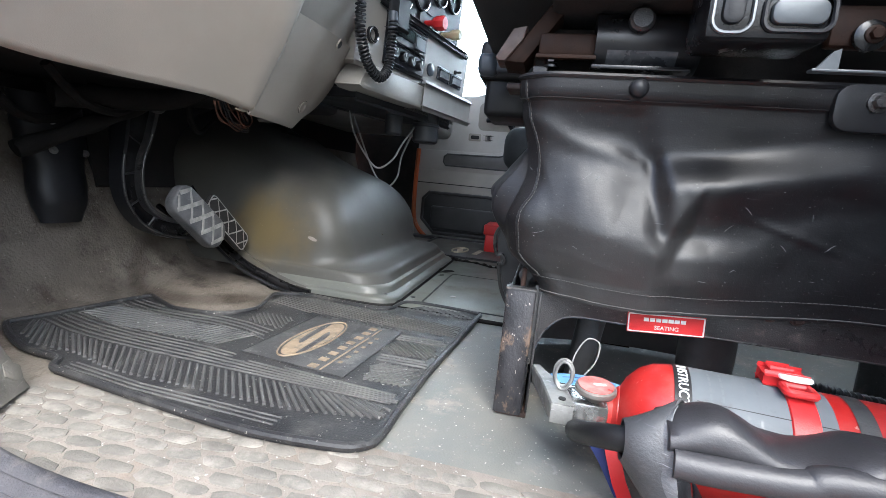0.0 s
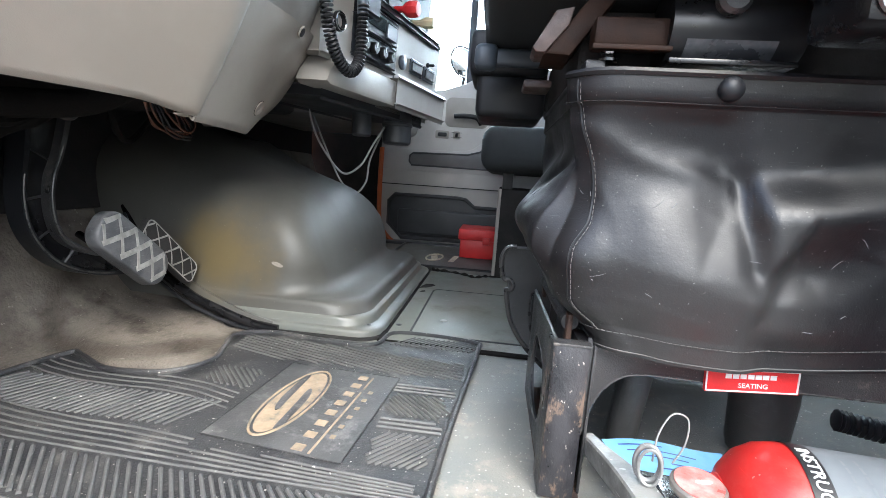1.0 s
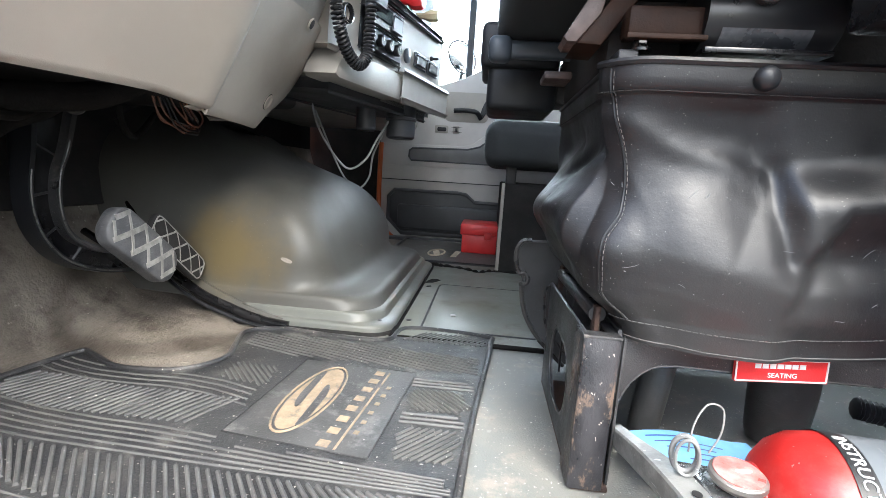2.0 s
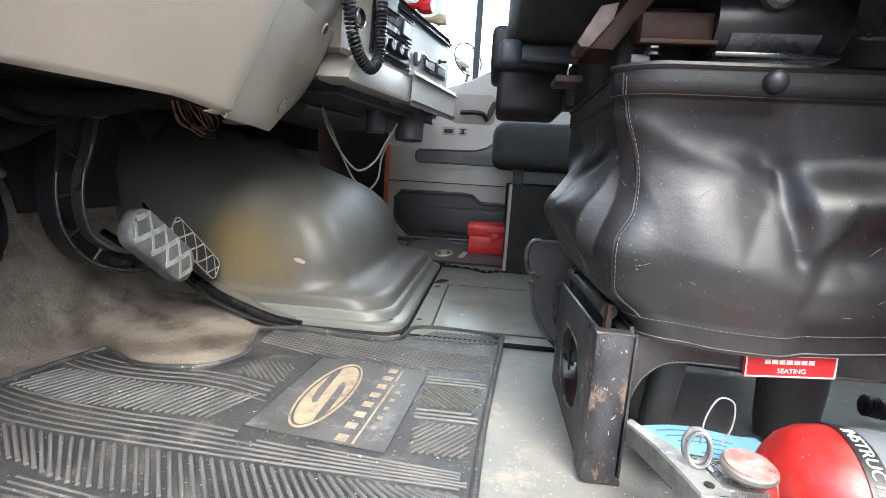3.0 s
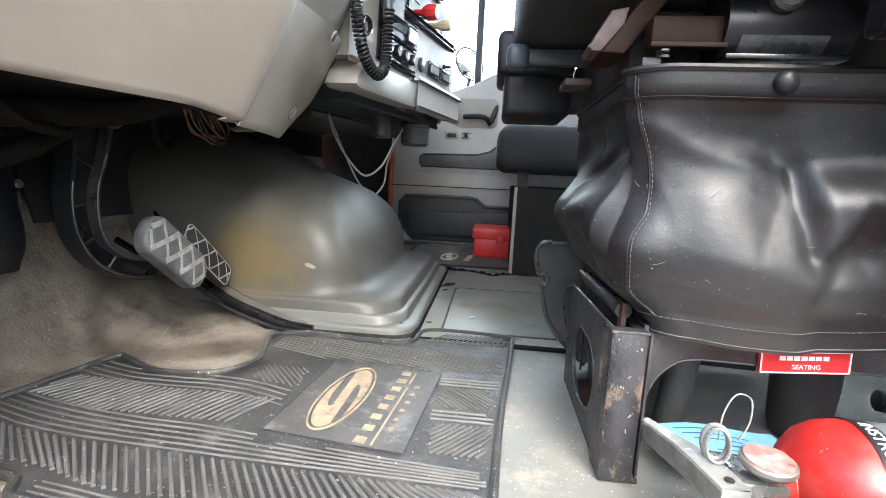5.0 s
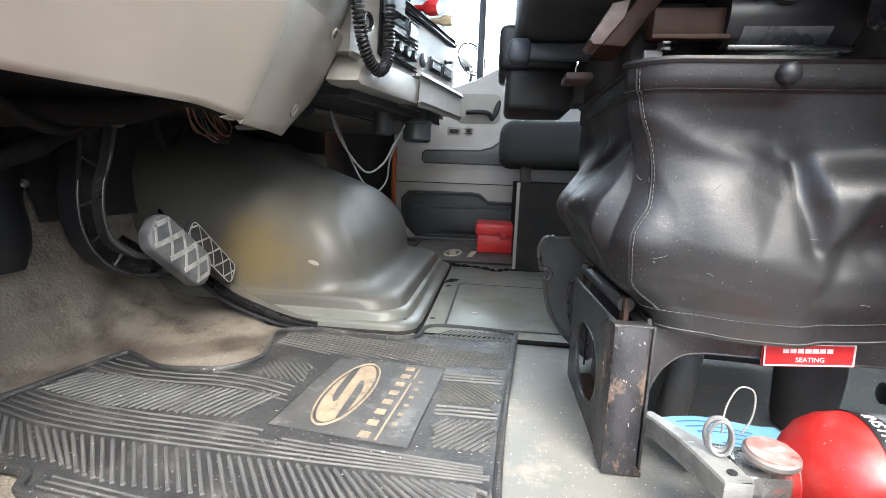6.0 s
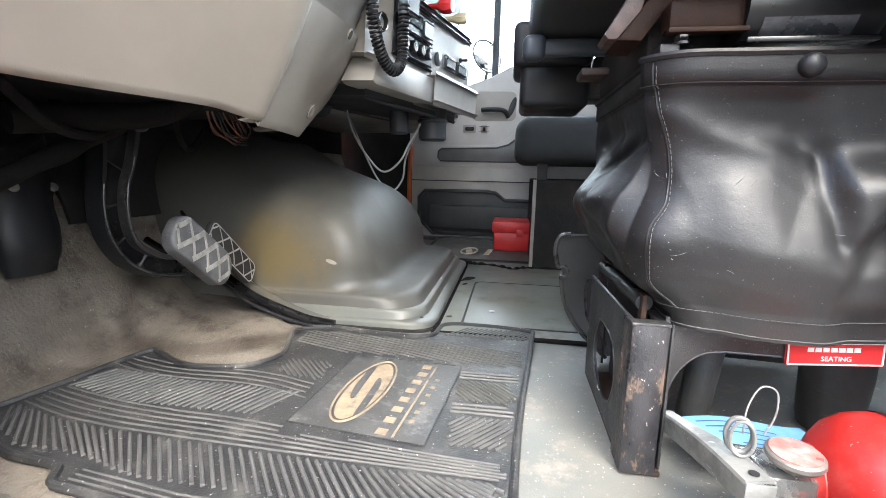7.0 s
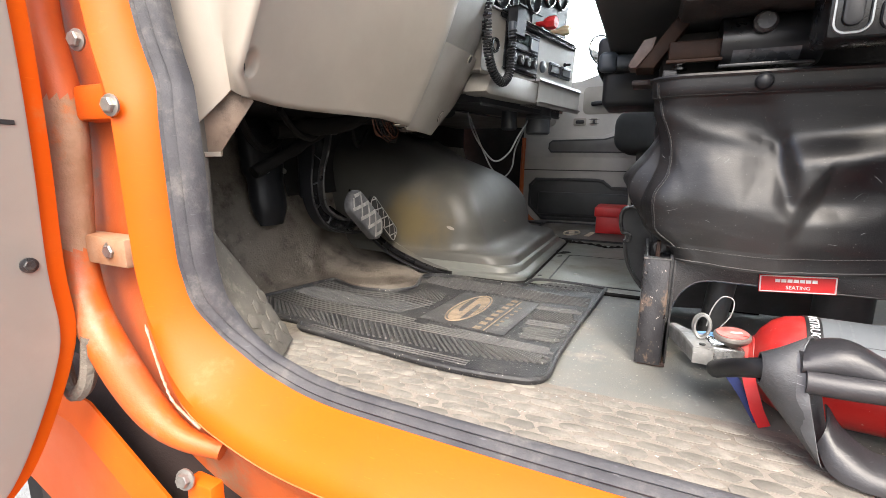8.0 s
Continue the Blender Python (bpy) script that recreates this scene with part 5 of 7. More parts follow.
part("pad_rim", sweep([PA @ Vector((x, y, pad_top(x, y, 0.072, 0.0225, 0.003))) for x, y in rounded(-0.069, -0.0195, 0.069, 0.0195, 0.010, 4)], 0.0012, 6, closed=True), BRIGHT_WEAR, accel, "worn bright rim")
lattice(PA, 0.069, 0.0195, 0.010, 0.003, 0.033, 0.85, 0.0013, accel, BRIGHT_WEAR)
part("rod", sweep([(-0.510, 0.872, 0.13), (-0.60, 0.872, 0.13), (-0.66, 0.875, 0.16)], 0.006, 10), BLACK_GLOSS, accel, "black pedal rod")

boot = thing("steering_boot", (-0.69, 0.70, 0.13), "black rubber steering column boot bolted to the toe board", "boot")
rows = []
for j in range(17):
    v = j / 16
    z = 0.136 + 0.209 * v
    x = -0.690 - 0.12 * (z - 0.18)
    rw = (0.045 + 0.010 * smooth(0.52, 0.58, v)) * (1 + 0.03 * math.sin(v * 26)) * (0.72 + 0.28 * smooth(0, 0.18, v))
    rows.append([(x + 0.030 * math.cos(a) * (0.5 + 0.5 * smooth(0, 0.2, v)), 0.702 + rw * math.sin(a), z) for a in [2 * math.pi * k / 24 for k in range(24)]])
part("bellows", surface(rows, close_u=True, caps=True), BLACK_PLASTIC, boot, "", 60)
for at in ((-0.669, 0.681, 0.257), (-0.676, 0.738, 0.255), (-0.674, 0.683, 0.304)):
    part("bolt", hex_bolt(at, (1, -0.1, 0.3), 0.0045, 0.005), STEEL, boot, "small bright bolt")
valve = solid("foot_valve", box((-0.670, 0.772, 0.19), (-0.628, 0.802, 0.36), 0.009, 3), BLACK_PLASTIC, "black brake valve block above the toe board", "valve")

# ---- passenger door and window ----
door2 = thing("door_1", (-0.05, 2.12, 0), "closed grey passenger door with a dark map pocket", "door", kind="structure")
outer = [(-0.47, -0.05), (0.95, -0.05), (0.95, 0.745), (0.02, 0.742), (-0.06, 0.712), (-0.13, 0.675), (-0.22, 0.645), (-0.47, 0.630)]
M2 = frame_from((0, 2.10, 0), (1, 0, 0), (0, 0, 1))
part("panel", prism(outer, -0.035, 0.0, M2, 0.006), GREY_TRIM, door2)
pocket = [(-0.425, 0.085), (-0.365, 0.024), (0.45, 0.03), (0.45, 0.172), (-0.055, 0.175), (-0.095, 0.205), (-0.13, 0.210), (-0.40, 0.208), (-0.425, 0.18)]
part("map_pocket", prism(pocket, -0.001, 0.003, M2, 0.001), POCKET, door2, "black recessed map pocket")
part("pocket_rim", sweep([M2 @ Vector((x, z, 0.004)) for x, z in pocket], 0.008, 8, closed=True), POCKET, door2, "dark moulded pocket rim")
part("pocket_lip", box((-0.38, 2.070, 0.045), (0.45, 2.096, 0.150), 0.01, 3), POCKET, door2, "black pocket front")
part("seam", box((-0.46, 2.0955, 0.250), (0.60, 2.0985, 0.254), 0.0005, 1), BLACK_INK, door2, "dark panel seam")
part("arm_strip", prism([(-0.345, 0.350), (-0.335, 0.336), (0.45, 0.334), (0.45, 0.44), (-0.005, 0.44), (-0.05, 0.405), (-0.10, 0.391), (-0.33, 0.386), (-0.343, 0.375)], -0.001, 0.006, M2, 0.003), ARM_GREY, door2, "grey armrest insert with a dark outline")
part("arm_outline", sweep([M2 @ Vector((x, z, 0.005)) for x, z in [(-0.345, 0.350), (-0.335, 0.336), (0.45, 0.334), (0.45, 0.44), (-0.005, 0.44), (-0.05, 0.405), (-0.10, 0.391), (-0.33, 0.386), (-0.343, 0.375)]], 0.004, 6, closed=True), POCKET, door2, "dark outline of the armrest insert")
part("arm_swell", prism([(-0.47, 0.312), (0.6, 0.312), (0.6, 0.50), (0.02, 0.50), (-0.02, 0.46), (-0.08, 0.415), (-0.12, 0.403), (-0.47, 0.400)], 0.0, 0.003, M2, 0.0015), GREY_TRIM, door2)
part("handle_recess", prism(rounded(-0.205, 0.50, -0.025, 0.618, 0.025), -0.001, 0.002, M2, 0.001), STACK, door2, "shallow handle recess")
part("door_handle", sweep(spline([(-0.165, 2.075, 0.541), (-0.12, 2.068, 0.543), (-0.075, 2.070, 0.538), (-0.055, 2.085, 0.515)], 6), 0.010, 10), BLACK_PLASTIC, door2, "black pull handle")
part("handle_escutcheon", prism(ellipse(-0.042, 0.555, 0.012, 0.042, 18, -18), 0.0, 0.006, M2, 0.002), BLACK_PLASTIC, door2, "black handle escutcheon")
for x0, x1 in ((-0.242, -0.186), (-0.168, -0.140)):
    part("switch_plate", prism(rounded(x0, 0.452, x1, 0.484, 0.006), 0.0, 0.003, M2, 0.001), STACK, door2, "grey switch plate")
    part("switch", prism(rounded(x0 + 0.010, 0.460, x1 - 0.008, 0.476, 0.006), 0.002, 0.007, M2, 0.002), BLACK_PLASTIC, door2, "black window switch")
part("edge_strip", sweep(spline([(-0.462, 2.085, 0.40), (-0.465, 2.085, 0.20), (-0.455, 2.085, 0.075), (-0.40, 2.085, 0.005), (-0.34, 2.085, -0.004), (-0.10, 2.085, -0.002)], 6), 0.010, 8), ORANGE_DULL, door2, "orange painted door edge")
part("upper_frame", box((-0.52, 2.10, 0.63), (-0.44, 2.15, 1.26), 0.006), GREY_TRIM, door2)
part("rear_frame", box((0.80, 2.10, 0.74), (0.98, 2.15, 1.26), 0.006), GREY_TRIM, door2)
part("vent_bar", box((-0.132, 2.115, 0.67), (-0.104, 2.14, 1.25), 0.004), LEVER, door2, "grey upright window bar")
win = solid("window_1", box((-0.45, 2.126, 0.60), (0.82, 2.131, 1.26), 0), GLASS, "clear passenger side window", "window", "structure")
win.visible_shadow = False
solid("wall_right", box((-0.84, 2.135, -0.1), (-0.47, 2.165, 0.88), 0.004), BLACK_MATTE, "dark lower cab side beside the dash", "wall", "structure")
solid("door_sill_right", box((-0.47, 2.04, -0.03), (0.95, 2.10, 0.012), 0.005), POCKET, "black rubber sill below the passenger door", "trim", "structure")
mirror = thing("convex_mirror", (-0.20, 2.62, 0.6), "round convex mirror on an arm outside the passenger window", "mirror")
mm = Matrix.Translation((-0.185, 2.60, 0.875)) @ Vector((0.75, -1, 0.40)).to_track_quat("Z", "Y").to_matrix().to_4x4()
part("rim", sweep([mm @ Vector((x, y, 0)) for x, y in ellipse(0, 0, 0.082, 0.088, 36)], 0.0045, 8, closed=True), BLACK_PLASTIC, mirror, "dark round rim")
part("glass", lathe([(0.080, 0.0), (0.065, 0.008), (0.04, 0.014), (0.012, 0.017), (0.002, 0.0175)], mm, 36), MIRROR, mirror, "bright convex mirror glass")
part("arm", sweep([(-0.21, 2.135, 0.62), (-0.20, 2.40, 0.66), (-0.195, 2.63, 0.74), (-0.175, 2.625, 0.87)], 0.009, 8), BLACK_STEEL, mirror, "thin dark mirror arm")

# ---- open driver's door ----
door = thing("door_2", (-0.56, -0.2, -0.2), "open orange driver's door with a grey-beige inner panel", "door", kind="structure")
M3 = frame_from((-0.545, 0, 0), (0, 1, 0), (0, 0, 1))
shape = [(-0.85, -0.32), (-0.30, -0.30), (-0.05, -0.24), (0.08, -0.165), (0.155, -0.106), (0.18, -0.079), (0.206, -0.029), (0.229, 0.028), (0.240, 0.077), (0.237, 0.155), (0.240, 0.30), (0.238, 0.45), (0.225, 0.60), (0.19, 0.75), (-0.85, 0.75)]
smooth_shape = [(p.x, p.y) for p in spline([(x, y, 0) for x, y in shape], 4)]
part("skin", prism(smooth_shape, -0.055, 0.0, M3, 0.006), ORANGE, door)
part("inner_panel", prism([(max(-0.84, x - 0.022) if x > -0.8 else x, max(-0.30, z)) for x, z in smooth_shape], 0.0, 0.010, M3, 0.005), STACK, door, "grey-beige moulded inner panel")
part("panel_seam", box((-0.5362, -0.80, 0.312), (-0.5335, 0.205, 0.317), 0.0005, 1), BLACK_INK, door, "dark panel seam")
part("bolt", hex_bolt((-0.534, 0.197, 0.161), (1, 0, 0), 0.006, 0.004), BLACK_STEEL, door, "dark trim screw")
# Arch sheet behind the fender; the gap's darkness is put into its brown.
ARCH_DARK = material("dark_brown_wheel_arch", (0.020, 0.012, 0.011), (0.030, 0.017, 0.014), 0.9, scale=9, bump=0.4)
fender = thing("front_fender", (-0.6, 0.1, -0.4), "orange front fender below the door hinge", "fender", kind="structure")
T = [Vector(q) for q in ((-0.76, 0.264, -0.005), (-0.69, 0.263, -0.025), (-0.634, 0.262, -0.045), (-0.59, 0.262, -0.052), (-0.514, 0.262, -0.100), (-0.431, 0.262, -0.152), (-0.34, 0.262, -0.21), (-0.22, 0.262, -0.32))]
F = [q + Vector((-0.026, -0.010, -0.030)) for q in T]
B = [q + Vector((-0.10, 0.004, -0.22)) for q in T]
part("skin", surface([T, F, [q + Vector((-0.002, 0.008, -0.004)) for q in F], B], thick=0.004), ORANGE, fender)
solid("wheel_arch_liner", box((-0.90, 0.305, -0.60), (-0.25, 0.345, -0.03), 0.01), ARCH_DARK, "inner wheel arch, coloured dark as the gap behind the fender", "liner", "structure")
solid("drain_hose", sweep(spline([(-0.575, 0.24, 0.10), (-0.585, 0.235, 0.03), (-0.57, 0.235, -0.02), (-0.545, 0.24, 0.0), (-0.535, 0.245, 0.06)], 6), 0.010, 8), TOE, "dirty looped rubber hose at the hinge pillar", "hose")


# ---- driver's seat ----
seat = thing("driver_seat", (0.3, 0.75, 0), "black vinyl air-suspended driver's seat on a scuffed steel base", "seat")
MF = frame_from((0.092, 0, 0), (0, 1, 0), (0, 0, 1))
hole_line = [(0.722, 0.110), (0.760, 0.108), (0.782, 0.085), (0.782, 0.050), (0.752, 0.027), (0.715, 0.024), (0.682, 0.036), (0.668, 0.062), (0.672, 0.090), (0.692, 0.106)]
HOLE_RING = [(p.x, p.y) for p in spline([(y, z, 0) for y, z in hole_line], 4, closed=True)]
base = part("front_plate", plate_with_hole([(0.610, 0.004), (0.832, 0.004), (0.836, 0.146), (0.610, 0.152)], HOLE_RING, 0.0, 0.004, MF), BLACK_STEEL, seat, "black steel front plate with an oval hole")
part("hole_rim", sweep([MF @ Vector((y, z, 0.0005)) for y, z in HOLE_RING], 0.0016, 6, closed=True), EDGE_STEEL, base, "rubbed edge of the hole")
part("plate_lip", sweep([(0.0935, 0.612, 0.1525), (0.0935, 0.836, 0.1465)], 0.0021, 8), EDGE_STEEL, base, "worn bright upper edge")
part("stud", hex_bolt((0.112, 0.705, 0.036), (0, 0, 1), 0.006, 0.016), STUD_METAL, base, "rusty anchor stud")
part("stud_washer", lathe([(0.012, 0.006), (0.012, 0.012), (0.009, 0.020), (0.006, 0.036)], Matrix.Translation((0.112, 0.705, 0)), 16), STUD_METAL, base, "rusty washer stack")
part("corner_post", prism([(0.0885, 0.609), (0.0890, 0.6055), (0.0915, 0.6040), (0.1185, 0.6040), (0.1215, 0.6055), (0.1222, 0.609), (0.1222, 0.640), (0.1182, 0.640), (0.1182, 0.609), (0.0925, 0.609), (0.0925, 0.640), (0.0885, 0.640)], 0.003, 0.1535, None, 0.0008), SCUFFED, seat, "chipped black corner post with tan scrapes")
part("post_cap", prism([(0.0880, 0.6035), (0.1225, 0.6035), (0.1225, 0.650), (0.1120, 0.650), (0.1120, 0.618), (0.0880, 0.618)], 0.1535, 0.1560, None, 0.0006), BLACK_STEEL, seat, "folded top of the post")
part("foot", box((0.092, 0.606, 0.0), (0.128, 0.832, 0.005), 0.0015), RUST, seat, "rusty foot flange")
part("inner_plate", box((0.126, 0.612, 0.004), (0.129, 0.836, 0.160), 0.001), BLACK_STEEL, seat, "black inner wall of the channel")
part("pivot_rod", sweep([(0.107, 0.640, 0.1655), (0.107, 0.838, 0.1610)], 0.0082, 14), BLACK_STEEL, seat, "scuffed steel pivot rod")
for y0, z1 in ((0.632, 0.1750), (0.832, 0.1720)):
    part("rod_lug", box((0.1030, y0, 0.138), (0.1085, y0 + 0.014, z1), 0.0015), RUST, seat, "rusty rod lug")
MS = frame_from((0, 0.617, 0), (1, 0, 0), (0, 0, 1))
ARCH = [(q.x, q.y) for q in spline([(0.1235, 0.064, 0), (0.1290, 0.090, 0), (0.1370, 0.109, 0), (0.1520, 0.1245, 0), (0.1720, 0.1300, 0), (0.22, 0.1300, 0), (0.56, 0.126, 0), (0.60, 0.10, 0), (0.61, 0.05, 0)], 5)]
SIDE = [(0.1205, 0.004), (0.1235, 0.004)] + ARCH + [(0.611, 0.004), (0.66, 0.004), (0.66, 0.178), (0.1205, 0.160)]
part("side_plate", prism(SIDE, -0.002, 0.002, MS, 0.0008), BLACK_STEEL, seat, "black steel side plate with an arched cut-out")
part("arch_rim", sweep([MS @ Vector((x, z, 0.0)) for x, z in ARCH], 0.0022, 6), EDGE_STEEL, seat, "rubbed edge of the arch")
MR = frame_from((0, 0.865, 0), (1, 0, 0), (0, 0, 1))
part("side_plate", prism(SIDE, -0.002, 0.002, MR, 0.0008), BLACK_STEEL, seat, "black steel far side plate with an arched cut-out")
for x in (0.342, 0.359, 0.384):
    part("bolt", hex_bolt((x, 0.612, 0.163), (0, -1, 0), 0.0048, 0.004), RUST if x < 0.35 else PINK_STEEL, seat, "worn bolt on the side plate")
ML = frame_from((0.2625, 0.6120, 0.1372), (1, 0.02, 0.06), (0, 0, 1))
tag = part("seat_label", box((-0.0385, -0.0104, -0.002), (0.0385, 0.0104, 0.0012), 0.0006, 1, None, ML), RED_PLASTIC, seat, "red maker's label with white print")
part("label_border", sweep([ML @ Vector((x, y, 0.0012)) for x, y in rounded(-0.038, -0.0099, 0.038, 0.0099, 0.001, 2)], 0.0009, 4, closed=True), WHITE, tag, "white label border")
for k in range(7):
    part("print_bar", box((-0.0225 + 0.0062 * k, 0.0022, 0.001), (-0.0175 + 0.0062 * k, 0.0062, 0.0017), 0.0002, 1, None, ML), WHITE, tag, "white printed bar")
lettering("lettering", "SEATING", ML @ Matrix.Translation((0.001, -0.0045, 0.0014)), 0.0062, WHITE, tag, 0.0003)

# vinyl skirt over the suspension
SX0, SX1, SY0, SY1 = 0.088, 0.56, 0.603, 0.865


CREASES = [(random.uniform(0.05, 0.74), random.uniform(0.18, 0.84), random.uniform(-1.2, 1.2), random.uniform(0.02, 0.06), random.choice((-1, 1)) * random.uniform(0.0004, 0.0013)) for k in range(38)]


def crease_height(d, v):
    """Sharp small folds scattered over the sheet."""
    h = 0.0
    for d0, v0, ang, length, amp in CREASES:
        a, b = d - d0, 0.232 * (v - v0)
        if abs(a) + abs(b) > 0.12:
            continue
        p, q = a * math.cos(ang) + b * math.sin(ang), -a * math.sin(ang) + b * math.cos(ang)
        h += amp * math.exp(-(p / length) ** 2) * math.exp(-abs(q + 2.0 * p * p) / 0.006)
    return h


# where the sheet breaks over the frame behind it: distance along the front and height
RIDGE = [(0.0, 0.89), (0.089, 0.87), (0.119, 0.80), (0.137, 0.76), (0.16, 0.735), (0.185, 0.715), (0.205, 0.685), (0.222, 0.67), (0.282, 0.69), (0.342, 0.74), (0.403, 0.79), (0.60, 0.86)]


def skirt_point(u, v):
    """u runs round the skirt from the inner front corner to the rear, v from hem to top."""
    z = 0.154 + 0.232 * v + 0.014 * smooth(0.5, 0.85, u) * (1 - v)
    body = math.sin(math.pi * min(1, max(0, (v - 0.08) / 0.80))) if 0.08 < v < 0.88 else 0.0
    r = 0.030
    la, lb = SY1 - SY0 - r, SX1 - SX0 - r
    arc = r * math.pi / 2
    d = u * (la + arc + lb)
    if d < la:
        p, nrm = Vector((SX0, SY1 - d, z)), Vector((-1, 0, 0))
    elif d < la + arc:
        a = (d - la) / r
        nrm = Vector((-math.cos(a), -math.sin(a), 0))
        p = Vector((SX0 + r, SY0 + r, z)) + nrm * r
    else:
        p, nrm = Vector((SX0 + r + d - la - arc, SY0, z)), Vector((0, -1, 0))
    x, y = p.x, p.y
    corner = bell(d - la - arc * 0.5, 0.030)
    if nrm.x < -0.9:
        far = smooth(SY1, SY1 - 0.07, y)
        off = (0.026 * bell(v - 0.44, 0.15) - 0.010 * bell(v - 0.77, 0.09) + 0.008 * body) * far
        off -= 0.018 * bell(v - 0.66 + 1.3 * (y - 0.70), 0.065) * bell(y - 0.69, 0.06) * body
        off += 0.007 * bell(v - 0.44 + 1.1 * (y - 0.70), 0.06) * bell(y - 0.67, 0.05) * body
        off += 0.007 * bell(v - 0.30 + 0.9 * (y - 0.74), 0.035) * bell(y - 0.75, 0.05) * body
        off += 0.003 * math.sin(38 * z + 22 * y) * body
    else:
        ridge = along(RIDGE, x)
        left = smooth(0.240, 0.208, x - 0.045 * (0.55 - v))
        run_up = max(0.0, min(1.0, (ridge - v) / 0.40))
        swell = (0.5 * run_up + 0.5 * smooth(0.0, 1.0, run_up)) * (0.34 + 0.66 * smooth(0.0, 0.36, v))
        off = left * (0.34 + 0.66 * smooth(0.105, 0.185, x)) * (0.033 * swell - 0.005 * smooth(ridge - 0.06, ridge + 0.08, v) * smooth(0.91, 0.84, v))
        hollow = min(ridge - 0.13, 0.38 + 7.0 * (x - 0.243))
        fold = 0.020 * smooth(ridge + 0.04, ridge - 0.15, v) - 0.020 * smooth(hollow + 0.03, hollow - 0.20, v) + 0.012 * smooth(0.36, 0.24, v) * smooth(0.03, 0.18, v) * smooth(0.36, 0.26, x)
        off += (1 - left) * (fold * (1 - 0.5 * smooth(0.34, 0.50, x)) + 0.006 * body)
        valley = x - 0.222 - 0.040 * (0.64 - v)
        off -= 0.008 * bell(valley, 0.009) * smooth(0.24, 0.36, v) * smooth(0.74, 0.62, v)
        off += 0.0035 * bell(x - 0.352 + 0.62 * (v - 0.385), 0.009) * bell(v - 0.385, 0.06)
        off += 0.0025 * bell(v - ridge + 0.03, 0.045) * smooth(0.24, 0.17, x)
        off += 0.003 * noise.noise((x * 9, z * 8, 5)) * body + 0.014 * smooth(0.66, 1.0, v)
    off -= 0.014 * corner * bell(v - 0.58, 0.15) - 0.006 * corner * bell(v - 0.34, 0.09)
    off += 0.0018 * noise.noise((x * 26, y * 26 + 4, z * 22)) * body + crease_height(d, v) * smooth(0.10, 0.2, v) * smooth(0.9, 0.8, v)
    if v < 0.10:
        off += 0.0012 + 0.0012 * math.sin(9 * d)
    if v > 0.90:
        off += 0.003
    p = p + nrm * off
    p.x += 0.038 * smooth(0.20, 0.02, v) * smooth(0.20, 0.10, x)
    if nrm.y < -0.5:
        sag = math.sin(math.pi * smooth(0.10, 0.46, x)) * smooth(0.45, 0.0, v)
        p.z -= 0.004 * sag
        p.y -= 0.005 * sag
    return p, nrm


def seam_at(v):
    """Distance round the skirt at which the corner seam runs: it is dragged over by the bulge and springs back below it."""
    return la + 0.020 + 0.013 * smooth(0.92, 0.56, v) - 0.007 * smooth(0.50, 0.38, v)


vs_ = [0, 0.04, 0.085, 0.10] + [0.10 + 0.79 * k / 60 for k in range(1, 61)] + [0.90, 0.905, 0.95, 1.0]
rows = [[skirt_point(k / 220, v)[0] for k in range(221)] for v in vs_]
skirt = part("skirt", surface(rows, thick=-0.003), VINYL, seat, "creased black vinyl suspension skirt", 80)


DARK_THREAD = material("dark_thread", (0.005, 0.005, 0.005), None, 0.8, bump=0.0)


def seam(points, name, label, thread=STITCH, dash_len=0.0030, gap=0.0018, r=0.00045):
    """A row of stitches along a line on the skirt."""
    bm, acc, run = bmesh.new(), 0.0, []
    for a, b in zip(points, points[1:]):
        seg = (b - a).length
        acc += seg
        run.append(a)
        if acc > dash_len:
            run.append(b)
            sweep(run, r, 4, bm)
            run, acc = [], -gap
        elif acc < 0:
            run = []
    part(name, bm, thread, skirt, label)


def on_skirt(u0, u1, v, n=700, lift=0.0012):
    out = []
    for k in range(n + 1):
        p, nrm = skirt_point(u0 + (u1 - u0) * k / n, v)
        out.append(p + nrm * lift)
    return out


part("hem_piping", sweep(on_skirt(0.02, 1.0, 0.012, 160, 0.0003), 0.0007, 5), STITCH, skirt, "pale hem piping")
for v, lb in ((0.085, "stitched hem"), (0.905, "stitched top band")):
    seam(on_skirt(0.02, 1.0, v), "stitching", lb, STITCH if v < 0.5 else DARK_THREAD)
la = SY1 - SY0 - 0.03
total = la + 0.03 * math.pi / 2 + (SX1 - SX0 - 0.03)
for du in (0.006,):
    pts = []
    for k in range(400):
        p, nrm = skirt_point(seam_at(0.09 + 0.89 * k / 399) / total + du, 0.09 + 0.89 * k / 399)
        pts.append(p + nrm * 0.0012)
    seam(pts, "stitching", "stitched corner seam")
part("corner_piping", sweep([skirt_point(seam_at(0.09 + 0.89 * k / 60) / total + 0.003, 0.09 + 0.89 * k / 60)[0] for k in range(61)], 0.0011, 6), VINYL, skirt)
scuffs = bmesh.new()
dice = random.Random(11)
for k in range(110):
    u0, v0 = (dice.uniform(0.08, 0.33), dice.uniform(0.20, 0.62)) if k % 2 else (dice.uniform(0.34, 0.78), dice.uniform(0.14, 0.60))
    du, dv = dice.uniform(-0.014, 0.014), dice.uniform(-0.035, 0.035)
    if k % 3:
        du, dv = 0.15 * du, 0.15 * dv
    line = []
    for j in range(5):
        p, nrm = skirt_point(u0 + du * j / 4, v0 + dv * (j / 4) ** 1.4)
        line.append(p + nrm * 0.0001)
    w = dice.uniform(0.00022, 0.00050)
    sweep(line, [w * 0.3, w, w * 0.7, w, w * 0.3], 4, scuffs)
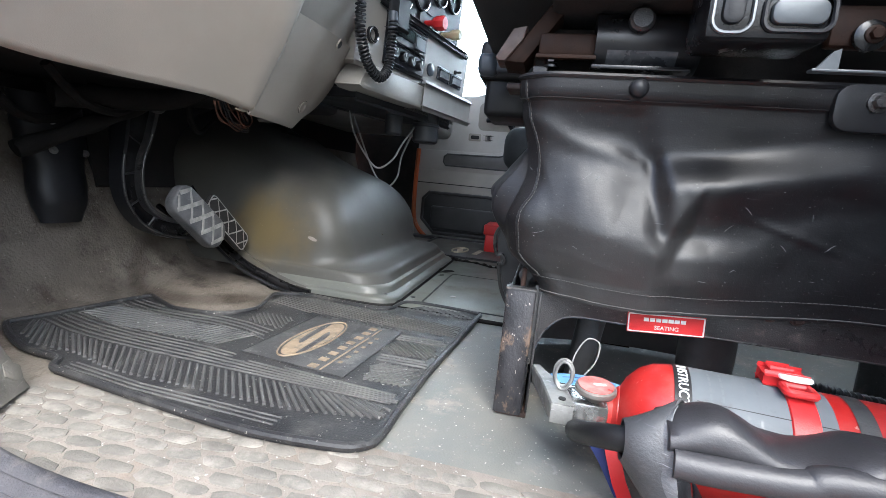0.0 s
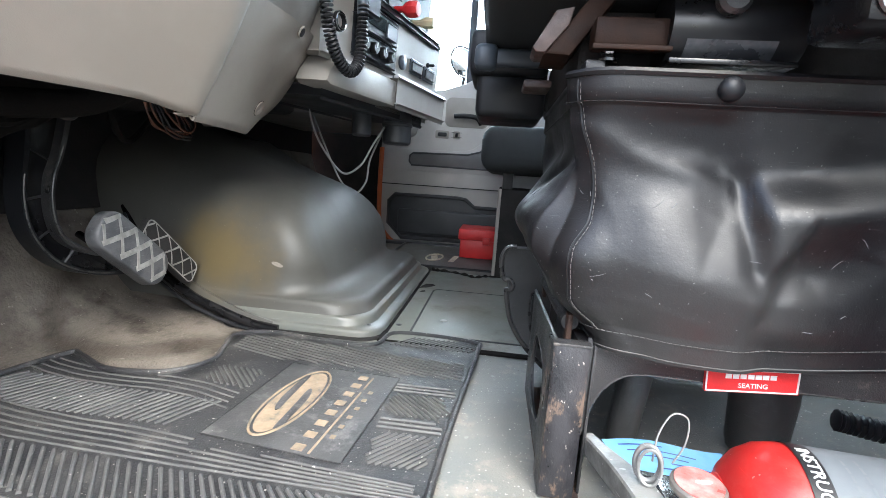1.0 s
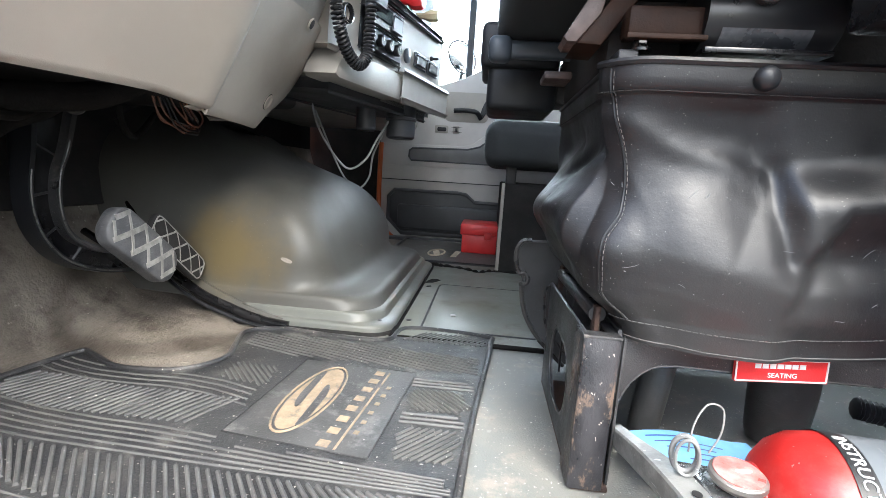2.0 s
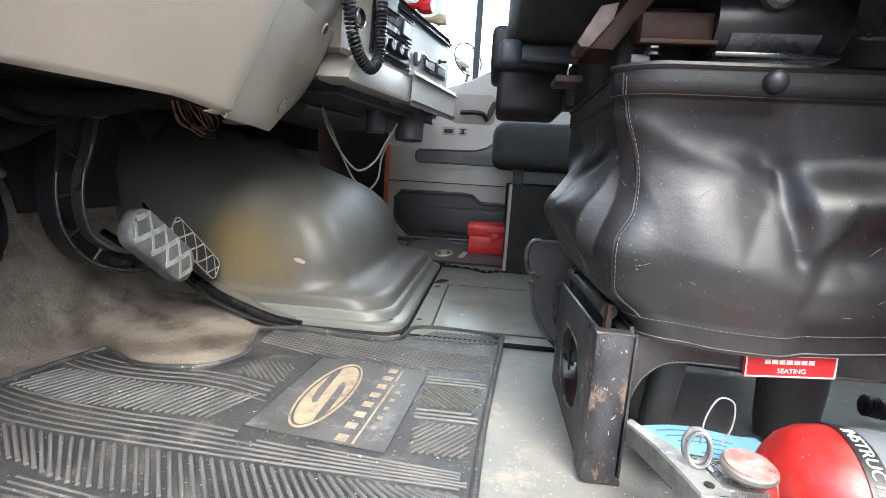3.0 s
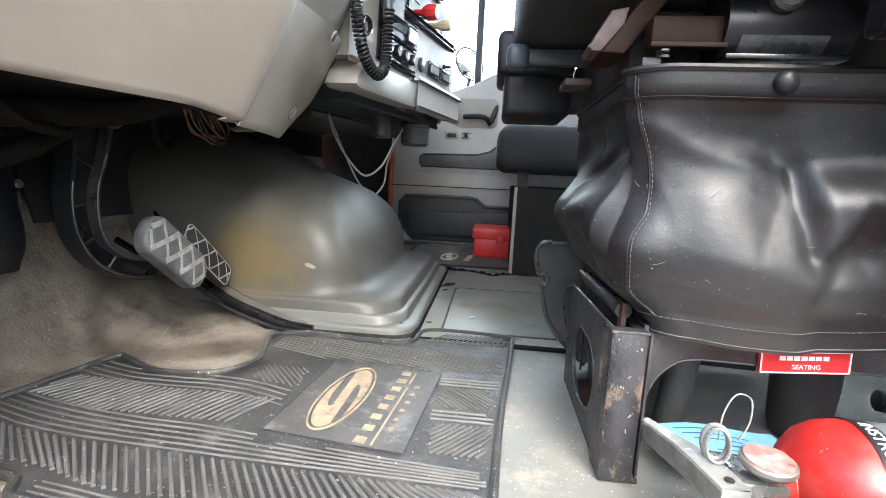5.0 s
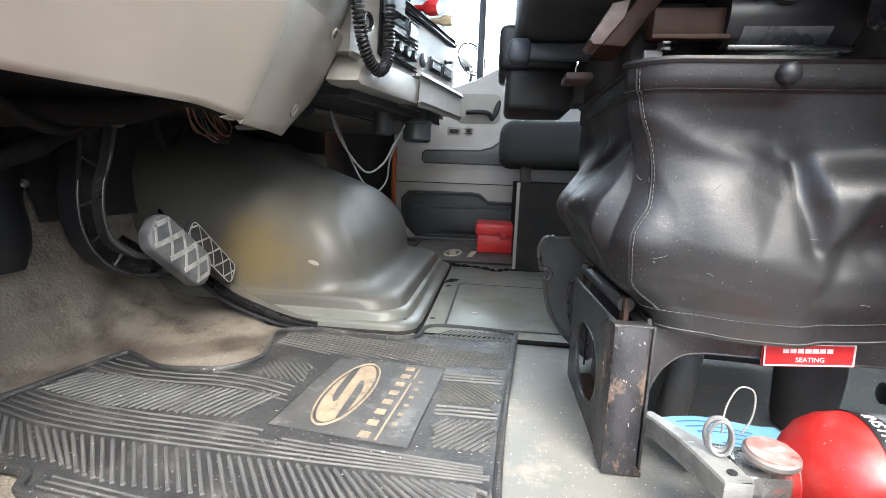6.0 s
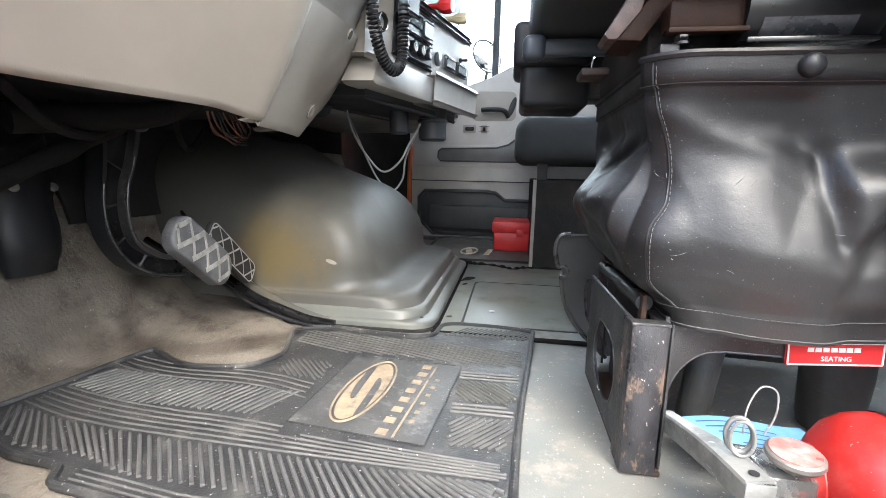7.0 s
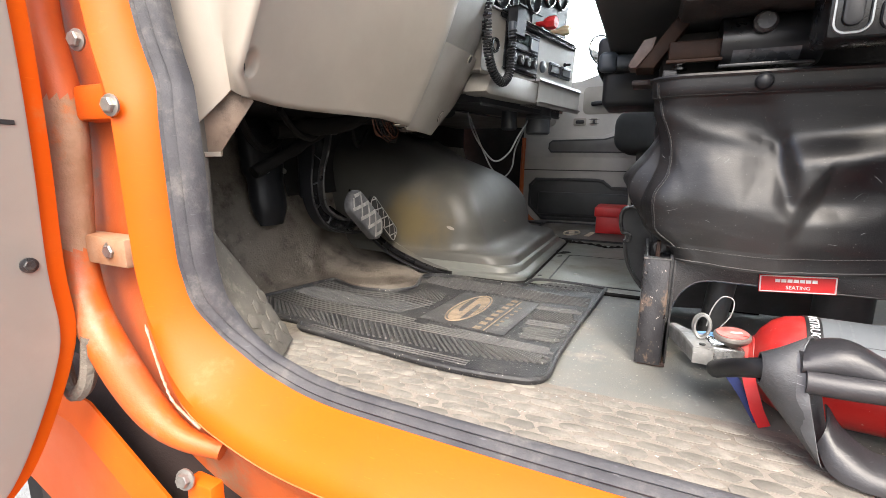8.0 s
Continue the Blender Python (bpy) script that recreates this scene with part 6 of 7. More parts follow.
tagged(part("scuff_marks", scuffs, PALE_SCUFF, skirt), "pale scuffs and nicks in the vinyl", kind="stuff")
part("top_piping", sweep([skirt_point(k / 120, 1.0)[0] for k in range(121)], 0.003, 6), VINYL, skirt)
p, nrm = skirt_point((la + 0.03 * math.pi / 2 + 0.076) / total, 0.955)
part("stud", lathe([(0.0094, -0.001), (0.0092, 0.0025), (0.0072, 0.0056), (0.0036, 0.0074), (0.0005, 0.0078)], Matrix.Translation(p) @ Vector((0, -1, 0)).to_track_quat("Z", "Y").to_matrix().to_4x4(), 22), BLACK_PLASTIC, seat, "domed black fixing stud")
strap = part("belt_anchor", prism(rounded(-0.030, -0.022, 0.08, 0.020, 0.014), 0.0, 0.006, frame_from((0.390, 0.588, 0.368), (1, 0, 0), (0, 0, 1)), 0.002), BLACK_PLASTIC, seat, "black belt anchor plate")
part("bolt", hex_bolt((0.392, 0.581, 0.372), (0, -1, 0), 0.006, 0.006), EDGE_STEEL, strap, "pinkish steel anchor bolt")

# frame above the skirt
part("bracket", box((0.088, 0.604, 0.388), (0.104, 0.640, 0.398), 0.002), BLACK_STEEL, seat, "worn dark steel bracket")
part("bolt", hex_bolt((0.106, 0.610, 0.398), (0, 0, 1), 0.006, 0.009), BLACK_GLOSS, seat)
part("slide_bar", box((0.092, 0.600, 0.408), (0.150, 0.625, 0.430), 0.003, 2), BROWN_STEEL, seat, "brown steel slide bar")
part("slide_lip", box((0.090, 0.592, 0.403), (0.150, 0.600, 0.407), 0.001), BROWN_STEEL, seat)
# Highlight low on the tube's front, painted as a paler patch.
TUBE_GLINT = material("grey_tube_glint", (0.030, 0.032, 0.036), (0.075, 0.078, 0.084), 0.32, metal=0.2, scale=34, fine=300, bump=0.04, dirt=(0.16, 0.16, 0.17), dirt_amount=0.16, dirt_scale=26, scratch=0.3)
TUBE_PAINT = material("smooth_black_tube_paint", (0.006, 0.006, 0.0068), (0.009, 0.009, 0.010), 0.36, scale=20, fine=500, bump=0.0, spec=0.4)
part("cross_tube", lathe([(0.030, 0.0), (0.030, 0.095), (0.028, 0.10)], frame_from((0.148, 0.622, 0.425), (0, 1, 0), (0, 0, 1)), 28), TUBE_PAINT, seat, "glossy black cross tube")
arc = [radians(203 + 34 * k / 8) for k in range(9)]
part("tube_glint", surface([[(0.160 + 0.066 * j / 6, 0.622 + 0.0306 * math.cos(a), 0.425 + 0.0306 * math.sin(a)) for a in arc] for j in range(7)]), TUBE_GLINT, seat, "pale patch painted as the highlight on the tube")
part("tube_lip", box((0.146, 0.586, 0.393), (0.238, 0.612, 0.397), 0.001), BLACK_GLOSS, seat)
part("tube_boss", lathe([(0.012, 0.0), (0.012, 0.006), (0.009, 0.009)], Matrix.Translation((0.188, 0.594, 0.440)) @ Vector((0, -1, 0.1)).to_track_quat("Z", "Y").to_matrix().to_4x4(), 20), BLACK_STEEL, seat, "round dark boss")
RAIL = frame_from((0, 0.62, 0), (1, 0, 0), (0, 0, 1))
part("front_rail", prism([(0.055, 0.405), (0.077, 0.404), (0.126, 0.472), (0.104, 0.472)], -0.05, 0.0, RAIL, 0.003), BROWN_STEEL, seat, "rusty brown slanted front bar")
# Worn end piece; the orange door's reflection is put into its pinkish colour.
part("rail_cap", prism([(0.045, 0.409), (0.048, 0.405), (0.056, 0.405), (0.074, 0.428), (0.077, 0.442), (0.062, 0.439)], -0.03, 0.004, RAIL, 0.002), PINK_STEEL, seat, "worn end of the bar, pinkish like the door's reflection")
part("rail_foot", box((0.046, 0.755, 0.404), (0.078, 0.80, 0.413), 0.003), PINK_STEEL, seat, "pinkish cut bracket")
part("side_cover", box((0.085, 0.64, 0.386), (0.56, 0.86, 0.45), 0.01, 2), BLACK_MATTE, seat, "black seat underside")
SILVER = material("silver_switch_paint", (0.075, 0.084, 0.092), (0.062, 0.070, 0.077), 0.4, metal=0.3, bump=0.05)
panel = part("switch_panel", box((0.222, 0.505, 0.398), (0.310, 0.560, 0.47), 0.006, 2), BLACK_GLOSS, seat, "glossy black seat switch panel")
MP = frame_from((0.266, 0.5045, 0.43), (1, 0, 0), (0, 0, 1))
part("switch_rim", sweep([MP @ Vector((x, y, 0.001)) for x, y in rounded(-0.040, -0.028, -0.012, 0.03, 0.010)], 0.0016, 6, closed=True), DULL_CHROME, panel, "bright switch surround")
part("switch", prism(rounded(-0.034, -0.022, -0.018, 0.024, 0.007), -0.001, 0.004, MP, 0.002), BLACK_PLASTIC, panel, "black rocker switch")
for z0 in (-0.024, 0.004):
    part("switch_rim", sweep([MP @ Vector((x, y, 0.001)) for x, y in rounded(-0.004, z0 - 0.002, 0.042, z0 + 0.024, 0.008)], 0.002, 6, closed=True), BLACK_PLASTIC, panel)
    part("switch", prism(rounded(0.0, z0 + 0.002, 0.038, z0 + 0.020, 0.007), 0.0, 0.004, MP, 0.002), SILVER, panel, "silver rocker switch")
part("latch_plate", prism([(0.0, 0.0), (0.010, 0.013), (0.015, 0.015), (0.015, 0.0)], 0.0, 0.003, frame_from((0.3065, 0.515, 0.380), (1, 0, 0), (0, 0, 1))), SILVER, seat, "bright steel corner plate")
part("latch_bar", box((0.304, 0.512, 0.378), (0.40, 0.520, 0.3805), 0.001), SILVER, seat, "thin steel bar")
part("hinge_boss", lathe([(0.0125, 0.0), (0.0125, 0.004), (0.009, 0.006)], Matrix.Translation((0.362, 0.560, 0.4195)) @ pose(0, 0, 0, 90), 20), BLACK_GLOSS, seat, "glossy black hinge boss")
part("bolt", hex_bolt((0.3625, 0.5535, 0.4195), (0, -1, 0), 0.0050, 0.005), BROWN_STEEL, seat, "pinkish steel hinge bolt")
part("hinge_arm", box((0.335, 0.562, 0.412), (0.42, 0.576, 0.446), 0.004, 2), BROWN_STEEL, seat, "brown steel hinge arm")
part("cushion", box((-0.012, 0.53, 0.488), (0.52, 1.055, 0.62), 0.035, 4), FABRIC, seat, "dark cloth seat cushion")
part("cushion_pan", box((0.10, 0.54, 0.455), (0.50, 1.04, 0.49), 0.008, 2), BLACK_MATTE, seat)
part("backrest", box((0.46, 0.56, 0.55), (0.60, 1.03, 1.15), 0.04, 4), FABRIC, seat, "dark cloth backrest")
part("lever_arm", box((-0.004, 0.892, 0.460), (0.105, 0.912, 0.484), 0.006, 3), LEVER, seat, "slate grey adjuster lever")
part("lever_knob", box((-0.022, 0.886, 0.454), (0.012, 0.918, 0.490), 0.010, 3), LEVER, seat, "slate grey lever grip")
part("air_spring", lathe([(0.028, 0.004), (0.031, 0.015), (0.034, 0.07), (0.033, 0.145)], Matrix.Translation((0.352, 0.735, 0)), 32), SHROUD, seat, "black rubber air spring")
part("damper", sweep([(0.187, 0.700, 0.008), (0.188, 0.700, 0.015), (0.204, 0.705, 0.150)], [0.012, 0.0165, 0.0185], 20), SHROUD, seat, "black damper tube")
hose_path = spline([(0.42, 0.72, 0.06), (0.50, 0.70, 0.055), (0.60, 0.70, 0.05)], 30)
part("air_hose", sweep(hose_path, [0.0105 + 0.0022 * (k % 2) for k in range(len(hose_path))], 10), BLACK_PLASTIC, seat, "black ribbed air hose")
solid("floor_wire", sweep(spline([(0.19, 0.70, 0.006), (0.26, 0.69, 0.010), (0.33, 0.66, 0.008), (0.40, 0.66, 0.006)], 8), 0.0018, 6), BLACK_PLASTIC, "thin black wire lying on the floor", "wire")

armbox = thing("seat_console", (0.03, 1.08, 0.40), "black textured plastic box beside the driver's seat", "console box")
part("body", box((-0.022, 1.00, 0.402), (0.095, 1.14, 0.505), 0.012, 3), BLACK_PLASTIC, armbox)
part("lid", box((-0.036, 0.985, 0.468), (0.095, 1.15, 0.540), 0.012, 3), BLACK_PLASTIC, armbox, "black overhanging lid")
part("mount", box((0.08, 1.03, 0.42), (0.16, 1.10, 0.47), 0.005), BLACK_STEEL, armbox)

shroud = thing("seat_shroud", (0.2, 0.89, 0), "black plastic shroud with a rolled lip beside the seat base", "shroud")
lip = [(p.x, p.z) for p in spline([(0.064, 0, 0.200), (0.050, 0, 0.197), (0.043, 0, 0.181), (0.045, 0, 0.160), (0.052, 0, 0.140), (0.056, 0, 0.117), (0.063, 0, 0.088), (0.077, 0, 0.062), (0.099, 0, 0.036), (0.130, 0, 0.008)], 6)]
rows = [[(x + 0.003 + (0.40 - x) * k / 10, 0.885 + 0.020 * math.sin(math.pi * k / 10) + 0.03 * k / 10, z) for k in range(11)] for x, z in lip]
part("panel", surface(rows, thick=0.004), SHROUD, shroud)
for run in ([(0.064, 0.200), (0.050, 0.197), (0.043, 0.181), (0.045, 0.160), (0.050, 0.149), (0.057, 0.150), (0.063, 0.143), (0.062, 0.135), (0.056, 0.132)], [(0.054, 0.136), (0.056, 0.117), (0.063, 0.088), (0.077, 0.062), (0.099, 0.036), (0.130, 0.008)]):
    part("lip", sweep(spline([(x, 0.878, z) for x, z in run], 6), 0.0034, 8), EDGE_STEEL, shroud, "rolled black edge with a small hook")
part("raised_line", sweep(spline([(0.16, 0.878, 0.135), (0.105, 0.878, 0.135), (0.092, 0.878, 0.122), (0.098, 0.878, 0.07), (0.13, 0.878, 0.03)], 6), 0.002, 6), EDGE_STEEL, shroud)

# ---- passenger seat and toolbox ----
pseat = thing("passenger_seat", (0.25, 1.78, 0), "dark grey cloth passenger seat on a black box base", "seat")
part("base_box", box((0.040, 1.535, 0.0), (0.50, 2.0, 0.272), 0.006, 2), BLACK_MATTE, pseat, "black box base")
part("edge_trim", box((0.034, 1.532, 0.0), (0.044, 1.542, 0.272), 0.002), STACK, pseat, "thin pale edge strip")
part("support", box((0.045, 1.56, 0.27), (0.075, 1.60, 0.33), 0.004), BLACK_STEEL, pseat)
part("support", box((0.44, 1.56, 0.27), (0.48, 1.60, 0.33), 0.004), BLACK_STEEL, pseat)
part("cushion", box((-0.025, 1.49, 0.318), (0.52, 2.0, 0.452), 0.045, 5), FABRIC, pseat, "dark grey cloth cushion")
part("backrest", box((0.46, 1.50, 0.43), (0.60, 2.0, 1.10), 0.04, 4), FABRIC, pseat, "dark grey cloth backrest")

toolbox = thing("toolbox", (-0.020, 1.86, 0.012), "small red plastic toolbox with a lid and latch", "toolbox")
part("body", box((-0.084, 1.785, 0.013), (0.047, 1.935, 0.081), 0.005, 2), RED_PLASTIC, toolbox)
part("lid", box((-0.091, 1.777, 0.078), (0.053, 1.943, 0.118), 0.006, 2), RED_PLASTIC, toolbox, "red overhanging lid")
part("latch", box((-0.004, 1.770, 0.066), (0.020, 1.779, 0.092), 0.003, 2), RED_PLASTIC, toolbox, "red latch")

# ---- fire extinguisher ----
ext = thing("fire_extinguisher", (0.40, 0.51, 0), "red fire extinguisher with a grey label lying by the seat", "fire extinguisher")
EA = Vector((1, -0.16, 0.03)).normalized()
EM = frame_from((0.214, 0.540, 0.061), EA.cross(Vector((0, 0, 1))), Vector((0, 0, 1)).cross(EA).cross(EA) * -1)
EM = Matrix.Translation((0.212, 0.541, 0.060)) @ EA.to_track_quat("Z", "Y").to_matrix().to_4x4()
R = 0.056
part("cylinder", lathe([(0.016, -0.004), (0.024, 0.0), (0.036, 0.006), (0.047, 0.016), (0.0535, 0.028), (R, 0.042), (R, 0.375), (0.050, 0.392), (0.03, 0.40), (0.005, 0.402)], EM, 40), RED, ext, "", 50)
top_dir = EM.to_3x3().inverted() @ Vector((0, -0.45, 0.9))
TOP = math.atan2(top_dir.y, top_dir.x)


def wrap(a0, a1, z0, z1, lift, n=24):
    """A thin sheet round part of the cylinder."""
    return surface([[EM @ Vector(((R + lift) * math.cos(a0 + (a1 - a0) * k / n), (R + lift) * math.sin(a0 + (a1 - a0) * k / n), z)) for k in range(n + 1)] for z in (z0, z1)])


part("label", wrap(TOP - 1.7, TOP + 0.75, 0.056, 0.157, 0.0006), LABEL_GREY, ext, "silver-grey instruction label")
part("label_line", wrap(TOP + 0.22, TOP + 0.235, 0.060, 0.157, 0.0009, 2), BLACK_INK, ext, "thin dark label line")
part("black_band", wrap(TOP - 1.7, TOP + 0.75, 0.043, 0.0565, 0.0009), BLACK_INK, ext, "black label band with pale letters")
part("black_band", lathe([(R + 0.0009, 0.170), (R + 0.0009, 0.183)], EM, 48, None, False), SHROUD, ext, "dull black label band")


def round_body(ang0, zc, rad):
    """Bends flat lettering round the cylinder: x runs round it, y along it."""
    return lambda c: Vector((rad * math.cos(ang0 + c.x / rad), rad * math.sin(ang0 + c.x / rad), zc + c.y)) + Vector((math.cos(ang0 + c.x / rad), math.sin(ang0 + c.x / rad), 0)) * c.z


TEXT_TURN = 0.12
LABEL_PRINT = material("faded_label_print", (0.125, 0.137, 0.147), None, 0.5, bump=0.0)
lettering("lettering", "INSTRUCTIONS", EM, 0.0115, WHITE, ext, 0.0004, round_body(TOP + TEXT_TURN, 0.0497, R + 0.0012))
for row, (z0, w) in enumerate(((0.070, 0.050), (0.079, 0.056), (0.096, 0.045), (0.105, 0.052))):
    bm = bmesh.new()
    for k in range(7):
        a0 = TOP + (k - 3.5) * w / R / 7
        a1 = a0 + w / R / 7 * 0.75
        surface([[EM @ Vector(((R + 0.0009) * math.cos(a), (R + 0.0009) * math.sin(a), z)) for a in (a0, (a0 + a1) / 2, a1)] for z in (z0, z0 + 0.0018)], bm)
    part("small_print", bm, LABEL_PRINT, ext, "small dark unreadable print")
part("strap", lathe([(R + 0.0005, 0.126), (R + 0.0022, 0.127), (R + 0.0022, 0.145), (R + 0.0005, 0.146)], EM, 48, None, False), RED_PLASTIC, ext, "red plastic retaining strap")
ca, sa = math.cos(TOP - 0.45), math.sin(TOP - 0.45)
CM = EM @ Matrix(((ca, -sa, 0, 0), (sa, ca, 0, 0), (0, 0, 1, 0), (0, 0, 0, 1)))
CM = CM @ Matrix.Translation((R, 0, 0.134)) @ Matrix.Scale(0.70, 4) @ Matrix.Translation((-R, 0, -0.159))
CR = CM @ Matrix(((0, 0, 1, 0), (1, 0, 0, 0), (0, 1, 0, 0), (0, 0, 0, 1)))
buckle = part("buckle", box((R + 0.002, -0.034, 0.136), (R + 0.014, -0.004, 0.172), 0.004, 2, None, CM), RED_PLASTIC, ext, "red strap clip")
part("buckle_hook", box((R + 0.012, -0.030, 0.142), (R + 0.019, -0.012, 0.158), 0.003, 2, None, CM), RED_PLASTIC, buckle)
part("buckle_plate", prism(ellipse(-0.002, 0.162, 0.011, 0.018, 22), R + 0.0138, R + 0.018, CR, 0.0015), WHITE, buckle, "white oval buckle plate")
part("buckle_frame", sweep([CR @ Vector((x, y, R + 0.0075)) for x, y in rounded(0.006, 0.146, 0.030, 0.174, 0.004)], 0.0034, 8, closed=True), RED_PLASTIC, buckle, "red buckle loop")
part("buckle_gap", prism(rounded(0.009, 0.150, 0.027, 0.170, 0.003), R + 0.003, R + 0.0045, CR), material("teal_strap_slot", (0.05, 0.16, 0.18), (0.08, 0.2, 0.2), 0.5), buckle, "teal slot in the buckle")
part("neck", lathe([(0.022, -0.016), (0.025, -0.010), (0.022, -0.004), (0.026, 0.0), (0.026, 0.003)], EM, 26), RED, ext, "red plastic neck collar")
valve_bm = lathe([(0.012, -0.060), (0.017, -0.058), (0.017, -0.030), (0.014, -0.028), (0.014, -0.024), (0.018, -0.022), (0.018, -0.010)], EM, 22)
valve = part("valve", valve_bm, PLATED, ext, "bright plated valve body")
part("valve_block", box((0.166, 0.511, 0.044), (0.200, 0.548, 0.0768), 0.003, 2), PLATED, valve, "grey valve block")
gm = Matrix.Translation((0.187, 0.522, 0.086)) @ Vector((-0.04, -0.08, 1)).to_track_quat("Z", "Y").to_matrix().to_4x4()
dial = part("gauge", lathe([(0.006, -0.010), (0.009, -0.006), (0.0170, -0.0012), (0.0190, 0.002), (0.0186, 0.0052), (0.017, 0.0062)], gm, 30), STEEL, ext, "round pressure gauge")
part("gauge_face", lathe([(0.0162, 0.0060), (0.0162, 0.0072)], gm, 30), material("faded_red_gauge_face", (0.42, 0.09, 0.08), (0.50, 0.24, 0.22), 0.35, scale=60, bump=0.05), dial, "faded red and white dial face")
part("gauge_mark", prism(ellipse(0.003, 0.002, 0.006, 0.0018, 14, 30), 0.0072, 0.0077, gm), WHITE, dial)
rm = frame_from((0.158, 0.541, 0.0905), (0.85, -0.35, 0.0), (0.1, 0.1, 1))
part("pull_ring", sweep([rm @ Vector((x, y, 0)) for x, y in ellipse(0, 0, 0.0090, 0.0135, 28)], 0.0022, 8, closed=True), GALV, ext, "pale steel safety pin ring")
part("pull_ring", sweep([rm @ Vector((x + 0.002, y - 0.001, 0.005)) for x, y in ellipse(0, 0, 0.008, 0.0135, 28)], 0.0013, 8, closed=True), GALV, ext, "pale steel safety pin ring")
part("tag_wire", sweep(spline([(0.164, 0.548, 0.088), (0.168, 0.554, 0.108), (0.178, 0.558, 0.124), (0.190, 0.558, 0.121), (0.188, 0.552, 0.104), (0.178, 0.546, 0.090)], 8), 0.0008, 6), GALV, ext, "thin wire tag loop")
rows = []
for k in range(9):
    s = k / 8
    edge = Vector((0.127, 0.621, 0.062)).lerp(Vector((0.147, 0.505, 0.075)), s) + Vector((0, 0, 0.004 * math.sin(math.pi * s)))
    wide = 0.010 + 0.012 * smooth(0.2, 0.8, s)
    rows.append([edge + Vector((0.002, 0.0, -0.019 - 0.003 * math.sin(math.pi * s))), edge + Vector((0, 0, -0.002)), edge + Vector((0.0012, 0.0003, 0)), edge + Vector((wide, 0.002, 0.001)), edge + Vector((wide + 0.001, 0.002, -0.004))])
handle = part("carry_handle", surface(rows, thick=0.0016), GALV, ext, "folded pale galvanised carrying handle", 30)
part("end_tab", box((0.1475, 0.5035, 0.056), (0.168, 0.5055, 0.0745), 0.0008), GALV, handle, "folded end of the handle")
part("handle_hole", lathe([(0.0036, 0.0), (0.0036, 0.0008)], Matrix.Translation((0.1575, 0.514, 0.0762)), 14), BLACK_INK, handle, "dark round hole")
hose = part("hose", sweep(spline([(0.176, 0.516, 0.050), (0.172, 0.498, 0.056), (0.178, 0.472, 0.070), (0.196, 0.442, 0.087), (0.225, 0.432, 0.094), (0.26, 0.428, 0.096), (0.60, 0.40, 0.10)], 8), 0.0098, 14), BLACK_PLASTIC, ext, "thick black discharge hose")
part("lower_strap", sweep([(0.200, 0.500, 0.062), (0.204, 0.487, 0.045), (0.212, 0.487, 0.022), (0.221, 0.488, 0.004)], 0.004, 8, profile=[(0.0015, -0.006), (0.0015, 0.006), (-0.0015, 0.006), (-0.0015, -0.006)], up=(0, -1, 0)), RED_PLASTIC, ext, "red strap end")
tag2 = thing("inspection_tag", (0.22, 0.62, 0.04), "light blue printed paper inspection tag behind the valve", "tag")


def tag_point(u, v, lift=0.0):
    """u runs along the tag, v from its far edge to its near edge."""
    return Vector((0.152 + 0.118 * u + 0.012 * v, 0.642 + 0.008 * u - 0.046 * v, 0.046 + 0.004 * math.sin(5 * u) - 0.006 * v + lift))


part("sheet", surface([[tag_point(k / 8, j / 4) for k in range(9)] for j in range(5)], thick=0.0006), BLUE_TAG, tag2)
part("tag_backing", surface([[tag_point(k / 8, 0.98 + 0.05 * j, -0.004 * j) for k in range(9)] for j in range(2)], thick=0.0008), BLACK_PLASTIC, tag2, "black edge of the tag")
for row, (u0, u1) in enumerate(((0.10, 0.46), (0.14, 0.70), (0.20, 0.60), (0.42, 0.86), (0.30, 0.74))):
    v = 0.16 + 0.16 * row
    part("print_bar", surface([[tag_point(u0 + (u1 - u0) * k / 4, v + 0.035 * j, 0.0010) for k in range(5)] for j in range(2)]), DARK_BLUE, tag2, "dark unreadable print")
solid("blue_seal_tag", surface([[(0.180 + 0.032 * v / 4 + 0.010 * u / 3, 0.502 - 0.002 * v, 0.050 - 0.046 * v / 4 + 0.006 * u / 3 + 0.002 * math.sin(u + v)) for u in range(4)] for v in range(5)], thick=0.0008), DARK_BLUE, "dark blue plastic tag hanging from the valve", "tag")

# loose black vinyl sleeve wound round the hose, with a worn funnel end that falls to the sill
sleeve = thing("vinyl_sleeve", (0.36, 0.42, 0.0), "loose black vinyl sleeve draped over the extinguisher hose", "sleeve")


def sleeve_top(x):
    return 0.106 + 0.022 * bell(x - 0.254, 0.034) + 0.020 * smooth(0.308, 0.345, x) - 0.006 * smooth(0.36, 0.55, x)


rows = []
for i in range(61):
    x = 0.222 + 0.38 * i / 60
    top, low = sleeve_top(x), 0.094 + 0.012 * smooth(0.23, 0.36, x)
    zc, rz = (top + low) / 2, max(0.007, (top - low) / 2)
    yc = 0.437 - 0.06 * (x - 0.222)
    row = []
    for k in range(36):
        a = 2 * math.pi * k / 36
        wob = 1 + 0.05 * math.sin(2 * a + 20 * x) + 0.05 * noise.noise((x * 22, a * 1.5, 2))
        row.append((x, yc + 0.026 * math.cos(a) * wob, zc + rz * math.sin(a) * wob))
    rows.append(row)
part("roll", surface(rows, close_u=True, caps=True), SLEEVE, sleeve, "rolled black vinyl", 70)
part("lower_roll", sweep(spline([(0.226, 0.414, 0.093), (0.25, 0.411, 0.094), (0.30, 0.409, 0.098), (0.345, 0.407, 0.106), (0.60, 0.39, 0.112)], 8), 0.0105, 14), SLEEVE, sleeve, "second black vinyl fold")
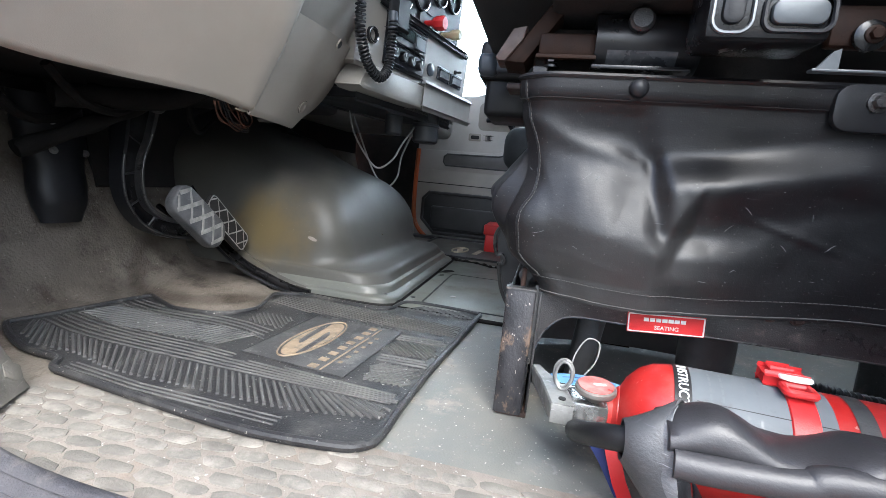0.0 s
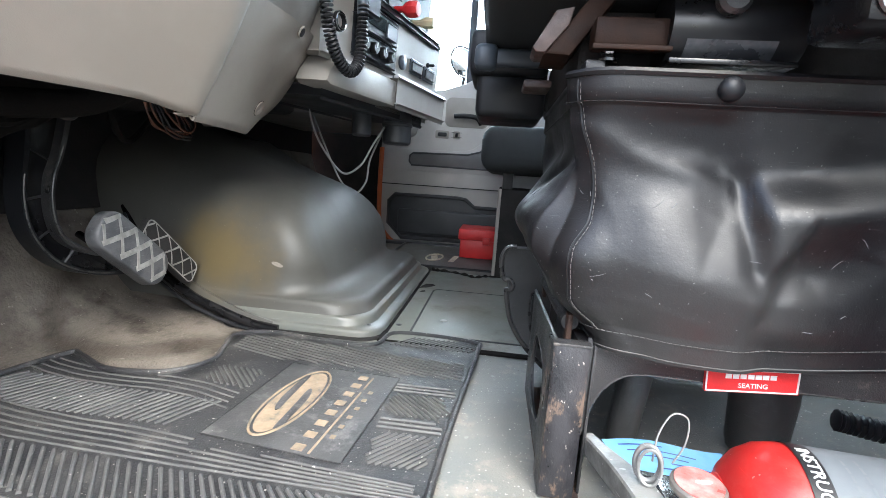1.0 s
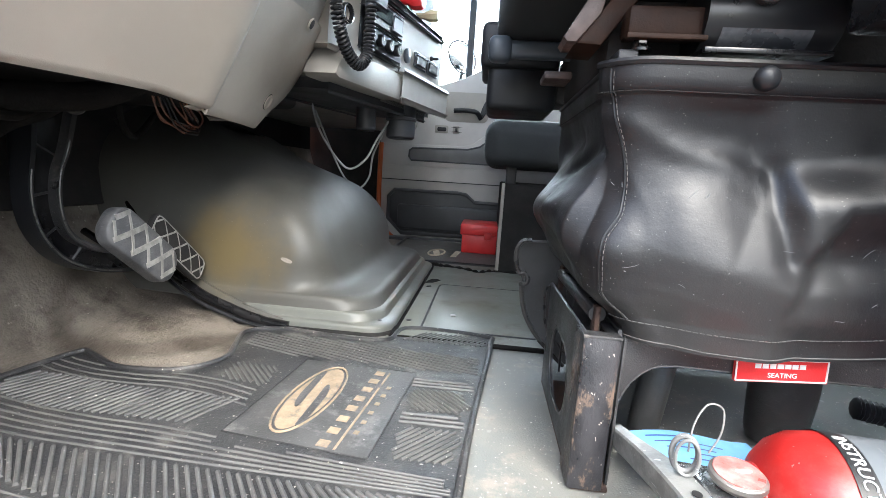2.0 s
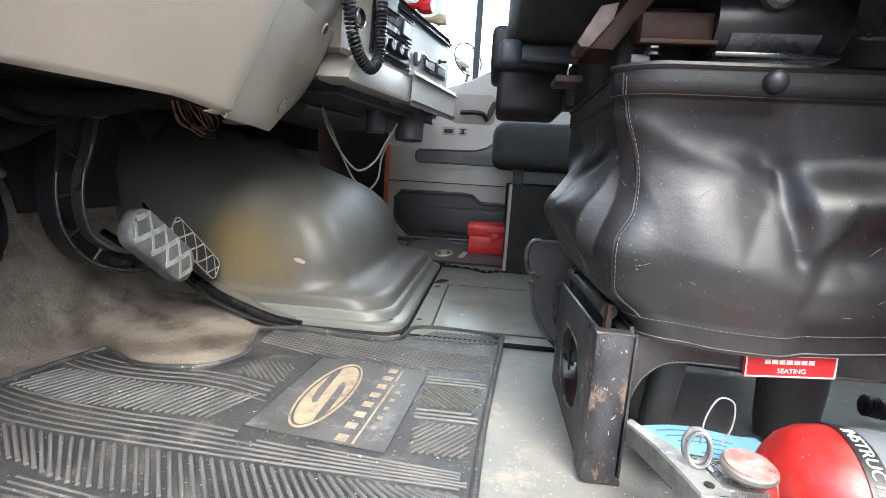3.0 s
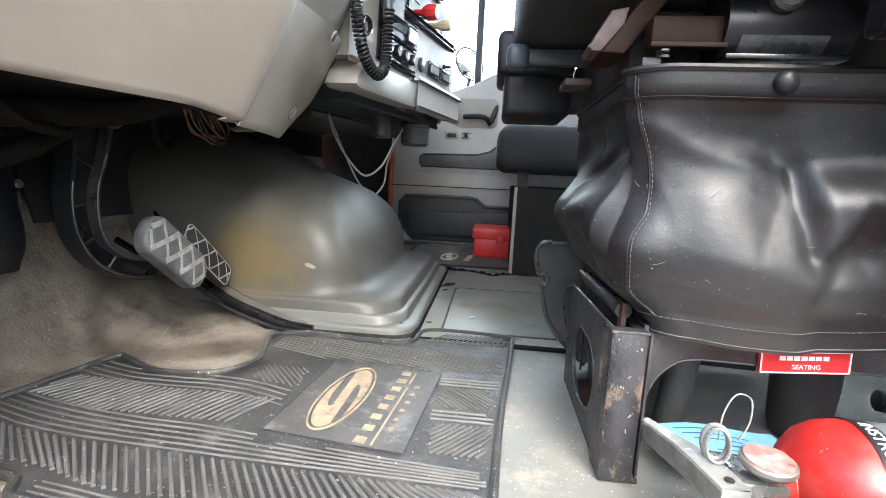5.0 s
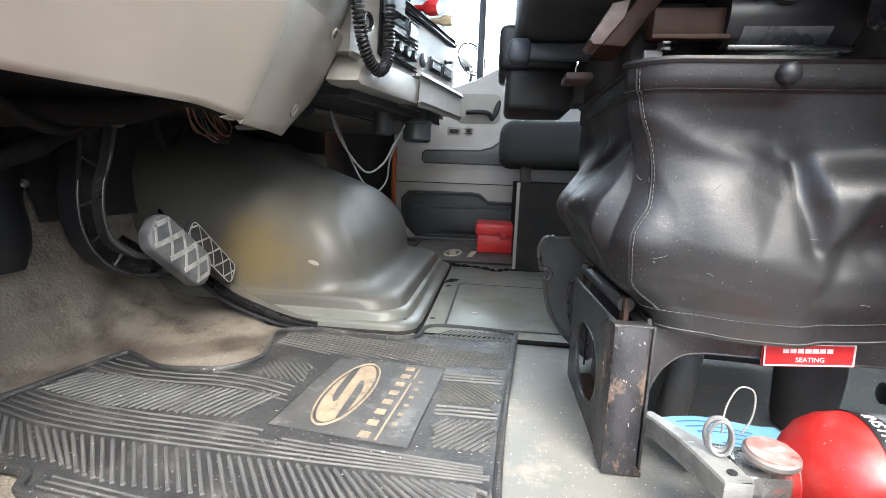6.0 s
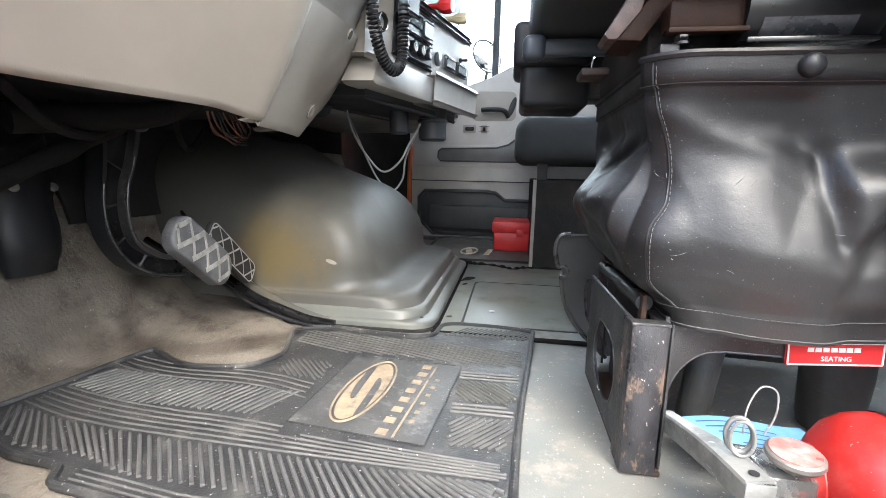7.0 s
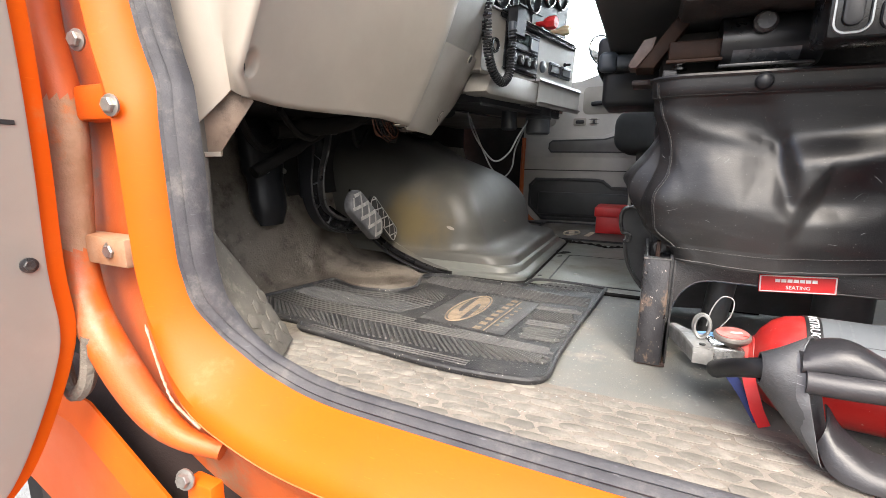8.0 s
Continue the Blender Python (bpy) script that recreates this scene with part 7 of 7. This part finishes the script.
neck_c = Vector((0.198, 0.440, 0.088))
RIM = spline([(0.238, 0.452, 0.122), (0.226, 0.430, 0.114), (0.229, 0.414, 0.085), (0.236, 0.412, 0.055), (0.250, 0.420, 0.012), (0.264, 0.440, 0.012), (0.258, 0.462, 0.05), (0.250, 0.466, 0.10)], 5, closed=True)
rows = []
for j in range(11):
    v = j / 10
    row = []
    for k, q in enumerate(RIM):
        a = math.atan2(q.z - 0.088, -(q.y - 0.440))
        ring = neck_c + Vector((0.0, -0.0135 * math.cos(a), 0.0135 * math.sin(a)))
        p = ring.lerp(q, v ** 1.25)
        row.append(p + Vector((0.0, -1.0, 0.2)) * (0.004 * math.sin(math.pi * v) + 0.0025 * noise.noise((p.x * 45, p.z * 45, 1)) * v))
    rows.append(row)
part("funnel", surface(rows, close_u=True, thick=-0.002), WORN_VINYL, sleeve, "flared black vinyl funnel end", 70)
stripe = [[RIM[k].lerp(neck_c, s) + Vector((-0.0008, -0.0042 - 0.003 * math.sin(math.pi * s), 0.001)) for s in (0.0, 0.12, 0.24, 0.34)] for k in range(2, 22)]
part("worn_stripe", surface(stripe, thick=0.0008), PALE_SCUFF, sleeve, "worn grey stripe along the funnel edge", 70)
line = spline([(0.246, 0.424, 0.030), (0.254, 0.412, 0.012), (0.270, 0.404, 0.008), (0.300, 0.400, 0.007), (0.38, 0.394, 0.007), (0.60, 0.375, 0.008)], 6)
rows = []
for i, q in enumerate(line):
    u = i / (len(line) - 1)
    w = Vector((0.010, 0.030, 0.026 + 0.006 * math.sin(9 * u)))
    rows.append([q + w * (k / 8) + Vector((0, -0.010, 0.002)) * math.sin(math.pi * k / 8) for k in range(9)])
part("flap", surface(rows, thick=0.002), SLEEVE, sleeve, "black vinyl flap hanging to the sill", 70)

# ---- tread pads of the sill, laid last ----
pad_meshes = []
for k in range(14):
    w, h = random.uniform(0.0158, 0.0178), random.uniform(0.0064, 0.0076)
    outline = [(w * c + random.uniform(-0.0022, 0.0018), h * d + random.uniform(-0.0012, 0.0010)) for c, d in
               ((-1, 0.25), (-0.86, -0.70), (-0.55, -1), (0.45, -0.92), (0.84, -0.62), (1.02, 0.0), (0.80, 0.80), (0.50, 1), (-0.40, 0.95), (-0.82, 0.75))]
    pad_meshes.append(to_mesh("tread_pad", prism(outline, 0.0, random.uniform(0.0010, 0.0016), None, 0.0009), TREAD_PAD))
for r in range(8):
    for k in range(31):
        x = -0.395 + 0.0375 * k + (0.0187 if r % 2 else 0)
        y = 0.346 + 0.0172 * r
        if x > 0.72 or (x < -0.31 and y < 0.36):
            continue
        ob = new("tread_pad", random.choice(pad_meshes))
        ob.parent = sill
        ob.matrix_parent_inverse = Matrix.Translation(-BASES[sill.name])
        ob.matrix_basis = pose(x + random.uniform(-0.0015, 0.0015), y, 0.0026, 0, 0, random.uniform(-5, 5))
